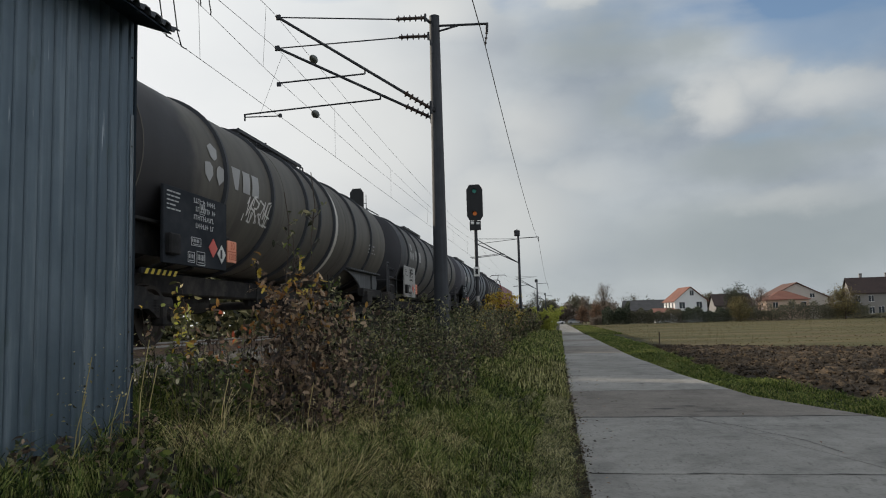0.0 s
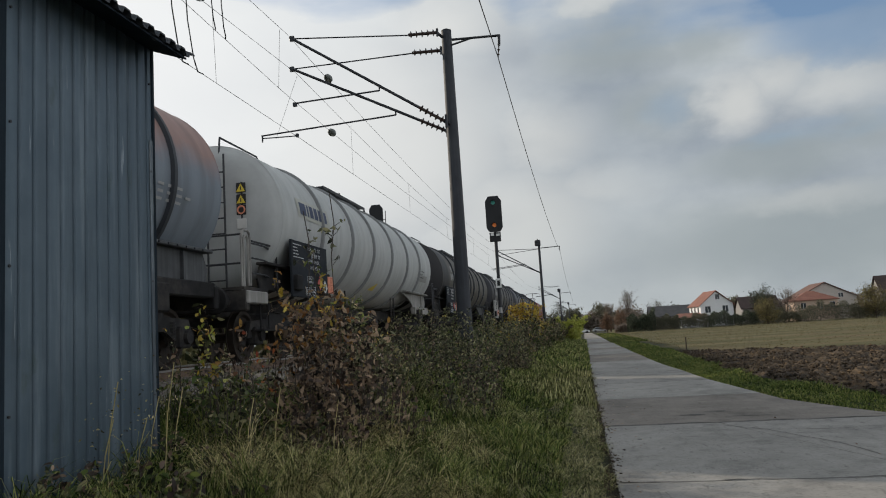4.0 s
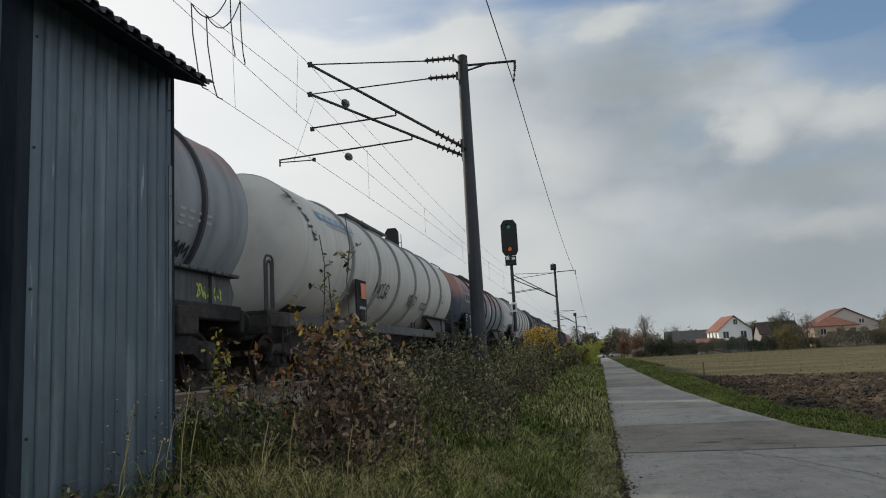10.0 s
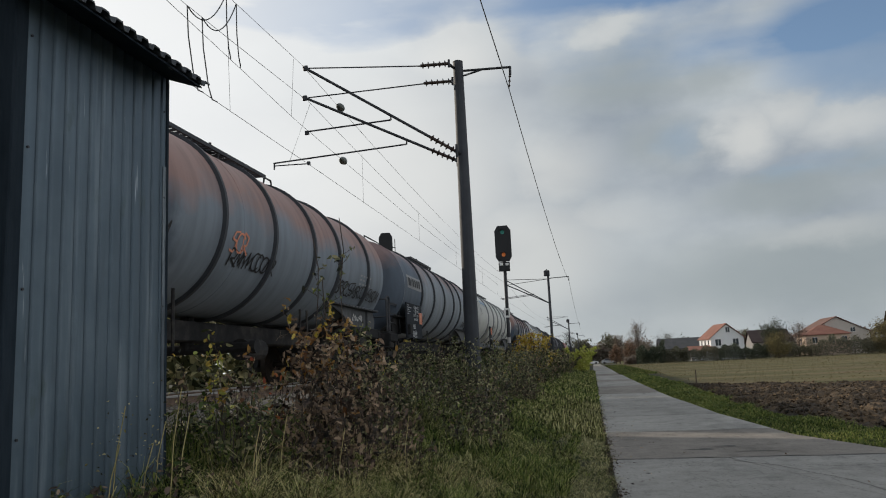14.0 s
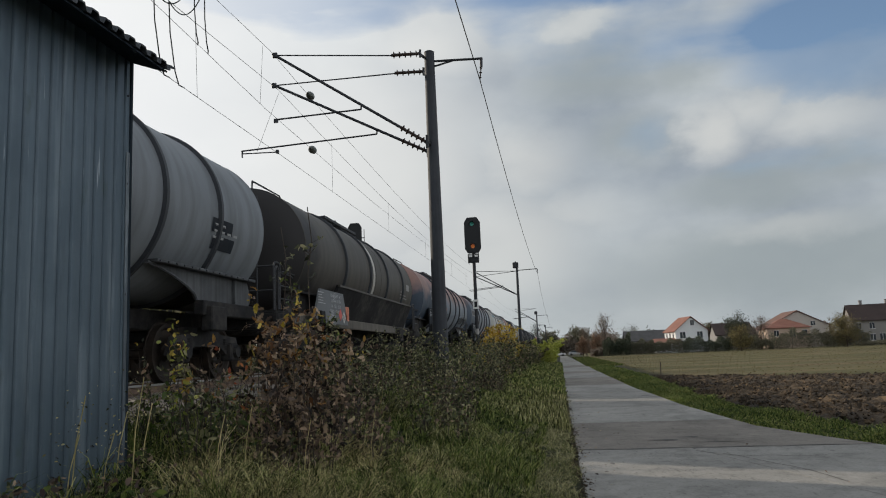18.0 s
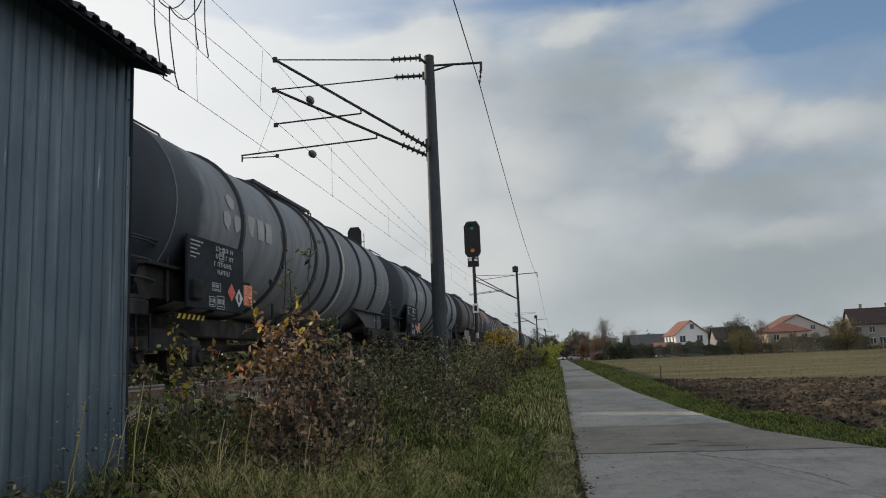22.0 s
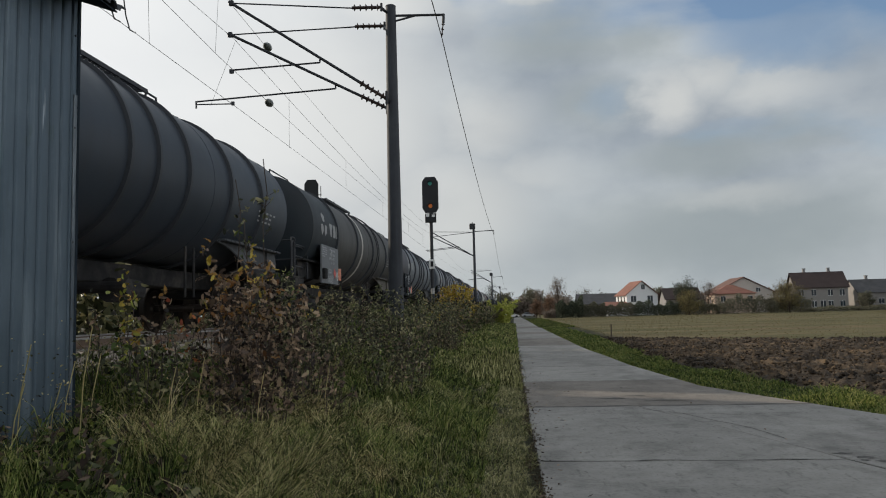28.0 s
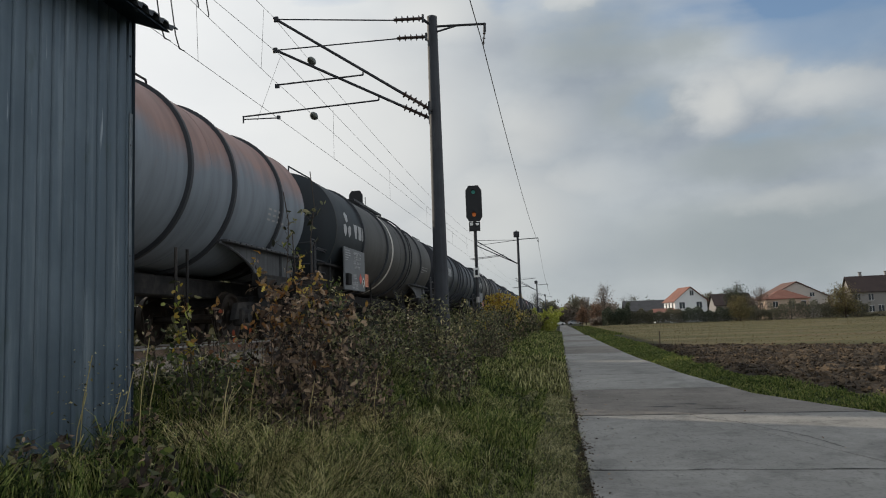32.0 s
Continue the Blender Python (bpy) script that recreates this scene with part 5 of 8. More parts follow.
def tank_wagon(spec):
    """A bogie tank wagon; its origin lies on the rail below the leading end of the tank, and the tank runs back along -y."""
    rng = random.Random(spec["seed"])
    L = spec["length"]
    T = L - 2.2                       # tank length
    w = empty("tank_wagon", None, spec["label"], "tank wagon", "wagons of the train")
    paint = spec["paint"]
    d = 0.34
    nose = 0.45                       # the leading dish stands proud of the origin
    prof = [(nose, 0.0), (nose - 0.012, 0.4), (nose - 0.05, 0.8), (nose - 0.11, 1.1), (nose - 0.2, 1.32), (nose - d, RAD)]
    n = 12
    prof += [(nose - d - (T + nose - 2 * d) * i / n, RAD) for i in range(1, n)]
    prof += [(-T + q, r) for q, r in ((d, RAD), (0.2, 1.32), (0.11, 1.1), (0.05, 0.8), (0.012, 0.4), (0.0, 0.0))]
    prof = [(y, r) if 0 < i < len(prof) - 1 else (y, 0.001) for i, (y, r) in enumerate(prof)]
    part("tank", Mesh().lathe([(y, r) for y, r in prof], "y", 56, (0, 0, AXIS)), paint, w, smooth=True)
    # stiffening rings
    k = spec.get("rings", 7)
    ring_mat = spec.get("ring_mat", ring_dark)
    ring = Mesh().lathe([(0.045, RAD), (0.036, RAD + 0.06), (-0.036, RAD + 0.06), (-0.045, RAD)], "y", 56, (0, 0, AXIS)).data("ring", ring_mat, True)
    ys = list(spec["rings_at"]) if "rings_at" in spec else [-0.55 - (T - 1.1) * (i + 0.5) / k for i in range(k)]
    for y in ys:
        part("ring", ring, None, w, at=pose(0, y, 0))
    weld = Mesh().lathe([(0.012, RAD), (0.0, RAD + 0.008), (-0.012, RAD)], "y", 48, (0, 0, AXIS)).data("weld_seam", paint)
    for y in (nose - d, -T + d, ys[1] - 0.8, ys[-2] + 0.7):
        part("weld_seam", weld, None, w, at=pose(0, y, 0))
    if spec.get("stripe"):
        part("stripe", Mesh().lathe([(0.11, RAD + 0.01), (0.10, RAD + 0.013), (-0.10, RAD + 0.013), (-0.11, RAD + 0.01)], "y", 56, (0, 0, AXIS), radians(spec.get("stripe_from", -75)), radians(125)), spec["stripe"], w, "worn white band round the tank", at=pose(0, spec.get("stripe_y", -5.15), 0))
    # roof walkway and manhole
    wy0, wy1 = -T * 0.36, -T * 0.62
    walkm = Mesh()
    for i in range(26):
        walkm.box(0.0, wy0 + (wy1 - wy0) * i / 25, AXIS + RAD + 0.09, 1.0, 0.06, 0.03)
    part("walkway_grating", walkm, steel_dark, w)
    fr = Mesh()
    for x in (-0.52, 0.52):
        fr.box(x, (wy0 + wy1) / 2, AXIS + RAD + 0.08, 0.04, wy0 - wy1 + 0.06, 0.07)
        for i in range(5):
            yy = wy0 + (wy1 - wy0) * i / 4
            fr.rod((x, yy, AXIS + RAD + 0.06), (x * 0.9, yy, AXIS + RAD - 0.2), 0.02, n=6)
    part("walkway_frame", fr, steel_dark, w)
    ym = (wy0 + wy1) / 2
    dome = part("manhole", Mesh().lathe([(AXIS + RAD - 0.12, 0.32), (AXIS + RAD + 0.22, 0.32), (AXIS + RAD + 0.28, 0.27), (AXIS + RAD + 0.3, 0.001)], "z", 20, (0, ym, 0)), frame_dark, w, smooth=True)
    for i in range(6):
        a = i * math.pi / 3
        part("bolt", Mesh().rod((0.35 * math.cos(a), ym + 0.35 * math.sin(a), AXIS + RAD + 0.1), (0.35 * math.cos(a), ym + 0.35 * math.sin(a), AXIS + RAD + 0.26), 0.025, n=6), frame_dark, dome)
    rail_z = AXIS + RAD + 0.30
    part("walkway_rail", Mesh().pipe([(0.3, wy0 + 0.9, AXIS + RAD - 0.03), (0.3, wy0 + 0.8, rail_z - 0.1), (0.3, wy0 + 0.1, rail_z - 0.1), (0.3, wy0, AXIS + RAD + 0.08)], 0.018), steel_dark, w)
    # top rails towards the end ladder
    if not spec.get("bare_rear"):
        part("top_rail", Mesh().pipe([(0.25, -T + 0.2, AXIS + 1.25), (0.25, -T + 0.25, AXIS + RAD + 0.13), (0.25, -T + 1.9, AXIS + RAD + 0.13), (0.25, -T + 2.1, AXIS + RAD)], 0.018), steel_dark, w)
    # underframe
    z0 = 1.02
    part("centre_sill", Mesh().box(0, -T / 2 - 0.35, z0, 0.5, L - 1.2, 0.34, bevel=0.02), frame_dark, w)
    if spec.get("sill"):
        part("side_sill", Mesh().box(1.18, -T / 2 - 0.1, 1.18, 0.1, L - 1.1, 0.24, bevel=0.015), spec["sill"], w)
        part("side_sill", Mesh().box(-1.18, -T / 2 - 0.1, 1.18, 0.1, L - 1.1, 0.24, bevel=0.015), spec["sill"], w)
    for y, s in ((0.22, 1), (-T - 0.92, -1)):
        part("end_beam", Mesh().box(0, y, 1.06, 2.55, 0.14, 0.36, bevel=0.02), frame_dark, w)
        for x in (-0.875, 0.875):
            part("buffer", Mesh().lathe([(0, 0.12), (0.16, 0.12), (0.16, 0.085), (0.34, 0.085), (0.34, 0.2), (0.37, 0.24), (0.4, 0.22), (0.42, 0.001)], "y", 16), frame_dark, w, smooth=True,
                      at=pose(x, y + 0.05 * s, 1.06, 0, 0, 0 if s > 0 else 180))
        part("coupling_hook", Mesh().rod((0, y, 1.06), (0, y + 0.3 * s, 1.0), 0.05), frame_dark, w)
    by = (-1.35, -T + 0.75)
    for y in by:
        add_bogie(w, y)
    # saddles over the bogies: a ledge under the shell, a web cut away in a sweep behind, and a deep foot
    fl = spec.get("saddle", saddle_dull)
    web = [(0.12, 1.3), (0.2, 1.5), (0.05, 1.74), (-3.45, 1.74), (-3.1, 1.69), (-2.7, 1.61), (-2.3, 1.5), (-2.05, 1.4), (-1.95, 1.3)]
    for s in (-1, 1):
        a = part("saddle", Mesh().prism(web, 0, s * 1.12 - 0.02, s * 1.12 + 0.02), fl, w, "pressed saddle plate over the bogie")
        part("saddle_ledge", Mesh().box(s * 1.18, -1.62, 1.765, 0.2, 3.5, 0.05, bevel=0.01), fl, a)
        part("saddle_rim", Mesh().pipe([(s * 1.15, y, z) for y, z in web[3:]], 0.026, 6), fl, a)
        part("saddle_foot", Mesh().box(s * 1.17, -0.85, 1.17, 0.18, 2.15, 0.24, bevel=0.02), spec.get("foot", frame_dark), a)
        part("gusset", Mesh().prism([(-0.62, 1.3), (-0.56, 1.3), (-0.56, 1.72), (-0.62, 1.72)], 0, s * 1.15 - 0.05, s * 1.15 + 0.05), fl, a)
        part("step_box", Mesh().box(s * 1.26, -1.55, 1.0, 0.2, 0.55, 0.4, bevel=0.02), frame_dark, a)
        for k in range(14):
            part("rivet", RIVET, None, a, at=pose(s * 1.285, -0.2 - 0.24 * k, 1.765))
        if spec.get("bare_rear"):
            continue
        r2 = part("saddle", Mesh().prism([(-T - y, z) for y, z in web], 0, s * 1.12 - 0.02, s * 1.12 + 0.02), frame_dark, w)
        part("saddle_ledge", Mesh().box(s * 1.18, -T + 1.62, 1.765, 0.2, 3.5, 0.05, bevel=0.01), frame_dark, r2)
    for y0, z0, wide, high, mt in spec.get("tags", ()):
        tagged(part("sprayed_tag", web_tag(Mesh(), 1.146, y0, z0, wide, high, rng), mt, w, "sprayed tag on the saddle plate"), kind="stuff")
    if spec.get("column"):
        m = Mesh()
        for k in range(9):
            a0, yy = 40 - 4.5 * k, spec["column"] + 0.085 * k + 0.03 * math.sin(2.1 * k)
            shell_stroke(m, [(yy + rng.uniform(0, 0.3), a0 + rng.uniform(-2.1, 2.1)) for _ in range(rng.choice((3, 4, 5)))], 0.036, 0.014)
            shell_stroke(m, [(yy + rng.uniform(0, 0.1), a0 + rng.uniform(0, 2)), (yy + rng.uniform(0.15, 0.32), a0 - rng.uniform(0, 2))], 0.032, 0.014)
        tagged(part("sprayed_scrawl", m, mark_dark, w, "column of sprayed strokes down the tank"), kind="stuff")
    for y in (-1.3, -T + 1.3):
        cr = Mesh()
        pts = [on_shell(a, RAD + 0.02, y) for a in range(-126, -53, 12)]
        for p, q in zip(pts, pts[1:]):
            cr.quad((p[0], y - 0.5, p[2]), (q[0], y - 0.5, q[2]), (q[0], y + 0.5, q[2]), (p[0], y + 0.5, p[2]))
        part("cradle", cr, frame_dark, w)
    # discharge pipes, brake gear
    part("outlet_pipe", Mesh().rod((-1.2, -T * 0.5, 0.72), (1.2, -T * 0.5, 0.72), 0.09, n=12).rod((0, -T * 0.5, 0.72), (0, -T * 0.5, 1.4), 0.12, n=12), frame_dark, w)
    part("outlet_cap", Mesh().rod((1.2, -T * 0.5, 0.72), (1.3, -T * 0.5, 0.72), 0.12, n=12), frame_dark, w)
    part("brake_cylinder", Mesh().rod((0.5, -T * 0.38, 0.72), (0.5, -T * 0.38 - 0.8, 0.72), 0.2, n=14), frame_dark, w)
    part("air_tank", Mesh().rod((-0.3, -T * 0.62, 0.75), (-0.3, -T * 0.62 - 1.2, 0.75), 0.22, n=14), frame_dark, w)
    for y in (-T * 0.32, -T * 0.345, -T * 0.66):
        part("grab_post", Mesh().pipe([(1.15, y, 0.62), (1.15, y, 1.5)], 0.025), frame_dark, w)
    part("foot_step", Mesh().box(1.2, -T - 0.2, 0.55, 0.25, 0.4, 0.03).pipe([(1.25, -T - 0.02, 1.05), (1.25, -T - 0.02, 0.55)], 0.018).pipe([(1.25, -T - 0.38, 1.05), (1.25, -T - 0.38, 0.55)], 0.018), frame_dark, w)
    hb = part("warning_bar", Mesh().box(1.22, -T + 1.15, 1.06, 0.05, 0.95, 0.09, bevel=0.01), frame_dark, w, "black and yellow striped warning bar")
    for i in range(6):
        yy = -T + 0.74 + 0.155 * i
        part("warning_stripe", Mesh().prism([(yy, 1.02), (yy + 0.07, 1.02), (yy + 0.13, 1.10), (yy + 0.06, 1.10)], 0, 1.246, 1.25), mark_yellow, hb)
    # end platform with hooped handrails and ladder
    part("end_platform", Mesh().box(0, -T - 0.5, 1.27, 2.5, 0.98, 0.05), frame_dark, w)
    part("end_step", Mesh().box(1.2, -T - 0.55, 1.12, 0.2, 0.85, 0.22, bevel=0.02), spec.get("step", frame_dark), w)
    rail = spec.get("rail", steel_dark)
    for x in (-1.2, 1.2):
        for y0, y1, top in ((-T - 0.96, -T - 0.62, 2.28), (-T - 0.88, -T - 0.7, 2.2)):
            part("hand_hoop", Mesh().pipe([(x, y0, 1.2), (x, y0, top - 0.1), (x, y0 + 0.05, top - 0.02), (x, y0 + 0.1, top), (x, y1 - 0.08, top), (x, y1 - 0.02, top - 0.04), (x, y1, top - 0.12), (x, y1, 1.32)], 0.022), rail, w)
        if spec.get("bare_rear"):
            continue
        for z in (1.55, 1.82, 2.08):
            part("end_rail", Mesh().pipe([(x, -T - 0.62, z), (x, -T - 0.02, z), (x * 0.98, -T + 0.22, z - 0.02)], 0.017), steel_dark, w)
        part("end_rail", Mesh().pipe([(x, -T - 0.55, 2.12), (x, -T + 0.42, 2.12), (x, -T + 0.52, 2.04), (x, -T + 0.54, 1.25)], 0.02), steel_dark, w)
    for z in () if spec.get("bare_rear") else (1.7, 2.2):
        part("end_rail", Mesh().pipe([(-1.2, -T - 0.95, z), (1.2, -T - 0.95, z)], 0.018), steel_dark, w)
    ld = Mesh()
    for x in (0.15, 0.5):
        ld.pipe([(x, -T - 0.12, 1.3), (x, -T - 0.12, AXIS + 1.15)], 0.02)
    for i in range(8):
        ld.rod((0.15, -T - 0.12, 1.5 + 0.29 * i), (0.5, -T - 0.12, 1.5 + 0.29 * i), 0.014, n=5)
    if not spec.get("bare_rear"):
        part("end_ladder", ld, steel_dark, w)
    # data panel
    py = spec.get("panel_y", -11.5)
    pm = spec.get("panel", panel_black)
    if pm:
        pw, ph, pz = spec.get("panel_size", (2.0, 1.1, 1.72))
        fl2 = spec.get("flare", 0.0)
        shape = Mesh().box(0, 0, 0, 0.05, pw, ph, bevel=0.008) if not fl2 else Mesh().prism([(-pw / 2 - fl2, -ph / 2), (pw / 2 + fl2, -ph / 2), (pw / 2 - fl2, ph / 2), (-pw / 2 + fl2, ph / 2)], 0, -0.025, 0.025)
        p = part("data_panel", shape, pm, w, "dark panel of faded data lettering", at=pose(1.46, py - pw / 2, pz))
        lab = mark_dull if pm is not panel_grey else mark_dark
        if not spec.get("inner"):
            tagged(part("lettering", panel_lettering(Mesh(), 0.029, pw, ph, rng), lab, p), kind="stuff")
        if spec.get("inner"):
            ip = part("inner_plate", Mesh().box(0.03, 0.02, -ph * 0.24, 0.02, pw * 0.6, ph * 0.4, bevel=0.005), spec["inner"], p, "pale inset data plate")
            for k in range(3):
                part("plate_line", Mesh().box(0.042, 0.02, -ph * (0.12 + 0.1 * k), 0.004, pw * 0.46, 0.05), mark_dark, ip)
        if spec.get("code"):
            part("type_code", writing(spec["code"], 0.16, lab), None, p, at=pose(0.03, -pw / 2 + 0.35, -ph / 2 + 0.28))
        part("pocket", Mesh().box(0.06, -pw / 2 + 0.2, -0.28, 0.1, 0.3, 0.3, bevel=0.02), frame_dark, p)
        if spec.get("diamonds", True):
            part("hazard_diamond", diamond(Mesh(), 0.034, pw / 2 - 0.2, -ph * 0.27, 0.15), mark_white, p)
            part("diamond_sign", diamond(Mesh(), 0.034, pw / 2 - 0.5, -ph * 0.20, 0.15), diamond_red, p)
            part("symbol", Mesh().box(0.041, pw / 2 - 0.22, -ph * 0.27, 0.004, 0.06, 0.14), mark_dark, p)
        for sy in (0, -pw * 0.4):
            part("panel_strut", Mesh().rod((-0.05, sy, -ph / 2), (-0.5, sy, -ph / 2 - 0.1), 0.03), frame_dark, p)
    oz = spec.get("plate_z", 1.50)
    pdy, px0 = spec.get("plate_dy", 0.22), spec.get("plate_x", 1.47)
    op = None if spec.get("no_plate") else part("orange_plate", Mesh().box(px0, py + pdy, oz, 0.03, 0.34, 0.36, bevel=0.008), orange_plate, w, "reflective orange hazard plate")
    if op:
        part("plate_line", Mesh().box(px0 + 0.017, py + pdy, oz, 0.004, 0.33, 0.012), plate_ink, op)
        part("plate_lettering", writing("30", 0.17, plate_ink), None, op, at=pose(px0 + 0.016, py + pdy, oz + 0.09))
        part("plate_lettering", writing("1202", 0.15, plate_ink), None, op, at=pose(px0 + 0.016, py + pdy, oz - 0.09))
    # owner's mark drawn as plain shapes, small data blocks
    lg = spec.get("logo")
    if lg == "triangle":
        m = Mesh()
        y = -11.88 + spec.get("logo_dy", 0.0)
        for turn in (90, 210, 330):
            ring = []
            for ang, rad in ((-40, 0.17), (-30, 0.34), (0, 0.38), (30, 0.34), (40, 0.17), (0, 0.08)):
                q = radians(turn + ang)
                ring.append(on_shell(5 + rad * math.sin(q) / (RAD * 0.01745), RAD + 0.013, y + rad * math.cos(q)))
            m.f.append(tuple(range(len(m.v), len(m.v) + 6)))
            m.v += ring
        part("owner_mark", m, spec.get("logo_mat", mark_faded), w, "three-armed owner's mark in faded white")
        y = -11.22 + spec.get("logo_dy", 0.0)
        r = RAD + 0.012
        lm = spec.get("logo_mat", mark_faded)
        part("owner_block", Mesh().quad(on_shell(10, r, y), on_shell(10, r, y + 0.36), on_shell(-5, r, y + 0.24), on_shell(-5, r, y + 0.12)), lm, w)
        for k2 in (0.44, 0.84):
            part("owner_block", shell_patch(Mesh(), y + k2, y + k2 + 0.3, -5, 10, n=3), lm, w)
    elif lg == "board":
        y0, ba = spec.get("board_y", -12.85), spec.get("board_a", -2)
        y1 = y0 + 1.9
        part("name_board", shell_patch(Mesh(), y0, y1, ba, ba + 16), spec.get("board_mat", board_pale), w, "pale painted name field with dark block shapes")
        m = Mesh()
        yy = y0 + 0.12
        for wd in (0.34, 0.09, 0.2, 0.2, 0.22, 0.22):
            shell_patch(m, yy, yy + wd, ba + 3, ba + 13, 0.018, 3)
            yy += wd + 0.065
        tagged(part("name_lettering", m, spec.get("name_mat", mark_dark), w), kind="stuff")
    elif lg == "blue":
        part("name_stripe", shell_patch(Mesh(), -13.4, -11.05, 25, 33), mark_blue, w, "blue painted name stripe")
        m = Mesh()
        for i in range(6):
            yy = -13.2 + i * 0.36
            shell_stroke(m, [(yy, 27), (yy + 0.1, 31), (yy + 0.2, 27)], 0.06, 0.018)
        n2 = Mesh()
        for i in range(13):
            shell_stroke(n2, [(-13.0 + i * 0.14, 22), (-12.9 + i * 0.14, 22)], 0.05)
        tagged(part("name_lettering", m, stripe_white, w), kind="stuff")
        tagged(part("name_line", n2, mark_faded, w), kind="stuff")
    if spec.get("shell_diamonds"):
        for yy, mt, nm in ((-10.55, diamond_red, "diamond_sign"), (-10.12, mark_white, "hazard_diamond"), (-9.75, panel_dull, "diamond_sign")):
            r = RAD + 0.015
            part(nm, Mesh().quad(on_shell(-43, r, yy), on_shell(-35, r, yy + 0.19), on_shell(-27, r, yy), on_shell(-35, r, yy - 0.19)), mt, w)
    if spec.get("yellow_patch"):
        r = RAD + 0.015
        part("yellow_sticker", Mesh().quad(on_shell(-47, r, -6.8), on_shell(-47, r, -6.3), on_shell(-36, r, -6.25), on_shell(-42, r, -6.65)), mark_yellow, w, "faded yellow sticker on the tank side")
    m = Mesh()
    for i in range(3):
        for j in range(rng.randint(2, 5)):
            shell_stroke(m, [(-1.9 + 0.24 * j, -8 - i * 4), (-1.76 + 0.24 * j, -8 - i * 4)], 0.04)
    tagged(part("capacity_lettering", m, mark_dark if spec.get("pale") else mark_faded, w), kind="stuff")
    for y0, ang, wdt, mt in spec.get("boxes", ()):
        part("data_block", shell_patch(Mesh(), y0, y0 + wdt, ang, ang + 9), mt, w)
    # sprayed writing, unreadable: wild strokes
    for y0, ang, wdt, hgt, mt in spec.get("graffiti", ()):
        m = Mesh()
        y = y0
        while y < y0 + wdt:
            # slanted strokes like letters: zigzags, bowls and hooks, none of them readable
            kind, w2 = rng.randrange(4), rng.uniform(0.2, 0.3)
            lo, hi = ang - hgt * rng.uniform(0.38, 0.5), ang + hgt * rng.uniform(0.34, 0.5)
            mid, lean = (lo + hi) / 2 + rng.uniform(-1, 1) * hgt * 0.1, rng.uniform(0.02, 0.09)
            if kind == 0:
                pts = [(y, lo), (y + 0.25 * w2 + lean, hi), (y + 0.5 * w2, lo + 0.2 * hgt), (y + 0.75 * w2 + lean, hi - 0.1 * hgt), (y + w2, lo)]
            elif kind == 1:
                pts = [(y + w2 * (0.5 + 0.5 * math.cos(0.6 + 5.2 * q / 9)) + lean * 0.5, (lo + hi) / 2 + (hi - lo) / 2 * math.sin(0.6 + 5.2 * q / 9)) for q in range(10)]
            elif kind == 2:
                pts = [(y, lo), (y + lean, hi), (y + 0.7 * w2 + lean, hi - 0.15 * hgt), (y + 0.6 * w2, mid), (y + 0.15 * w2, mid), (y + w2, lo)]
            else:
                pts = [(y + w2 + lean, hi), (y + 0.3 * w2 + lean, hi - 0.05 * hgt), (y + 0.2 * w2, mid), (y + 0.9 * w2, mid - 0.08 * hgt), (y + 0.7 * w2, lo), (y, lo + 0.06 * hgt)]
            shell_stroke(m, pts, 0.034, 0.014)
            y += w2 * rng.uniform(0.55, 0.85)
        tagged(part("sprayed_scrawl", m, mt, w, "sprayed scrawl on the tank side"), kind="stuff")
    for y0, ang, wdt, hgt, mt in spec.get("windows", ()):
        m = Mesh()
        shell_patch(m, y0, y0 + wdt * 0.96, ang + 3, ang + hgt - 3, 0.012, 5)
        shell_patch(m, y0 + 0.1 * wdt, y0 + wdt * 0.8, ang, ang + 3, 0.012, 1)
        shell_patch(m, y0 + 0.12 * wdt, y0 + wdt * 0.88, ang + hgt - 3, ang + hgt, 0.012, 1)
        part("sprayed_window", m, mt, w, "sprayed grey panel with a pale outline")
        o = Mesh()
        c = 0.16 * wdt
        shell_stroke(o, [(y0 + c, ang - 1), (y0 + wdt - 2 * c, ang), (y0 + wdt, ang + 5), (y0 + wdt * 1.02, ang + hgt - 6), (y0 + wdt - c, ang + hgt), (y0 + c, ang + hgt + 1), (y0, ang + hgt - 5), (y0 - 0.03, ang + 6), (y0 + c, ang - 1)], 0.035, 0.017)
        tagged(part("sprayed_outline", o, stripe_white, w), kind="stuff")
    if spec.get("ladder"):
        yl = spec["ladder"]
        m = Mesh()
        for dy in (-0.18, 0.18):
            m.pipe([on_shell(a, RAD + 0.1, yl + dy) for a in range(85, -56, -10)] + [(1.25, yl + dy, 0.7)], 0.022)
        for a in range(80, -50, -12):
            m.rod(on_shell(a, RAD + 0.1, yl - 0.18), on_shell(a, RAD + 0.1, yl + 0.18), 0.014, n=5)
        part("side_ladder", m, steel_dark, w, "ladder that wraps over the tank")
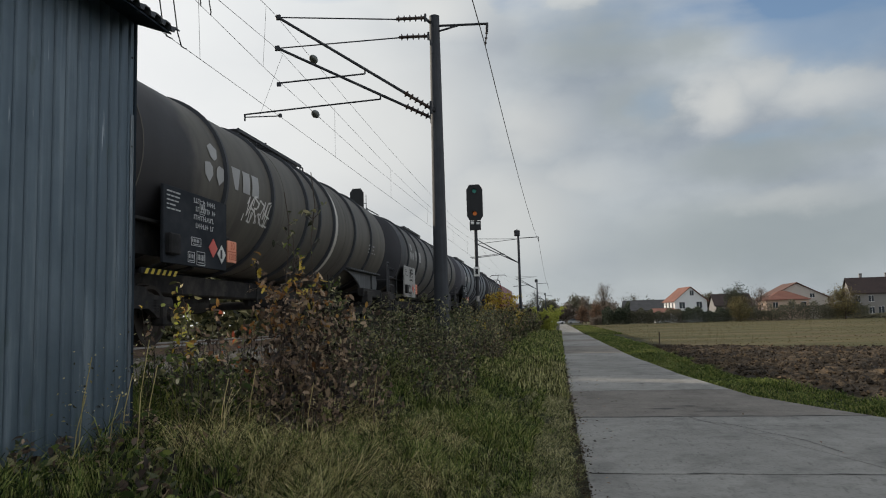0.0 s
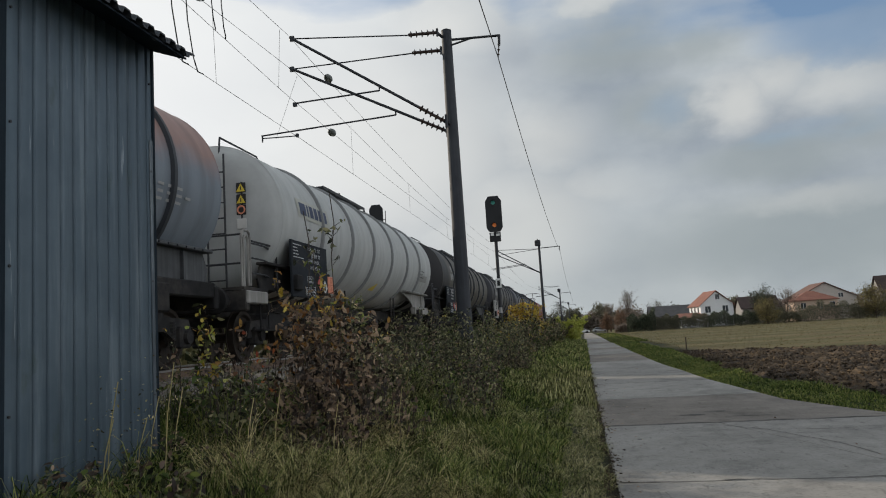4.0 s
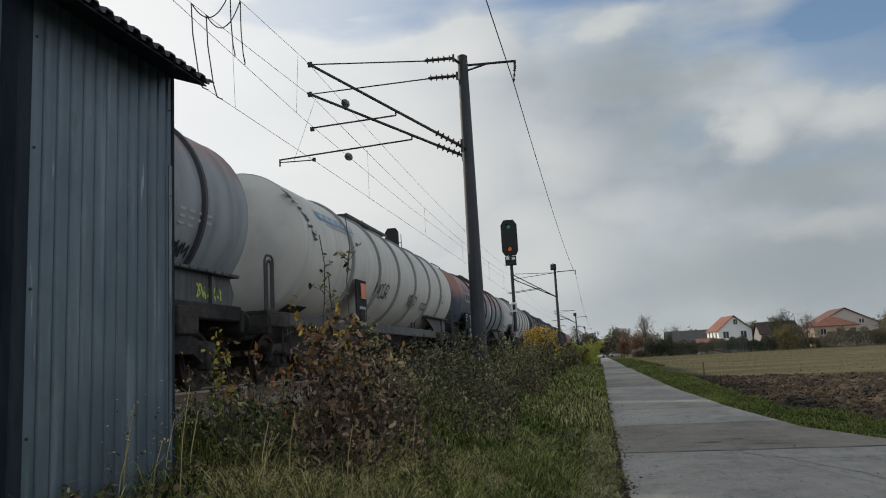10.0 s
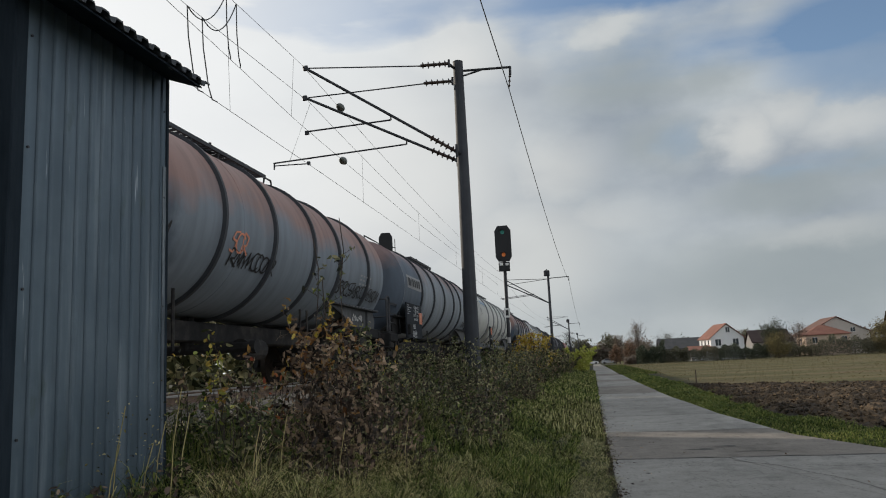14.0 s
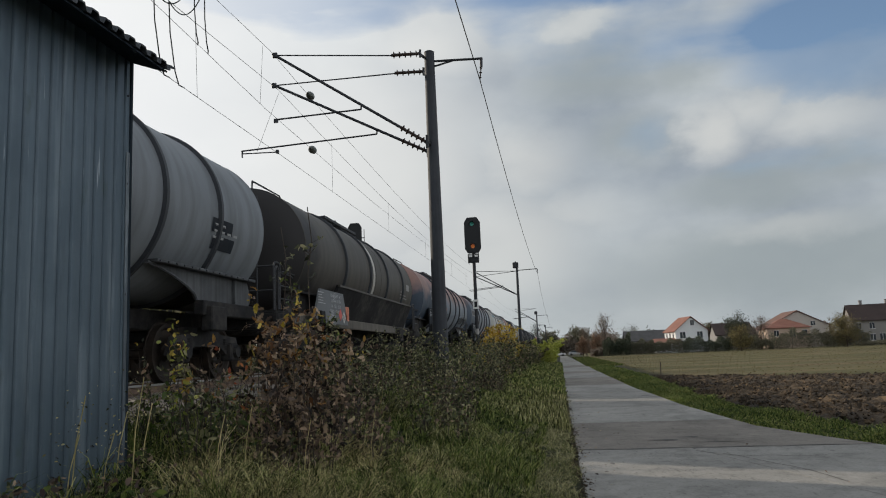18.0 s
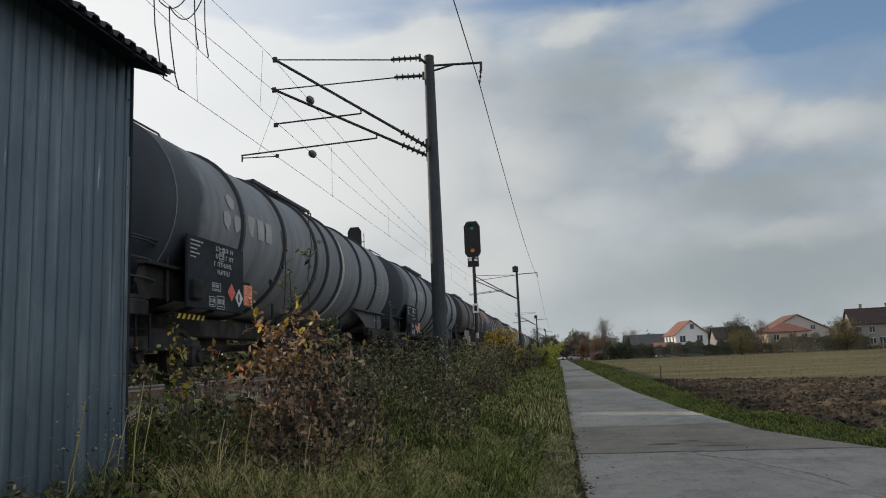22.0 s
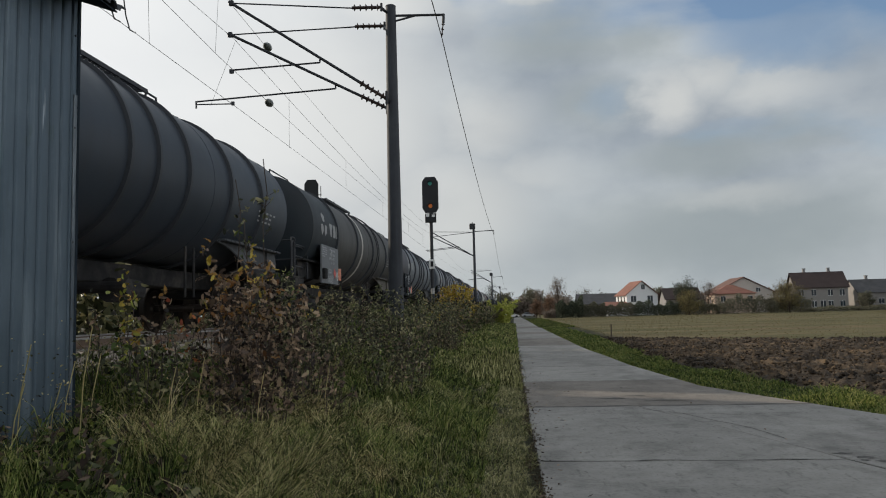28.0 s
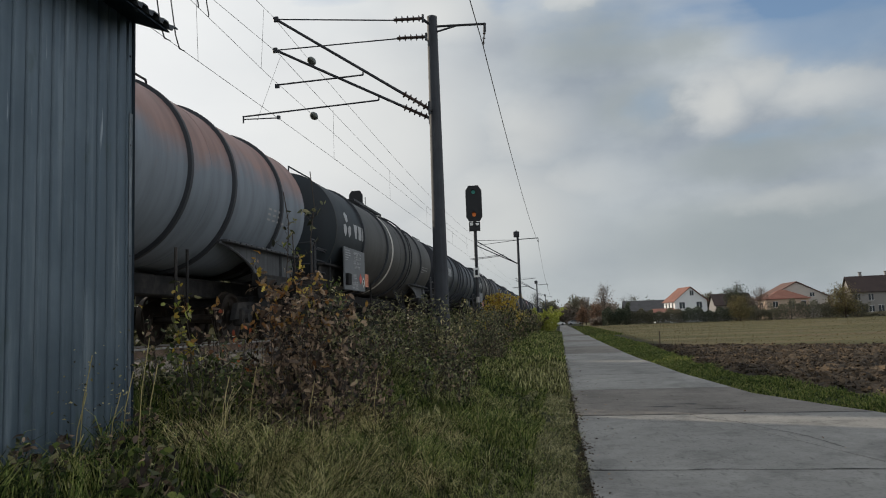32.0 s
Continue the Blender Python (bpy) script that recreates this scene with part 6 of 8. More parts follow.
    if spec.get("signs"):
        # a column of small plates on the rear dish, facing backwards
        sm = spec.get("sign_mat")
        part("sign_bracket", Mesh().rod((0.76, -T + 0.05, 2.42), (0.76, -T + 0.05, 3.34), 0.02, n=6), steel_dark, w)
        for i, (z, mt) in enumerate(((3.23, mark_yellow), (3.01, mark_yellow), (2.81, orange_plate), (2.55, mark_white))):
            plate = part("warning_sign", Mesh().box(0.76, -T + 0.025, z, 0.19, 0.012, 0.19, bevel=0.004), (sm or mark_white) if i == 3 else mark_dark, w, "small warning sign on the sooty end")
            if i < 2:
                part("triangle", Mesh().prism([(0.67, z - 0.075), (0.85, z - 0.075), (0.76, z + 0.08)], 1, -T + 0.013, -T + 0.017), sm or mt, plate, "yellow warning triangle")
                part("sign_mark", Mesh().prism([(0.75, z - 0.05), (0.77, z - 0.05), (0.77, z + 0.02), (0.75, z + 0.02)], 1, -T + 0.01, -T + 0.012), mark_dark, plate)
            elif i == 2:
                part("ring", Mesh().lathe([(-T + 0.013, 0.055), (-T + 0.008, 0.06), (-T + 0.008, 0.08), (-T + 0.013, 0.085)], "y", 18, (0.76, 0, z)), sm or mt, plate, "faded orange ring")
    if spec.get("trough"):
        # troughed skirt of the older wagon
        for s in (1, -1):
            part("skirt", Mesh().prism([(s * 1.2, 1.3), (s * 1.52, 2.05), (s * 1.46, 2.1), (s * 1.1, 1.36)], 1, -T + 2.6, -0.5), frame_dark, w)
            part("skirt_edge", Mesh().box(s * 1.5, -T / 2 + 1, 2.07, 0.08, T - 3.2, 0.05), paint, w)
    return w


GREY = (0.185, 0.203, 0.222)
BROWN = (0.1, 0.094, 0.082)
PALE = (0.43, 0.445, 0.44)
CREAM = (0.47, 0.475, 0.452)
RUST = (0.33, 0.2, 0.168)
BLUEGREY = (0.192, 0.222, 0.258)
NIGHT = (0.036, 0.045, 0.058)
SOOT = (0.036, 0.046, 0.06)
P_brown = tank_paint("brown_tank_paint", BROWN, None, (0.03, 0.03, 0.034), -12.2, dirt=0.45)
P_pale = tank_paint("pale_grey_tank_paint", PALE, None, None, dirt=0.2)
P_rust = tank_paint("rust_and_grey_tank_paint", BLUEGREY, RUST, (0.05, 0.07, 0.1), -10.3, split=2.85, dirt=0.3)
P_rust2 = tank_paint("faded_rust_and_grey_tank_paint", (0.225, 0.252, 0.28), (0.25, 0.168, 0.158), (0.085, 0.11, 0.145), -10.4, split=3.35, dirt=0.35)
P_cream = tank_paint("cream_tank_paint", CREAM, None, None, dirt=0.18)
P_dust = tank_paint("dusty_brown_tank_paint", (0.08, 0.074, 0.065), None, (0.024, 0.023, 0.024), -10.9, dirt=0.5)
P_grey = tank_paint("grey_tank_paint", GREY, None, SOOT, -12.6, dirt=0.35)
P_grey2 = tank_paint("blue_grey_tank_paint", (0.145, 0.162, 0.182), None, (0.07, 0.07, 0.084), -11.6, dirt=0.3)
P_umber = tank_paint("umber_grey_tank_paint", (0.105, 0.103, 0.1), None, (0.04, 0.042, 0.05), -12.6, dirt=0.4)
P_slate = tank_paint("dark_slate_tank_paint", (0.066, 0.066, 0.064), None, (0.02, 0.028, 0.035), -10.8, dirt=0.4)
P_night = tank_paint("black_tank_paint", NIGHT, None, (0.016, 0.018, 0.024), -11.2, dirt=0.2, gloss=0.4)

RINGS_D = (-1.3, -3.5, -5.05, -7.0, -8.9, -10.87)
RINGS_E = (-1.85, -3.65, -5.6, -7.55, -9.45, -11.6)
RINGS_L = (-2.35, -5.3, -8.2, -11.2)
RINGS_A = (-1.75, -3.51, -5.41, -6.52, -7.4, -9.42, -11.47)

TRAIN = [
    # leading end of the tank at the clip's start, and what sets each wagon apart
    (72.4, dict(length=16.4, paint=P_umber, logo="triangle", stripe=stripe_white, label="dark grey bogie tank wagon behind the locomotive")),
    (56.0, dict(length=16.4, paint=P_grey2, logo="triangle", stripe=stripe_white, rings_at=RINGS_A, label="grey bogie tank wagon with dark rings")),
    (39.5, dict(length=16.3, paint=P_umber, logo="triangle", stripe=stripe_white, panel=panel_grey, label="dark umber tank wagon with a white band and pale data panel")),
    (23.1, dict(length=16.5, paint=P_brown, logo="triangle", stripe=stripe_white, graffiti=((-10.6, -14, 1.0, 20, mark_white),), rings_at=RINGS_A, label="dirty brown tank wagon with a white band and black data panel")),
    (6.5, dict(length=16.3, paint=P_pale, logo="board", board_y=-13.0, board_a=2, yellow_patch=True, board_mat=plain("yellowed_name_field", (0.41, 0.415, 0.37), 0.6), name_mat=mark_navy, signs=True, pale=True, saddle=saddle_grey, foot=saddle_grey, rail=saddle_grey, step=saddle_grey, ring_mat=ring_grey, boxes=((-1.6, -22, 1.1, panel_grey),), rings_at=RINGS_E, label="pale grey tank wagon with a pale saddle and dark data panel")),
    (-9.85, dict(length=16.2, paint=P_rust, logo="board", ring_mat=ring_dark, rings_at=RINGS_D, panel_size=(2.0, 1.06, 1.66), panel_y=-11.2, code="Zacns", diamonds=False, shell_diamonds=True, windows=((-10.9, -13, 1.2, 34, window_grey), (-9.2, -12, 0.8, 31, window_grey), (-8.0, -12, 0.5, 28, window_grey), (-7.0, -12, 0.4, 24, window_grey), (-5.7, -14, 0.3, 26, stripe_white)), graffiti=((-9.9, -24, 0.8, 12, mark_white),), label="rust-red over blue-grey tank wagon with sprayed window shapes")),
    (-26.0, dict(length=17.0, paint=P_cream, bare_rear=True, column=-14.75, logo="blue", pale=True, ring_mat=ring_grey, rings_at=RINGS_E, panel_size=(0.72, 1.15, 1.66), panel_y=-10.75, plate_z=1.97, plate_dy=-0.34, plate_x=1.52, diamonds=False, inner=panel_grey, sill=saddle_dull, graffiti=((-9.6, -22, 1.1, 18, mark_dark), (-6.2, -26, 1.0, 18, mark_dark), (-4.5, -28, 0.7, 10, mark_dark)), label="cream tank wagon with a blue name stripe and black scrawls")),
    (-43.0, dict(length=15.7, paint=P_rust2, tags=((-1.0, 1.36, 0.7, 0.24, mark_lime), (-0.6, 1.08, 0.5, 0.2, mark_lime)), logo="board", ring_mat=ring_dark, rings_at=RINGS_D, panel_size=(2.0, 1.06, 1.66), panel_y=-11.2, code="Zacns", diamonds=False, shell_diamonds=True, plate_dy=-0.23, plate_z=1.77, plate_x=1.5, label="faded rust and grey tank wagon with a white name field", graffiti=((-2.4, -30, 0.8, 10, mark_dark),))),
    (-58.7, dict(length=17.1, paint=P_rust, tags=((-1.75, 1.42, 0.75, 0.2, mark_white),), logo="board", ring_mat=ring_dark, rings_at=RINGS_D, graffiti=((-3.5, -24, 3.3, 14, mark_dark), (-12.0, -22, 1.5, 20, mark_dark), (-8.6, -14, 0.5, 16, orange_plate), (-8.5, -24, 1.6, 14, mark_dark)), label="rust-topped blue-grey tank wagon covered in black scrawls")),
    (-75.9, dict(length=14.5, paint=P_dust, trough=True, sill=saddle_tan, rings=5, stripe=stripe_white, stripe_from=-40, panel=panel_dull, panel_y=-9.05, panel_size=(2.3, 0.78, 1.5), flare=0.22, plate_z=1.4, plate_dy=0.14, rings_at=(-1.6, -4.0, -6.2, -8.77), stripe_y=-5.75, boxes=((-1.0, -4, 0.5, panel_grey),), label="dusty brown troughed tank wagon with a grey slanted data panel")),
    (-90.4, dict(length=16.4, paint=P_grey, logo="triangle", stripe=stripe_white, rings_at=RINGS_A, signs=True, ring_mat=ring_dark, boxes=((-6.2, -18, 0.3, mark_white), (-2.0, -13, 0.75, panel_black), (-1.9, -24, 0.8, panel_black)), label="grey tank wagon with white band, sooty end and warning signs")),
    (-106.8, dict(length=16.3, paint=P_grey, logo="triangle", stripe=stripe_white, rings_at=RINGS_A, ring_mat=ring_dark, tags=((-0.75, 1.5, 0.45, 0.16, mark_dull),), label="grey tank wagon with a white band and black data panel")),
    (-123.1, dict(length=16.6, paint=P_grey2, logo="triangle", stripe=stripe_white, rings_at=RINGS_A, ring_mat=ring_dark, signs=True, label="blue-grey tank wagon with a white band and sooty end")),
    (-139.8, dict(length=16.5, paint=P_slate, logo="triangle", stripe=stripe_white, stripe_y=-7.25, logo_dy=-0.95, rings_at=RINGS_L, ladder=-4.6, saddle=saddle_tan, panel=panel_dull, panel_y=-11.25, label="dark slate tank wagon with a pale band and a side ladder")),
    (-156.3, dict(length=16.4, paint=P_night, logo="triangle", logo_mat=mark_dull, rings_at=RINGS_A, signs=True, sign_mat=mark_faded, no_plate=True, panel_size=(1.5, 0.6, 1.3), diamonds=False, boxes=((-12.2, -14, 0.5, mark_faded), (-11.5, -16, 0.35, mark_faded)), label="black tank wagon with faded white marks")),
    (-172.7, dict(length=16.3, paint=P_slate, logo="triangle", stripe=stripe_white, stripe_y=-7.4, logo_dy=-0.95, rings_at=RINGS_L, ladder=-4.8, logo_mat=mark_dull, panel=panel_dull, panel_y=-11.25, label="umber-grey tank wagon with a side ladder and grey data panel")),
    (-189.0, dict(length=16.4, paint=P_rust, ring_mat=ring_dark, logo="board", rings_at=RINGS_D, label="rust and blue-grey tank wagon at the end of the view")),
]


def build_loco():
    body = plain("dark_red_loco_paint", (0.16, 0.03, 0.03), 0.5)
    ob = empty("locomotive", None, "electric locomotive with a raised pantograph", "locomotive")
    part("body", Mesh().prism([(-1.45, 1.05), (1.45, 1.05), (1.48, 2.6), (1.3, 3.6), (0.9, 3.85), (-0.9, 3.85), (-1.3, 3.6), (-1.48, 2.6)], 1, -17.4, -0.9), body, ob)
    part("nose", Mesh().prism([(-1.4, 1.05), (1.4, 1.05), (1.4, 2.3), (1.1, 3.5), (-1.1, 3.5), (-1.4, 2.3)], 1, -0.9, -0.2), body, ob)
    part("nose", Mesh().prism([(-1.4, 1.05), (1.4, 1.05), (1.4, 2.3), (1.1, 3.5), (-1.1, 3.5), (-1.4, 2.3)], 1, -18.1, -17.4), body, ob)
    glass = plain("loco_glass", (0.02, 0.025, 0.03), 0.1)
    for y in (-1.6, -16.7):
        part("cab_window", Mesh().box(1.46, y, 2.7, 0.04, 0.9, 0.7, bevel=0.02), glass, ob)
    part("rear_window", Mesh().box(0, -18.11, 2.85, 2.0, 0.03, 0.7, bevel=0.02), glass, ob)
    part("frame", Mesh().box(0, -9.15, 0.95, 2.6, 17.8, 0.3), frame_dark, ob)
    for y in (-3.8, -14.5):
        add_bogie(ob, y)
    for y, up in ((-4.2, True), (-14.0, False)):
        p = part("pantograph_base", Mesh().box(0, y, 3.98, 1.3, 1.5, 0.08), steel_dark, ob)
        z = 5.42 if up else 4.35
        m = Mesh().rod((0.3, y + 0.6, 4.0), (0.15, y - 0.9, (4.0 + z) / 2), 0.04).rod((-0.3, y + 0.6, 4.0), (-0.15, y - 0.9, (4.0 + z) / 2), 0.04).rod((0, y - 0.9, (4.0 + z) / 2), (0, y + 0.2, z), 0.04)
        part("pantograph_arm", m, steel_dark, p)
        part("pantograph_head", Mesh().pipe([(-0.97, y + 0.1, z - 0.2), (-0.75, y + 0.1, z), (0.75, y + 0.1, z), (0.97, y + 0.1, z - 0.2)], 0.03).pipe([(-0.75, y + 0.35, z), (0.75, y + 0.35, z)], 0.03), steel_dark, p)
    return ob


CARS = []
for i, (u, spec) in enumerate(TRAIN):
    spec["seed"] = 20 + i
    CARS.append((tank_wagon(spec), u))
CARS.append((build_loco(), 91.0))


def travel(t):
    """How far the train has rolled after t seconds; it gathers speed slowly."""
    return 4.95 * t + 0.045 * t * t

# ---------------------------------------------------------------- plants
def leaf_cloud(rng, centres, size, up=0.4, aspect=0.55):
    """Rhombic leaves round the given centres."""
    k = len(centres)
    n = rng.normal(size=(k, 3))
    n[:, 2] += up
    n /= np.linalg.norm(n, axis=1, keepdims=True)
    a = np.cross(n, rng.normal(size=(k, 3)))
    a /= np.linalg.norm(a, axis=1, keepdims=True)
    b = np.cross(n, a)
    s = (size * rng.uniform(0.6, 1.35, k))[:, None]
    fold = n * s * rng.uniform(0.05, 0.3, (k, 1))
    c = np.asarray(centres)
    q = np.stack([c - a * s * 0.5, c + b * s * aspect * 0.5 + fold, c + a * s * 0.55, c - b * s * aspect * 0.5 + fold], 1)
    return q.reshape(-1, 3)


def stems(rng, base, height, spread, count, mesh, r=0.012, lean=(0, 0)):
    """Upright branching stems; returns points along the twigs."""
    tips = []
    for i in range(count):
        a = rng.random() * 6.283
        o = np.array(base) + np.array([math.cos(a), math.sin(a), 0]) * spread * 0.5 * rng.random()
        h = height * rng.uniform(0.6, 1.05)
        dirv = np.array([math.cos(a) * spread * rng.uniform(0.1, 0.55) + lean[0], math.sin(a) * spread * rng.uniform(0.1, 0.55) + lean[1], h])
        p = o
        seg = 5
        pts = [o]
        for k in range(seg):
            q = p + dirv / seg + rng.normal(0, 0.03 * height / 1.5, 3) * (1, 1, 0.4)
            mesh.rod(p, q, r * (1 - k / (seg + 1)), r * (1 - (k + 1) / (seg + 1)), n=5, caps=False)
            pts.append(q)
            p = q
        for k in range(1, seg + 1):
            for _ in range(2):
                s = pts[k]
                v = rng.normal(0, 1, 3)
                v[2] = abs(v[2]) * 0.8
                v = v / np.linalg.norm(v) * height * rng.uniform(0.1, 0.24)
                mesh.rod(s, s + v, r * 0.35, r * 0.12, n=4, caps=False)
                for t in (0.4, 0.7, 1.0):
                    tips.append(s + v * t)
            tips.append(pts[k])
    return np.array(tips)


def bush(x, y, height, spread, count, per, leaf, mats, label, seed, name="bush", lean=(0, 0), category="bush", low=0.12):
    rng = np.random.default_rng(seed)
    z = bank(x) - 0.02
    ob = empty(name, pose(x, y, z), label, category, "bushes on the bank")
    m = Mesh()
    tips = stems(rng, (0, 0, 0), height, spread, count, m, 0.008 + 0.004 * height, lean)
    tagged(part("twig_mass", m, bark_mat, ob), kind="stuff")
    if per:
        keep = tips[tips[:, 2] > height * low]
        c = np.repeat(keep, per, 0) + rng.normal(0, 0.035 + 0.02 * height, (len(keep) * per, 3))
        pick = rng.random(len(c))
        lo = 0.0
        for mt, share in mats:
            sel = c[(pick >= lo) & (pick < lo + share)]
            lo += share
            if len(sel):
                tagged(part("leaves", arrays("leaves", leaf_cloud(rng, sel, leaf), 4, mt), None, ob), kind="stuff")
    return ob


LEAF = ((1.1, 0.0), (0.35, 0.39), (-0.38, 0.35), (-0.75, 0.0), (-0.38, -0.35), (0.35, -0.39))


OAK = ((1.1, 0.0), (0.78, 0.34), (0.52, 0.22), (0.28, 0.48), (-0.02, 0.24), (-0.3, 0.38), (-0.78, 0.0), (-0.3, -0.38), (-0.02, -0.24), (0.28, -0.48), (0.52, -0.22), (0.78, -0.34))


def oval_leaves(rng, centres, size, outline=LEAF):
    """Pointed or lobed leaves, folded along the midrib, that hang outwards."""
    k = len(centres)
    n = rng.normal(size=(k, 3))
    n[:, 2] += 0.15
    n /= np.linalg.norm(n, axis=1, keepdims=True)
    a = np.cross(n, rng.normal(size=(k, 3)))
    a[:, 2] -= 0.5
    a -= n * np.sum(a * n, 1, keepdims=True)
    a /= np.linalg.norm(a, axis=1, keepdims=True)
    b = np.cross(n, a)
    s = (size * 0.5 * rng.uniform(0.55, 1.3, k))[:, None]
    fold = rng.uniform(0.0, 0.55, (k, 1))
    q = []
    curl = rng.uniform(-0.35, 0.1, (k, 1))
    for u, v in outline:
        q.append(np.asarray(centres) + a * s * (u + 0.3) + b * s * v + n * s * (fold * abs(v) + curl * u * u))
    return np.stack(q, 1).reshape(-1, 3)


def shrub(x, y, height, wide, count, gap, leaf, mats, label, seed, name="bush", category="bush", low=0.1, lean=0.25, thick=0.007, outline=LEAF):
    """Upright wand-like stems with short side twigs and leaves set along them, bunched at the ends if lobed."""
    rng = np.random.default_rng(seed)
    ob = empty(name, pose(x, y, bank(x) - 0.02), label, category, "bushes on the bank")
    m = Mesh()
    spots = []
    for i in range(count):
        a, rad = rng.random() * 6.283, wide * 0.42 * math.sqrt(rng.random())
        p = np.array([math.cos(a) * rad, math.sin(a) * rad, bank(x + math.cos(a) * rad) - bank(x)])
        h = height * rng.uniform(0.6, 1.0) * (1 - 0.25 * (rad / (wide * 0.42)) ** 2)
        d = np.array([math.cos(a) * lean * rng.random(), math.sin(a) * lean * rng.random(), 1.0])
        seg = 7
        for k in range(seg):
            q = p + (d + rng.normal(0, 0.10, 3) * (1, 1, 0)) * h / seg
            m.rod(p, q, thick * (1 - k / (seg + 1)), thick * (1 - (k + 1) / (seg + 1)), n=5, caps=False)
            if k >= seg * low:
                for _ in range(max(1, int(h / seg / gap))):
                    s = p + (q - p) * rng.random()
                    v = rng.normal(0, 1, 3)
                    v[2] = abs(v[2]) * 0.7 + 0.25
                    v *= rng.uniform(0.04, 0.15) * min(1.3, height) / np.linalg.norm(v)
                    m.rod(s, s + v, thick * 0.3, thick * 0.12, n=3, caps=False)
                    for f in rng.uniform(0.35, 1.1, 3) if outline is LEAF else rng.uniform(0.75, 1.15, 4):
                        spots.append(s + v * f + rng.normal(0, 0.018, 3))
            p = q
        spots.append(p)
    tagged(part("twig_mass", m, bark_mat, ob), kind="stuff")
    c = np.array(spots)
    pick, lo = rng.random(len(c)), 0.0
    # turning colours sit towards the tips, orange there also standing for sunlit leaves
    rank = np.clip(0.55 * pick + 0.45 * (1 - c[:, 2] / max(0.1, c[:, 2].max())), 0, 1)
    rank = np.argsort(np.argsort(rank)) / len(c)
    for mt, share in mats:
        sel = c[(rank >= lo) & (rank < lo + share)]
        lo += share
        if len(sel):
            tagged(part("leaves", arrays("leaves", oval_leaves(rng, sel, leaf, outline), len(outline), mt), None, ob), kind="stuff")
    return ob


def sapling(x, y, top, crown, mat, seed):
    """A single whip-thin stem with a loose bunch of leaves below its bare tip."""
    rng = np.random.default_rng(seed)
    z = bank(x)
    ob = empty("sapling", pose(x, y, z - 0.03), "tall whip-thin sapling with a few dark leaves", "sapling", "saplings on the bank")
    m, twigs, h = Mesh(), Mesh(), top - z
    pts = [(0.03 * math.sin(seed + 2.2 * k), 0.02 * math.cos(seed + k), h * k / 7) for k in range(8)]
    m.pipe(pts, 0.006, 5)
    spots = []
    for k in range(9):
        c = crown - z + rng.normal(0, 0.17)
        a, r = rng.random() * 6.283, rng.uniform(0.06, 0.2)
        e = np.array([r * math.cos(a), r * math.sin(a), c + 0.05])
        twigs.rod((0, 0, c - 0.04), e, 0.004, 0.002, n=4, caps=False)
        spots += [e, e * (0.7, 0.7, 1.0)]
    part("stem", m, bark_mat, ob)
    tagged(part("twigwork", twigs, bark_mat, ob), kind="stuff")
    tagged(part("leaves", arrays("leaves", oval_leaves(rng, np.array(spots), 0.09), len(LEAF), mat), None, ob), kind="stuff")


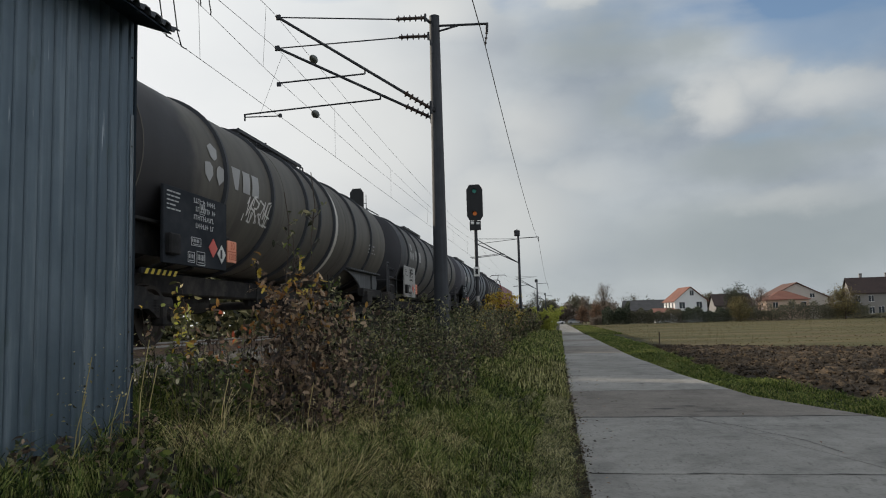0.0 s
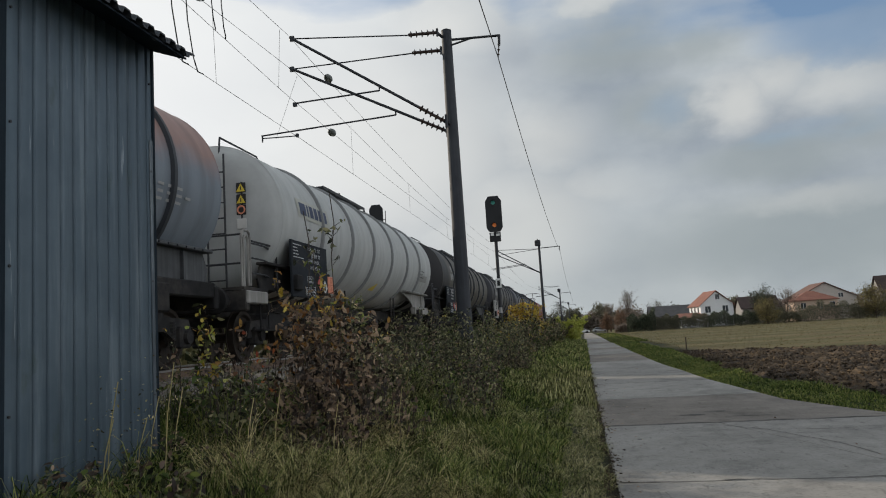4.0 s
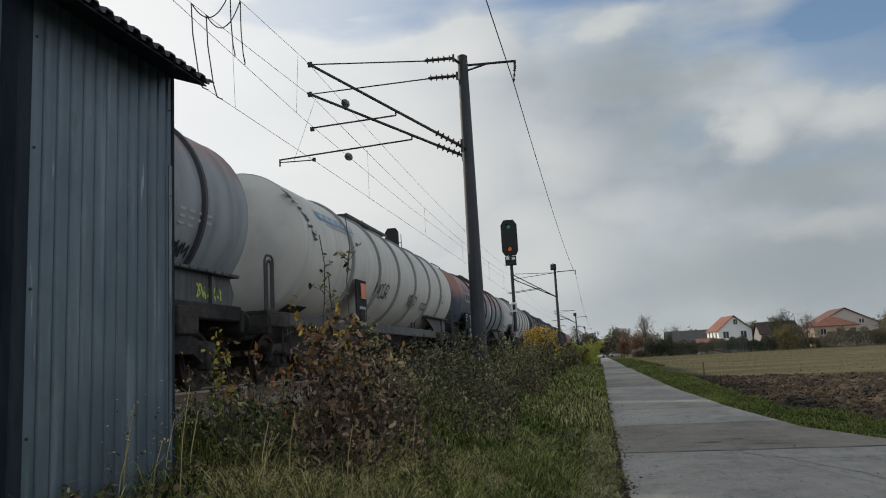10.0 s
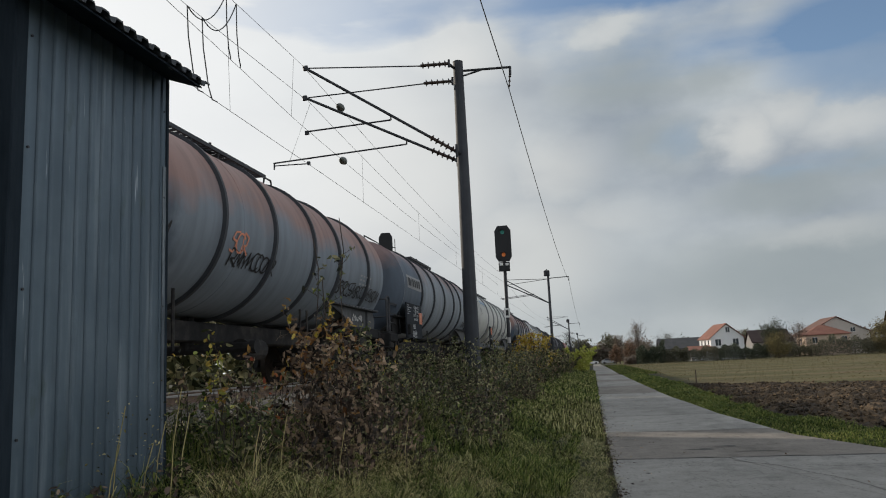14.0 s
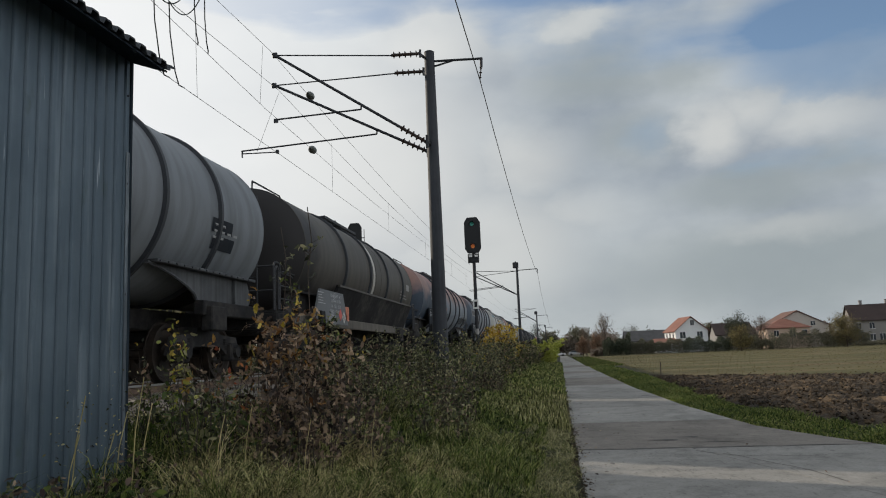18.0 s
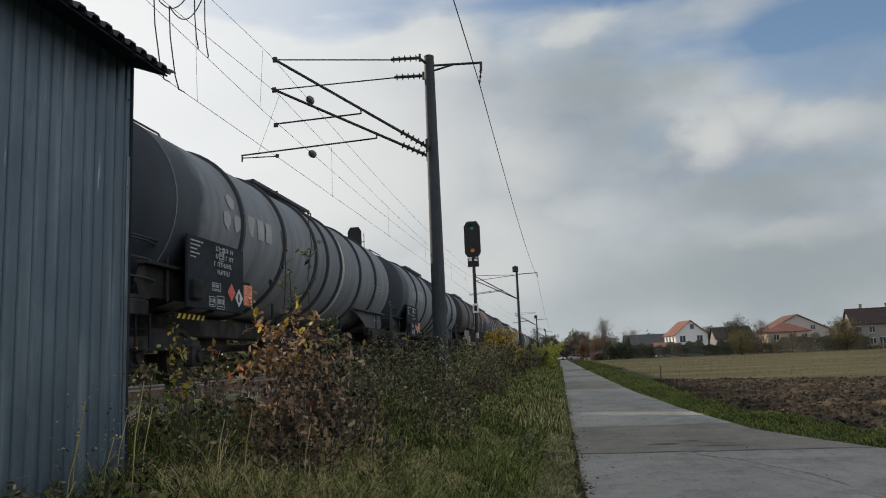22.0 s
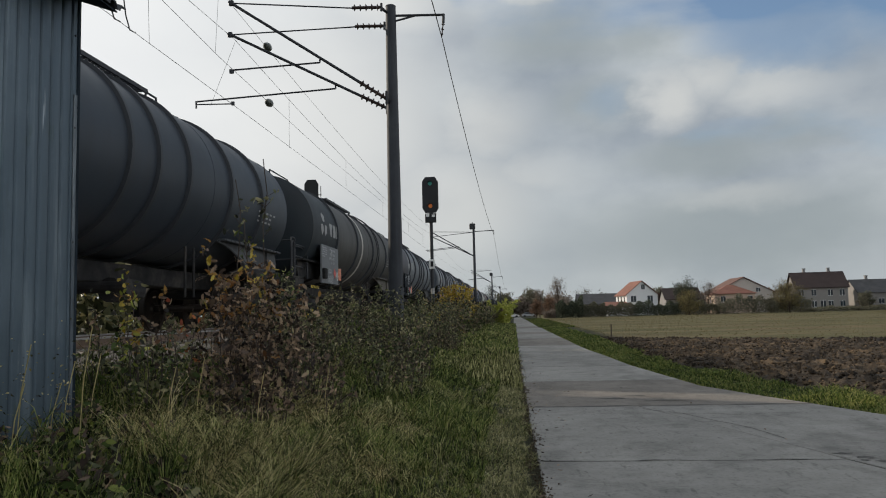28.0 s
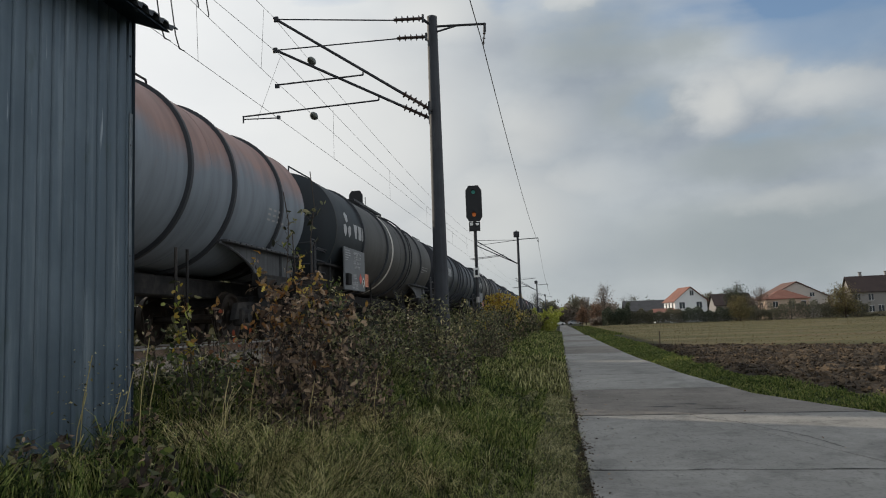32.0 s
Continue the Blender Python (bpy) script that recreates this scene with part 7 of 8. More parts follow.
def plant_bank():
    R, O, G, Y, A = rust_leaf, olive_leaf, green_leaf, gold_leaf, orange_leaf
    big = "upright bush of withered red-brown autumn leaves on the bank"
    # orange share at the tips paints in the bush's sunlit top
    shrub(-2.56, 6.97, 2.02, 0.62, 15, 0.052, 0.085, ((Y, 0.03), (A, 0.13), (R, 0.84)), big, 1, lean=0.2, outline=OAK)
    shrub(-2.36, 6.85, 1.45, 0.65, 12, 0.06, 0.082, ((A, 0.02), (R, 0.98)), big, 2, low=0.03, outline=OAK)
    shrub(-2.5, 6.45, 0.8, 0.85, 12, 0.065, 0.076, ((R, 0.9), (O, 0.1)), big, 3, low=0.0, outline=OAK)
    shrub(-2.8, 8.7, 1.55, 1.0, 13, 0.052, 0.085, ((A, 0.03), (R, 0.62), (O, 0.35)), big, 4)
    shrub(-3.13, 6.8, 1.35, 0.7, 6, 0.085, 0.066, ((A, 0.03), (R, 0.42), (O, 0.55)), "slender bush of brown and olive leaves", 5, low=0.12)
    shrub(-3.8, 6.9, 0.95, 0.7, 5, 0.1, 0.066, ((Y, 0.01), (A, 0.02), (R, 0.37), (O, 0.6)), "slender bush of olive and yellowing leaves", 6, low=0.15)
    shrub(-3.1, 6.25, 1.62, 0.3, 4, 0.06, 0.075, ((A, 0.12), (Y, 0.22), (lime_leaf, 0.26), (O, 0.4)), "young shrub with yellow and olive leaves", 7, low=0.35)
    shrub(-2.83, 6.35, 1.45, 0.22, 3, 0.07, 0.075, ((orange_red, 0.2), (A, 0.2), (R, 0.3), (O, 0.3)), "slender young shrub with a few red leaves at its tips", 15, low=0.3)
    shrub(-2.95, 6.2, 1.2, 0.6, 5, 0.085, 0.066, ((A, 0.03), (R, 0.42), (O, 0.55)), "slender bush of brown and olive leaves", 13, low=0.2)
    shrub(-4.0, 8.2, 0.75, 1.1, 10, 0.07, 0.08, ((R, 0.5), (O, 0.5)), "low bush of brown leaves", 8, low=0.1)
    shrub(-3.2, 6.3, 0.75, 1.0, 24, 0.05, 0.075, ((G, 0.35), (O, 0.65)), "low tangle of dull green weeds", 9, low=0.0)
    shrub(-3.7, 7.2, 0.5, 1.2, 18, 0.05, 0.075, ((G, 0.3), (O, 0.7)), "low tangle of dull green weeds", 10, low=0.0)
    shrub(-2.65, 6.6, 0.5, 1.0, 18, 0.05, 0.06, ((G, 0.4), (R, 0.15), (O, 0.45)), "low tangle of weeds and brown leaves", 11, low=0.0)
    shrub(-2.1, 7.9, 0.75, 0.9, 16, 0.05, 0.07, ((R, 0.55), (O, 0.45)), "low tangle of weeds and brown leaves", 12, low=0.0)
    shrub(-2.4, 8.3, 1.0, 0.9, 14, 0.05, 0.075, ((R, 0.6), (O, 0.4)), "low bush of brown and olive leaves", 14, low=0.0)
    for x, y, top, at, mt, seed in ((-2.86, 8.5, 3.5, 2.96, O, 7), (-3.17, 8.5, 3.27, 2.76, O, 8), (-3.02, 8.35, 2.75, 2.45, G, 9)):
        sapling(x, y, top, at, mt, seed)
    for i, (sx, sy, sh, lf) in enumerate(((-2.98, 4.0, 0.42, 0.06), (-3.0, 4.45, 0.36, 0.05), (-3.02, 4.9, 0.5, 0.055), (-2.85, 4.25, 0.3, 0.05), (-2.95, 5.2, 0.45, 0.05), (-2.7, 4.6, 0.34, 0.09), (-2.45, 4.2, 0.3, 0.1), (-2.75, 5.0, 0.3, 0.07), (-2.3, 4.75, 0.26, 0.07), (-2.6, 5.35, 0.36, 0.06), (-2.05, 4.35, 0.24, 0.08))):
        shrub(sx, sy, sh, 0.45, 9, 0.05, lf, ((R, 0.2), (G, 0.15), (O, 0.65)), "dark leafy weed at the foot of the shed", 240 + i, name="weed", category="weed", low=0.0, thick=0.004)
    rng = random.Random(11)
    k = 0
    y = 10.0
    while y < 64:
        for _ in range(2):
            x = rng.uniform(-4.2, -2.0) if y < 30 else rng.uniform(-4.2, -2.2)
            h = (rng.uniform(1.75, 2.4) if rng.random() < 0.75 else rng.uniform(1.3, 1.7)) - 0.9 * bank(x)
            yy = y + rng.uniform(-0.7, 0.7)
            tint = rng.choice((((O, 0.8), (R, 0.2)), ((G, 0.2), (O, 0.65), (R, 0.15)), ((O, 0.6), (R, 0.4)), ((Y, 0.04), (G, 0.1), (O, 0.6), (R, 0.26))))
            if y < 27:
                shrub(x, yy, h, rng.uniform(0.8, 1.3), 17, 0.052, 0.07, tint, "twiggy dull olive and brown shrub", 30 + k, low=0.02)
            else:
                bush(x, yy, h * 0.9, 1.15, 9, 4, 0.1, tint, "dense dull olive and brown shrub", 30 + k)
            k += 1
        y += 1.05 if y < 24 else 2.2
    for sx, sy, sh in ((-2.35, 16.6, 1.35), (-2.9, 16.9, 1.3), (-2.2, 15.2, 1.2), (-3.2, 17.3, 1.25), (-2.45, 17.5, 1.2), (-1.9, 13.4, 0.95), (-2.2, 12.0, 1.1), (-1.8, 10.9, 0.8)):
        shrub(sx, sy, sh, 1.1, 18, 0.05, 0.07, ((G, 0.1), (O, 0.65), (R, 0.25)), "twiggy dull olive and brown shrub", 200 + int(sx * -100), low=0.0)
    bush(-3.5, 45.0, 2.3, 1.3, 14, 5, 0.15, ((Y, 0.85), (A, 0.15)), "bright golden autumn shrub near the signal", 90)
    bush(-2.9, 47.5, 1.5, 1.2, 10, 5, 0.15, ((Y, 0.6), (O, 0.4)), "golden autumn shrub near the signal", 91)
    bush(-1.35, 80.0, 2.3, 2.6, 26, 6, 0.2, ((lime_leaf, 1.0),), "rounded yellow-green shrub by the road", 92, low=0.02)
    bush(-2.8, 85.0, 1.4, 2.0, 16, 6, 0.22, ((olive_leaf, 0.8), (G, 0.2)), "dull green shrub on the bank", 93)
    for i in range(10):
        bush(-3.3 + rng.uniform(-0.7, 0.7), 66 + i * 6, rng.uniform(0.9, 1.6), 2.0, 10, 4, 0.24, ((O, 0.7), (R, 0.3)), "dull olive and brown shrub along the line", 100 + i)


plant_bank()


def far_side_scrub():
    rng = np.random.default_rng(23)
    n = 40000
    y = rng.uniform(-8, 150, n)
    x = -13.2 + rng.normal(0, 0.7, n)
    top = 3.95 + 0.4 * np.sin(y * 0.7) * np.sin(y * 0.23 + 1) + 0.25 * np.sin(y * 2.1)
    z = 0.3 + rng.random(n) * (top - 0.3)
    ob = empty("scrub", None, "dark scrub along the far side of the track", "scrub")
    tagged(part("foliage", arrays("foliage", leaf_cloud(rng, np.stack([x, y, z], -1), 0.42), 4, olive_leaf), None, ob), kind="stuff")
    for i in range(40):
        yy = rng.uniform(-8, 150)
        part("stem", Mesh().rod((-13.2, yy, 0.2), (-13.2 + rng.normal(0, 0.3), yy, 2.0), 0.03, 0.01, n=5), bark_mat, ob)


far_side_scrub()


def blades(rng, x, y, z, h, w, bend, mat, name, label, way=None, hook=0.3, joints=3, stray=0.5):
    """Grass blades of two to four joined pieces each, arching over towards the tip."""
    k = len(x)
    a = rng.random(k) * 6.283
    b = rng.random(k) * 6.283 if way is None else way + rng.normal(0, stray, k)
    r = 0.3 + 0.7 * rng.random(k)
    bx, by = np.cos(b) * h * bend * r, np.sin(b) * h * bend * r
    base = np.stack([x, y, z], -1)
    side = np.stack([np.cos(a) * w, np.sin(a) * w, np.zeros(k)], -1)
    droop = hook * bend * rng.random(k)
    rise = 0.35 + 0.9 * rng.random(k)
    q = []
    last, lw = base, 1.0
    for i in range(joints):
        u = (i + 1) / joints
        p = base + np.stack([bx * u ** 1.6, by * u ** 1.6, h * ((1 + rise) * u - (rise + droop) * u * u)], -1)
        pw = 1 - 0.9 * u ** 2
        q.append(np.stack([last - side * lw, last + side * lw, p + side * pw, p - side * pw], 1))
        last, lw = p, pw
    P = np.concatenate(q, 1).reshape(-1, 3)
    return tagged(new(name, arrays(name, P, 4, mat)), label, "grass", kind="stuff")


def plant_grass():
    rng = np.random.default_rng(17)
    hz = np.vectorize(bank)

    def field(n, x0, x1, y0, y1, p=1.5):
        x = rng.uniform(x0, x1, n)
        y = y0 + (y1 - y0) * rng.random(n) ** p
        return x, y
    def clear(x, y):
        return ~((x < SHED_X + 0.02) & (y < SHED_Y1)) & (x < 0.14 + 0.07 * np.sin(y * 3.1) + 0.04 * np.sin(y * 11))
    def uneven(x, y, seed, size=1.0):
        """Irregular patches between -1 and 1."""
        g = np.random.default_rng(seed)
        r = 0
        for k in range(9):
            a, f = g.random() * 6.283, g.uniform(0.8, 4.2) / size
            r = r + np.sin((x * math.cos(a) + y * math.sin(a)) * f + g.random() * 6.283)
        return np.clip(r / 3.2, -1, 1)
    # short grass on the bank, thinning to mown thatch at the road
    x, y = field(56000, -3.7, 0.22, 2.2, 30, 1.9)
    ok = clear(x, y)
    x, y = x[ok], y[ok]
    clump = 0.5 + 0.5 * uneven(x, y, 1, 0.8)
    h = (0.03 + 0.12 * clump ** 1.5 + 0.035 * np.clip(-x, 0, 3)) * np.clip(0.35 - 0.6 * x, 0.35, 1) * rng.uniform(0.4, 1.5, len(x))
    blades(rng, x, y, hz(x) - 0.01, h, 0.0014 + 0.00038 * y, 1.1, grass_mat, "grass", "short green and yellowing grass on the bank", joints=2)
    x, y = field(42000, -1.25, 0.2, 2.6, 30, 1.9)
    ok = clear(x, y) & (x + 0.35 * np.sin(y * 0.9) + 0.2 * np.sin(y * 2.9) > -0.85 + 0.5 * rng.random(len(x)))
    x, y = x[ok], y[ok]
    blades(rng, x, y, hz(x), rng.uniform(0.03, 0.1, len(x)), 0.0014 + 0.00038 * y, 2.6, thatch_mat, "thatch", "mown brown and olive thatch along the road", None, 0.34, 2)
    # tussocks: lush green in the middle of the bank, hooked straw below the bushes, olive between
    kinds = ((1250, 64, grass_mat, -3.3, -0.35, 17, 0.3, 1.5, 0.45, "grass", "tussocks of long green grass on the bank"),
             (700, 60, verge_mat, -2.0, -0.7, 13, 0.21, 1.2, 0.45, "grass", "lush green tufts on the bank"),
             (420, 84, straw_mat, -3.1, -1.1, 8.5, 0.38, 0.9, 1.0, "dry_grass", "hooked tufts of pale dry straw on the bank"),
             (1150, 62, hay_mat, -3.15, -0.2, 13, 0.37, 1.3, 0.85, "dry_grass", "long bent straw and olive grass on the bank"))
    for count, per, mat, x0, x1, y1, hh, seed_p, hook, nm, lab in kinds:
        tx, ty = field(count, x0, x1, 3.0, y1, seed_p)
        patch = 0.8 * uneven(tx, ty, 2)
        ok = ~((tx < SHED_X + 0.1) & (ty < SHED_Y1 + 0.05)) & ((ty > 4.9) | (tx > -1.7) | (mat is grass_mat) & (rng.random(count) < 0.35))
        west = np.clip((-1.0 - tx) / 1.2, 0, 1)       # 1 towards the shed, 0 towards the road
        if mat is hay_mat:
            ok &= 0.9 * west + 0.9 * patch - 0.02 > rng.random(count)
        elif mat is straw_mat:
            ok &= 1.2 * west - 0.25 + 0.5 * patch > rng.random(count)
        elif mat is verge_mat:
            ok &= -1.6 * patch > rng.random(count)
        else:
            ok &= 0.95 - 0.75 * west - 0.6 * patch > rng.random(count)
        tx, ty = tx[ok], ty[ok]
        size = rng.uniform(0.45, 1.2, len(tx)) * (0.85 + 0.35 * uneven(tx, ty, 3, 0.7)) * (0.5 + 0.24 * np.clip(-tx, 0, 2.4))
        way = rng.random(len(tx) * per) * 6.283
        rad = np.abs(rng.normal(0, 0.045 if mat is straw_mat else 0.032, len(tx) * per)) * np.repeat(size, per)
        x = np.repeat(tx, per) + np.cos(way) * rad
        y = np.repeat(ty, per) + np.sin(way) * rad
        ok = clear(x, y)
        x, y, way, sz = x[ok], y[ok], way[ok], np.repeat(size, per)[ok]
        blades(rng, x, y, hz(x) - 0.01, hh * sz * rng.uniform(0.5, 1.35, len(x)), 0.0013 + 0.00032 * y, 1.5 if mat is straw_mat else 1.35 if mat is hay_mat else 0.95, mat, nm, lab, way, hook, 4 if mat is straw_mat else 3, 0.9 if nm == "dry_grass" else 0.5)
    # tall weeds between shed and bushes
    n = 1100
    x = rng.uniform(-4.3, -3.0, n)
    y = rng.uniform(5.3, 9.5, n)
    blades(rng, x, y, hz(x) - 0.01, rng.uniform(0.2, 0.6, n), 0.004, 1.1, verge_mat, "weeds", "tall green weeds beside the shed", None, 0.8)
    # bank and field edge behind the viewpoint
    x, y = field(13000, -3.7, 0.15, -14, 3.4, 0.6)
    ok = ~((x < SHED_X + 0.02) & (y > SHED_Y0 - 0.4))
    x, y = x[ok], y[ok]
    blades(rng, x, y, hz(x) - 0.01, rng.uniform(0.08, 0.3, len(x)), 0.008, 1.2, grass_mat, "grass", "rough green and yellowing grass on the bank", joints=2)
    # far bank
    x, y = field(16000, -3.9, 0.1, 28, 95, 1.3)
    blades(rng, x, y, hz(x) - 0.01, rng.uniform(0.12, 0.34, len(x)), 0.02, 0.8, grass_mat, "grass", "rough grass along the road", joints=2)
    x, y = field(15000, -3.9, 0.1, 16, 95, 1.5)
    blades(rng, x, y, hz(x) - 0.01, rng.uniform(0.1, 0.3, len(x)), 0.007 + 0.0002 * y, 0.9, hay_mat, "dry_grass", "rough olive and straw grass along the road", joints=2)
    # verge beyond the road
    x, y = field(50000, 0, 1, 7, 75, 1.8)
    rr = np.array([road_right(q) for q in y])
    wdt = np.array([soil_edge(q) for q in y]) - rr + 0.1
    x = rr + 0.02 + 0.06 * np.sin(y * 2.7) + x * wdt
    blades(rng, x, y, np.full(len(x), -0.03), (0.05 + 0.11 * np.clip((x - rr) * 1.2, 0, 1)) * (0.75 + 0.5 * uneven(x, y, 4)) * rng.uniform(0.4, 1.4, len(x)), 0.003 + 0.0005 * y, 1.6, sunlit_verge_mat, "verge_grass", "green grass verge between road and field, tinted sunlit-bright", joints=2)
    x, y = field(11000, 2.4, 6.0, 75, 170, 1.2)
    blades(rng, x, y, np.full(len(x), -0.03), rng.uniform(0.08, 0.2, len(x)), 0.04, 0.8, verge_mat, "verge_grass", "green grass verge beside the road", joints=2)
    # low regrowth on the field
    n = 30000
    x = 5.5 + rng.random(n) ** 1.3 * 90
    y = 40 + rng.random(n) ** 1.2 * 122
    ok = (y > field_edge(x) + 0.4) & (np.sin(x * 0.31 + 1.2 * np.sin(y * 0.2)) * np.sin(y * 0.9 + 0.4 * np.sin(x * 0.13)) > rng.uniform(-1, 1, n))
    x, y = x[ok], y[ok]
    blades(rng, x, y, np.full(len(x), -0.03), rng.uniform(0.03, 0.07, len(x)), 0.012 + 0.0003 * y, 1.0, stubble_mat, "field_regrowth", "sparse green and straw regrowth on the field", joints=2)
    # weeds at the shed's foot
    tx, ty = rng.uniform(SHED_X + 0.02, SHED_X + 0.3, 60), rng.uniform(3.2, SHED_Y1 + 0.1, 60)
    x = np.repeat(tx, 26) + np.abs(rng.normal(0, 0.05, 60 * 26))
    y = np.repeat(ty, 26) + rng.normal(0, 0.06, 60 * 26)
    blades(rng, x, y, hz(x) - 0.01, np.repeat(rng.uniform(0.12, 0.42, 60), 26) * rng.uniform(0.5, 1.1, len(x)), 0.004, 1.0, grass_mat, "weeds", "weeds at the foot of the shed wall")
    for i, (sx, sy, sh) in enumerate(((-3.1, 4.5, 0.75), (-3.08, 4.95, 0.62), (-3.05, 4.75, 0.5), (-2.95, 5.05, 0.7), (-3.0, 4.3, 0.55), (-2.9, 4.85, 0.9), (-2.6, 6.0, 0.7), (-2.75, 5.8, 0.6), (-2.2, 6.3, 0.65), (-1.9, 7.4, 0.75), (-2.2, 9.0, 0.8))):
        m = Mesh()
        z = bank(sx)
        m.pipe([(sx, sy, z), (sx + 0.02, sy + 0.02, z + sh * 0.6), (sx + 0.06, sy + 0.05, z + sh)], 0.0035, 4)
        c = np.array([(sx + 0.06 + 0.08 * rng.normal(), sy + 0.05 + 0.08 * rng.normal(), z + sh * rng.uniform(0.7, 1.08)) for _ in range(26)])
        ob = empty("grass_stalk", None, "thin dry seeding grass stalk", "grass stalk", "seeding stalks")
        part("stalk", m, straw_mat, ob)
        tagged(part("seed_head", arrays("seed_head", leaf_cloud(rng, c, 0.02), 4, straw_mat), None, ob), kind="stuff")


plant_grass()


def tree(x, y, h, w, leaf, mat, label, seed, dense=1.0, trunk=0.3, name="tree", shape="round"):
    rng = np.random.default_rng(seed)
    ob = empty(name, pose(x, y, 0), label, "tree", "trees near the houses")
    m = Mesh()
    m.rod((0, 0, -0.2), (0, 0, h * 0.45), trunk * 0.5, trunk * 0.35, n=8)
    part("trunk", m, bark_mat, ob)
    lm = Mesh()
    tips = []
    for i in range(int(34 * dense)):
        a, t = rng.random() * 6.283, rng.uniform(0.18, 1.0)
        wide = math.sin(min(1, (1 - t) * 1.6 + 0.22) * 1.57) if shape == "round" else (1 - t) * 0.95 + 0.06
        s = np.array([0, 0, h * (t * 0.55)])
        e = np.array([math.cos(a) * w / 2 * wide * rng.uniform(0.5, 1), math.sin(a) * w / 2 * wide * rng.uniform(0.5, 1), h * min(1.0, t * 0.9 + 0.12 * rng.random())])
        lm.rod(s, e, trunk * 0.12, 0.02, n=4, caps=False)
        for q in (0.5, 0.7, 0.85, 1.0):
            c = s + (e - s) * q
            tips.append(c)
            for _ in range(3):
                v = rng.normal(0, 0.09 * w, 3)
                lm.rod(c, c + v, 0.02, 0.008, n=3, caps=False)
                tips.append(c + v)
    tagged(part("branchwork", lm, bark_mat, ob), kind="stuff")
    tips = np.array(tips)
    if leaf:
        c = np.repeat(tips, 6, 0) + rng.normal(0, 0.055 * w, (len(tips) * 6, 3))
        c[:, 2] = np.clip(c[:, 2], 0.1, None)
        tagged(part("crown", arrays("crown", leaf_cloud(rng, c, leaf), 4, mat), None, ob), kind="stuff")
    return ob


def hedge(x0, x1, y, h, mat, label, seed, n=2600, deep=3.0, leaf=0.36):
    rng = np.random.default_rng(seed)
    n = int(n * 1.8)
    ob = empty("hedge", pose((x0 + x1) / 2, y, 0), label, "hedge", "hedges along the gardens")
    w = x1 - x0
    x = rng.uniform(-w / 2, w / 2, n)
    top = h * (0.8 + 0.2 * np.sin(x * 0.9 + seed) * np.sin(x * 0.37 + 2 * seed) + 0.1 * np.sin(x * 2.9))
    z = rng.random(n) ** 0.7 * top
    yy = rng.normal(0, deep / 3, n)
    tagged(part("foliage", arrays("foliage", leaf_cloud(rng, np.stack([x, yy, z], -1), leaf), 4, mat), None, ob), kind="stuff")
    m = Mesh()
    for i in range(int(w / 1.5) + 2):
        px = rng.uniform(-w / 2, w / 2)
        m.rod((px, 0, -0.1), (px + rng.normal(0, 0.4), rng.normal(0, 0.3), h * 0.7), 0.06, 0.02, n=5)
    tagged(part("twig_mass", m, bark_mat, ob), kind="stuff")


# ---------------------------------------------------------------- village
plaster_white = plain("white_plaster", (0.74, 0.75, 0.76), 0.85, var=0.05, scale=1.5)
plaster_stone = plain("grey_beige_plaster", (0.24, 0.226, 0.216), 0.85, var=0.08, scale=1.5)
plaster_apricot = plain("apricot_plaster", (0.5, 0.385, 0.305), 0.85, var=0.08, scale=1.5)
plaster_grey = plain("grey_plaster", (0.23, 0.222, 0.22), 0.85, var=0.08, scale=1.5)
plaster_pale = plain("pale_pinkish_plaster", (0.5, 0.46, 0.42), 0.85, var=0.08, scale=1.5)
tile_rust = material("rusty_brown_roof_tiles", [(0.09, 0.048, 0.038), (0.13, 0.07, 0.055), (0.18, 0.1, 0.08)], scale=3, rough=0.8, bump=0.4)
tile_red = material("red_roof_tiles", [(0.14, 0.06, 0.044), (0.2, 0.088, 0.064), (0.26, 0.125, 0.092)], scale=3, rough=0.8, bump=0.4)
tile_slate = material("slate_grey_roof_tiles", [(0.035, 0.036, 0.04), (0.055, 0.056, 0.06), (0.08, 0.08, 0.085)], scale=3, rough=0.8, bump=0.4)
tile_brown = material("brown_roof_tiles", [(0.024, 0.016, 0.0155), (0.036, 0.024, 0.023), (0.05, 0.034, 0.032)], scale=3, rough=0.8, bump=0.4)
pane_dark = plain("window_glass", (0.03, 0.04, 0.05), 0.12)
trim_white = plain("white_trim", (0.7, 0.7, 0.7), 0.5)


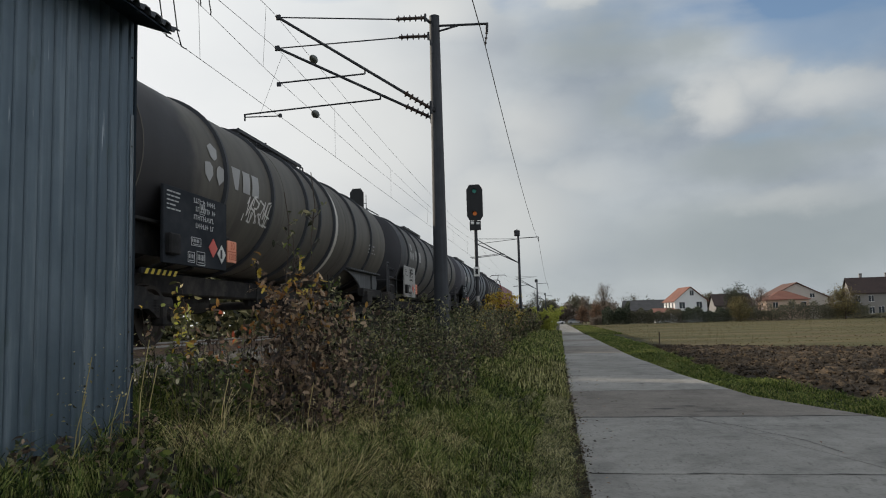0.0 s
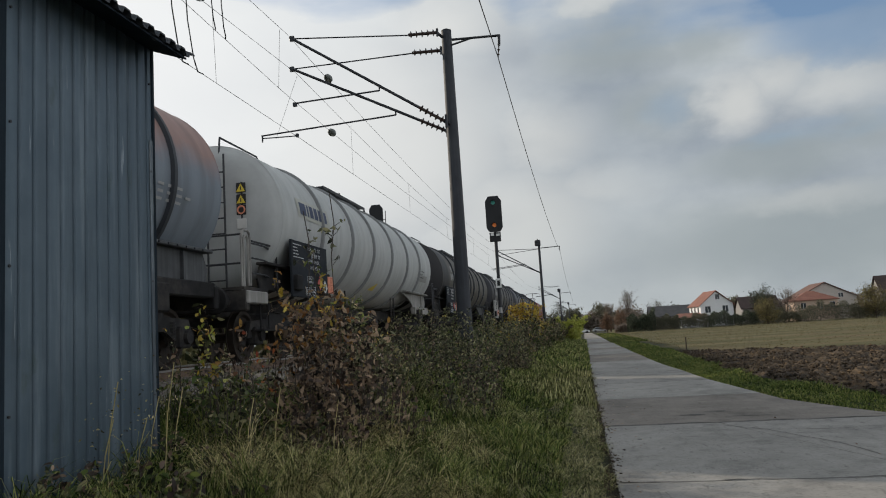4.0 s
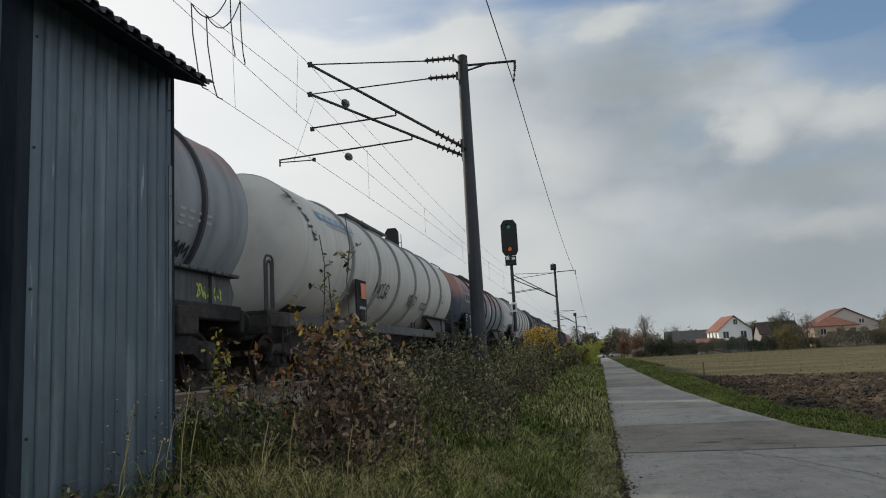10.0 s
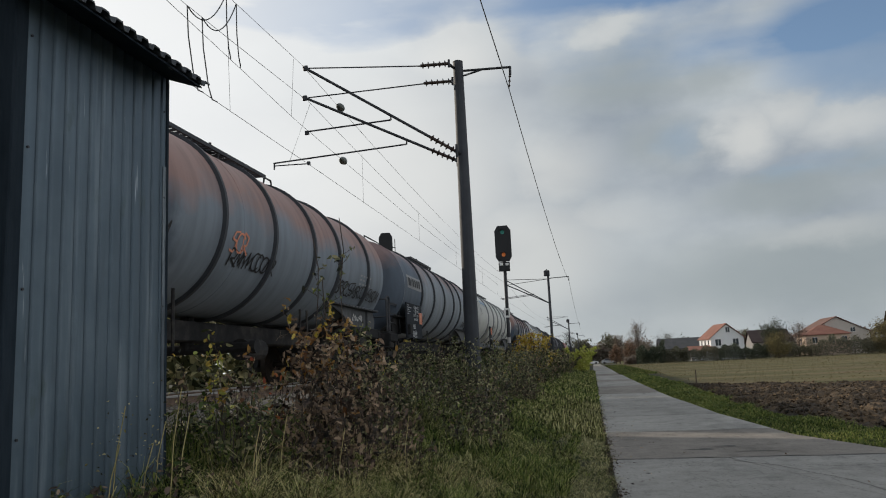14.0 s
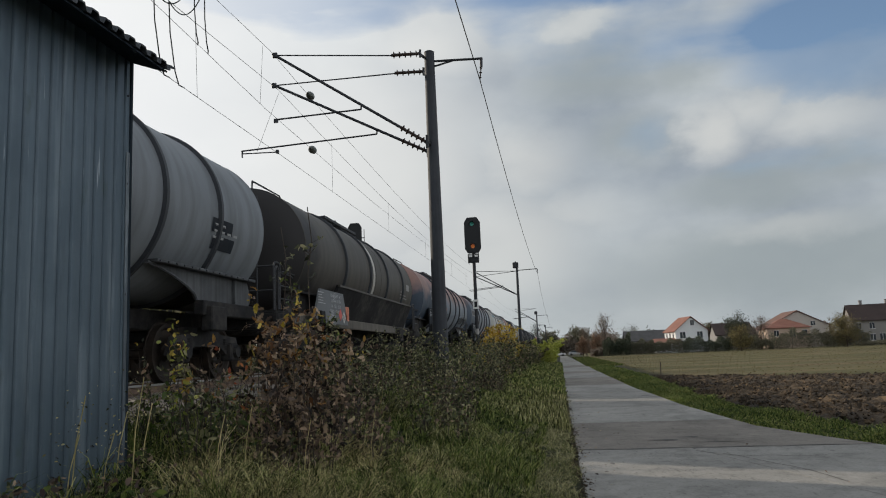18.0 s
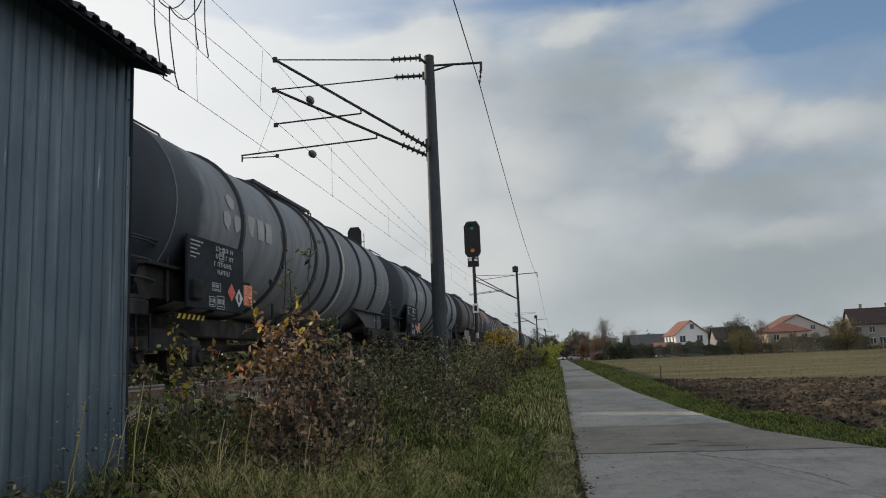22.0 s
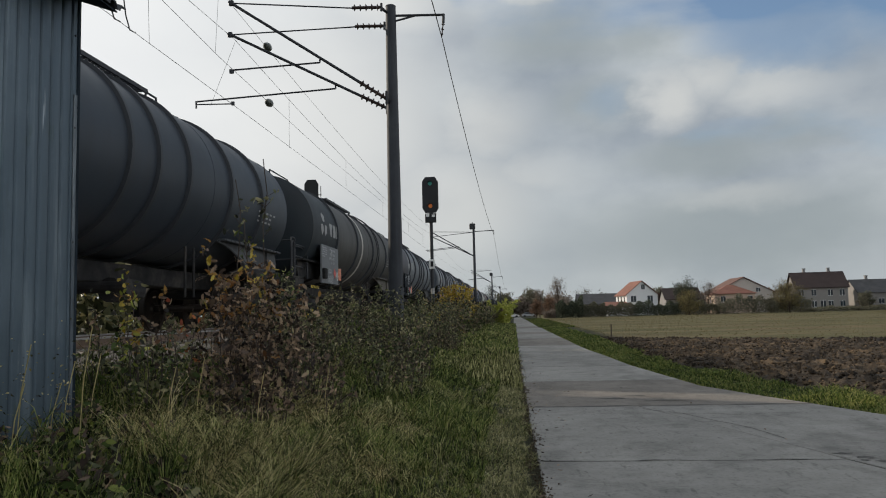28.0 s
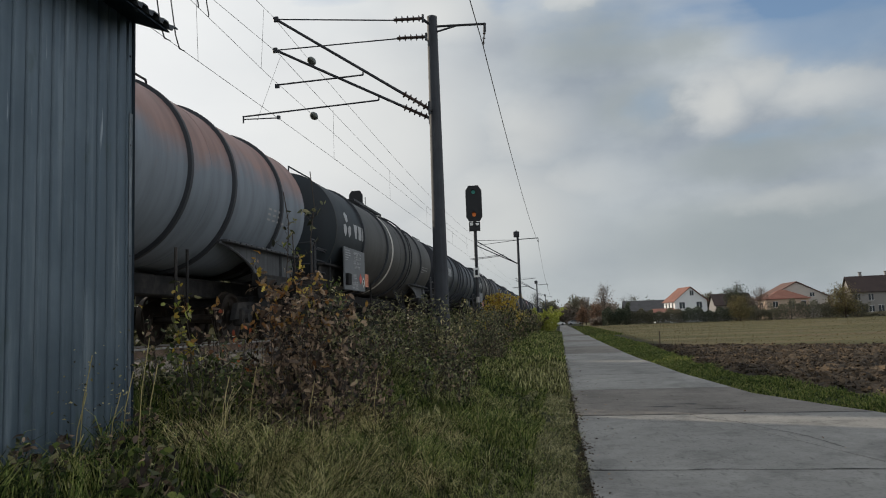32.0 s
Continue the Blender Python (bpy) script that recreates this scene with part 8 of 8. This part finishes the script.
def house(x, y, wx, wy, eave, ridge, along, wall_mat, roof_mat, windows, label, rz=0.0, chimneys=(), hip=0.0, base=0.0, over=0.4):
    """A pitched-roof house; along 'x' or 'y' tells the way of its ridge. windows: (side, along, sill, width, height)."""
    ob = empty("house", pose(x, y, base, 0, 0, rz), label, "house", "village houses")
    hx, hy = wx / 2, wy / 2
    m = Mesh()
    if along == "y":
        poly = [(-hx, -0.3), (hx, -0.3), (hx, eave), (0, ridge - 0.12), (-hx, eave)]
        m.prism(poly, 1, -hy, hy)
    else:
        poly = [(-hy, -0.3), (hy, -0.3), (hy, eave), (0, ridge - 0.12), (-hy, eave)]
        if hip:
            m.box(0, 0, eave / 2 - 0.15, wx, wy, eave + 0.3)
        else:
            m.prism(poly, 0, -hx, hx)
    part("wall", m, wall_mat, ob)
    half = hx if along == "y" else hy
    ln = hy if along == "y" else hx
    slope = (ridge - eave) / half
    for s in (-1, 1):
        r = Mesh()
        lo = (half + over, eave - over * slope)
        a, b = ln + over, ln + over - hip
        th = 0.16
        pts = [(s * lo[0], -a, lo[1]), (s * lo[0], a, lo[1]), (0, b, ridge), (0, -b, ridge)]
        if along == "x":
            pts = [(p[1], p[0], p[2]) for p in pts]
        o = len(r.v)
        r.v += [(p[0], p[1], p[2] + 0.02) for p in pts] + [(p[0], p[1], p[2] + 0.02 + th) for p in pts]
        r.f += [(0, 1, 2, 3), (4, 5, 6, 7), (0, 1, 5, 4), (1, 2, 6, 5), (2, 3, 7, 6), (3, 0, 4, 7)]
        part("roof", r, roof_mat, ob, "tiled roof slope")
    if hip:
        for s in (-1, 1):
            r = Mesh()
            a, b = ln + over, ln + over - hip
            pts = [(s * a, -half - over, eave - over * slope), (s * a, half + over, eave - over * slope), (s * b, 0, ridge)]
            if along == "y":
                pts = [(p[1], p[0], p[2]) for p in pts]
            r.v += [(p[0], p[1], p[2] + 0.02) for p in pts] + [(p[0], p[1], p[2] + 0.18) for p in pts]
            r.f += [(0, 1, 2), (3, 4, 5), (0, 1, 4, 3), (1, 2, 5, 4), (2, 0, 3, 5)]
            part("roof", r, roof_mat, ob, "hipped roof end")
    for side, q, z, ww, hh in windows:
        wm, fm, sm = Mesh(), Mesh(), Mesh()
        if side == "front":
            wm.box(q, -hy - 0.01, z + hh / 2, ww, 0.05, hh)
            fm.box(q, -hy - 0.03, z + hh / 2, 0.07, 0.06, hh).box(q, -hy - 0.03, z + hh + 0.03, ww + 0.12, 0.07, 0.07)
            sm.box(q, -hy - 0.08, z - 0.04, ww + 0.2, 0.2, 0.07)
        else:
            wm.box(-hx - 0.01, q, z + hh / 2, 0.05, ww, hh)
            fm.box(-hx - 0.03, q, z + hh / 2, 0.06, 0.07, hh).box(-hx - 0.03, q, z + hh + 0.03, 0.07, ww + 0.12, 0.07)
            sm.box(-hx - 0.08, q, z - 0.04, 0.2, ww + 0.2, 0.07)
        wi = part("window", wm, pane_dark, ob)
        part("frame", fm, trim_white, wi)
        part("sill", sm, trim_white, wi)
    for cx, cy in chimneys:
        part("chimney", Mesh().box(cx, cy, ridge + 0.3, 0.6, 0.6, 1.6, bevel=0.03).box(cx, cy, ridge + 1.1, 0.75, 0.75, 0.12), plaster_grey, ob)
    return ob


def village():
    y = 190.0
    house(31.0, y + 5, 7.9, 8.5, 5.2, 8.4, "y", plaster_white, tile_red,
          (("front", -2.2, 3.3, 1.3, 1.5), ("front", 2.0, 3.3, 1.3, 1.5), ("front", 0.3, 6.4, 0.9, 1.2), ("front", -1.5, 0.6, 1.2, 1.2), ("left", -2.5, 3.2, 0.9, 1.5), ("left", 0, 3.2, 0.9, 1.5), ("left", 2.4, 3.2, 0.9, 1.5)), "white plastered house with an orange tiled roof", rz=10)
    house(25.6, y + 1, 5.5, 6, 2.3, 3.3, "x", plaster_white, tile_red, (("front", 0, 0.8, 1.2, 1.2),), "low white outbuilding with a red tiled roof")
    house(23.0, y + 24, 10.5, 9, 3.3, 5.9, "x", plaster_grey, tile_slate, (("front", -4, 1, 1.4, 1.4), ("front", 3, 1, 1.4, 1.4)), "low grey barn with a dark slate-grey roof")
    house(44.5, y + 18, 9, 9, 3.9, 6.8, "x", plaster_grey, tile_brown, (("front", -1.5, 1.2, 1.2, 1.2),), "grey house with a brown roof behind trees")
    house(53.8, y + 4, 9.6, 8, 4.8, 6.8, "x", plaster_apricot, tile_red, (("front", -2.8, 2.8, 1.1, 1.3), ("front", 0.9, 2.8, 1.1, 1.3), ("front", 3.6, 2.8, 1.1, 1.3), ("left", 0, 2.8, 1.2, 1.2)), "apricot house with a hipped red tiled roof", hip=4.5)
    house(58.4, y + 14, 14.2, 12, 5.2, 8.9, "y", plaster_pale, tile_rust, (("front", 3.5, 5.2, 1.0, 1.0),), "pale gabled house behind the apricot one")
    house(74.6, y + 4, 11.6, 9, 5.8, 9.4, "x", plaster_stone, tile_brown, tuple(("front", q, z, 1.0, 1.4) for q in (-4.6, -1.8, 1.9, 4.5) for z in (1.0, 3.7)) + (("front", -3.2, 0.3, 1.1, 2.2), ("front", 0.2, 0.3, 1.1, 2.2)), "long grey house with a steep dark brown roof and two chimneys", chimneys=((-2.6, 0.4), (3.0, 0.4)), rz=-7)
    house(90.5, y + 8, 12.5, 9, 4.3, 7.4, "x", plaster_stone, tile_slate, (("front", -3.6, 1.4, 1.2, 1.3), ("front", -1, 1.4, 1.2, 1.3), ("front", 3, 1.4, 1.2, 1.3)), "grey house at the village edge", chimneys=((-2.2, 0.3),))
    R2 = material("russet_foliage", [(0.12, 0.07, 0.045), (0.2, 0.12, 0.075), (0.28, 0.18, 0.12)], scale=2, rough=0.8, bump=0, island=0.4, trans=0.25)
    O, B, P, G = far_leaf, brown_leaf, pine_leaf, green_leaf
    yh = 168.0
    hedge(6.6, 9.6, yh + 4, 1.9, B, "low brown hedge by the road", 1, 1200)
    hedge(9.2, 15.2, yh + 1, 4.6, P, "dense dark green hedge", 2, 4200, 3.0, 0.28)
    hedge(14.2, 20.0, yh + 2, 3.9, O, "dull olive garden hedge", 3, 3200, 3.0, 0.26)
    hedge(19.5, 26.5, yh + 2, 3.2, O, "brownish twiggy garden hedge", 13, 3200, 3.0, 0.24)
    hedge(26.0, 36.0, yh, 3.5, P, "dark green hedge before the white house", 4, 4200, 3.0, 0.26)
    hedge(36.5, 45.0, yh + 3, 3.3, O, "tall dull garden hedge", 5, 3000, 3.0, 0.26)
    hedge(44.0, 56.0, yh, 4.1, O, "low brownish garden hedge", 6, 3600, 3.0, 0.26)
    hedge(55.0, 64.0, yh + 2, 3.7, O, "dull olive-green garden hedge", 7, 2800, 3.0, 0.26)
    hedge(63.0, 120.0, yh + 8, 1.2, O, "long low hedge at the field's end", 8, 5200)
    tree(11.5, 200, 10.6, 5.6, 0.16, B, "tall bare brown autumn tree", 1, 1.4, 0.4)
    tree(6.6, 196, 7.4, 4.0, 0.18, B, "slender brown autumn tree", 2)
    tree(8.6, 182, 5.6, 3.6, 0.2, R2, "small russet tree by the road", 3)
    tree(5.4, 186, 4.6, 3.0, 0.2, R2, "small russet tree by the road", 14)
    tree(21.0, 230, 8.5, 8.0, 0.2, O, "bare-crowned tree behind the barn", 4)
    tree(41.0, 186, 8.8, 6.6, 0.26, P, "dark conifer-green tree between the houses", 5, 1.5, 0.5)
    tree(46.0, 184, 7.6, 6.0, 0.16, B, "thin pale autumn tree", 6, 1.0)
    yo = material("yellow_olive_foliage", [(0.11, 0.1, 0.045), (0.18, 0.155, 0.065), (0.25, 0.205, 0.09)], scale=2, rough=0.8, bump=0, island=0.4, trans=0.3)
    tree(37.4, 166, 5.6, 5.2, 0.2, yo, "rounded yellow-olive garden tree", 7, 1.5)
    tree(58.8, 168, 6.7, 6.6, 0.22, yo, "broad olive and yellow garden tree", 8, 1.9)
    tree(80.0, 180, 4.2, 4.0, 0.24, O, "rounded olive garden tree", 9)
    tree(96.0, 186, 6.0, 6.5, 0.3, P, "dark green tree at the village edge", 10, 1.3)
    tree(-7.5, 250, 10.5, 8.0, 0.22, P, "dark spreading tree where the road ends", 11, 1.2, 0.6)
    rng = random.Random(5)
    for i in range(26):
        xx = -40 + i * 7 + rng.uniform(-2, 2)
        tree(xx, 330 + rng.uniform(-20, 30), rng.uniform(6, 10), rng.uniform(8, 12), 0.9, far_leaf if i % 3 else brown_leaf, "far hazy tree on the horizon", 40 + i, 0.8)
    hedge(-60, 160, 345, 5.0, far_leaf, "far belt of woodland on the horizon", 12, 9000, 8.0, 1.3)


village()


def parked_car(x, y, rz, mat, label):
    ob = empty("parked_car", pose(x, y, 0, 0, 0, rz), label, "car", "cars parked at the road's end")
    part("body", Mesh().prism([(-2.1, 0.3), (2.1, 0.3), (2.15, 0.7), (1.2, 0.9), (0.5, 1.4), (-1.2, 1.42), (-1.9, 0.95), (-2.15, 0.85)], 1, -0.82, 0.82), mat, ob)
    part("window", Mesh().prism([(1.05, 0.92), (0.45, 1.33), (-1.1, 1.35), (-1.7, 0.97)], 1, -0.83, 0.83), pane_dark, ob)
    for wx in (-1.35, 1.35):
        for s in (-0.75, 0.75):
            part("wheel", Mesh().rod((wx, s - 0.1, 0.32), (wx, s + 0.1, 0.32), 0.32, n=14), mark_dark, ob)


parked_car(-0.8, 215, 10, trim_white, "white car parked where the road ends")
parked_car(4.4, 220, 0, plain("silver_car_paint", (0.4, 0.42, 0.45), 0.3, 0.3), "silver car parked where the road ends")
for px, py in ((7.5, 172.0),):
    tagged(part("gate_pillar", Mesh().box(px, py, 0.65, 0.45, 0.45, 1.4, bevel=0.04).box(px, py, 1.4, 0.55, 0.55, 0.1), plaster_stone), "white plastered gate pillar", "gate pillar")
tagged(part("field_stake", Mesh().rod((5.6, 45.0, -0.1), (5.62, 45.0, 0.75), 0.035, n=7), bark_mat), "thin wooden stake at the field's edge", "stake")
build_road()


# ---------------------------------------------------------------- movement
def motions():
    times = [0.5 * i for i in range(65)]
    for ob, u in CARS:
        walk(ob, [(t, pose(TRACK_X, u + travel(t), RAIL_Z)) for t in times])
    # wheels roll on the rail; wheels of one side share one set of keys
    steps = [i / 15 for i in range(481)]
    lead = {}
    for w, s in WHEELS:
        if s not in lead:
            walk(w, [(t, pose(0, 0, 0, s * math.degrees(travel(t) / 0.46), 0, 0)) for t in steps])
            lead[s] = w
        else:
            w.rotation_mode = "QUATERNION"
            w.animation_data_create()
            w.animation_data.action = lead[s].animation_data.action
            w.animation_data.action_slot = lead[s].animation_data.action_slot


motions()
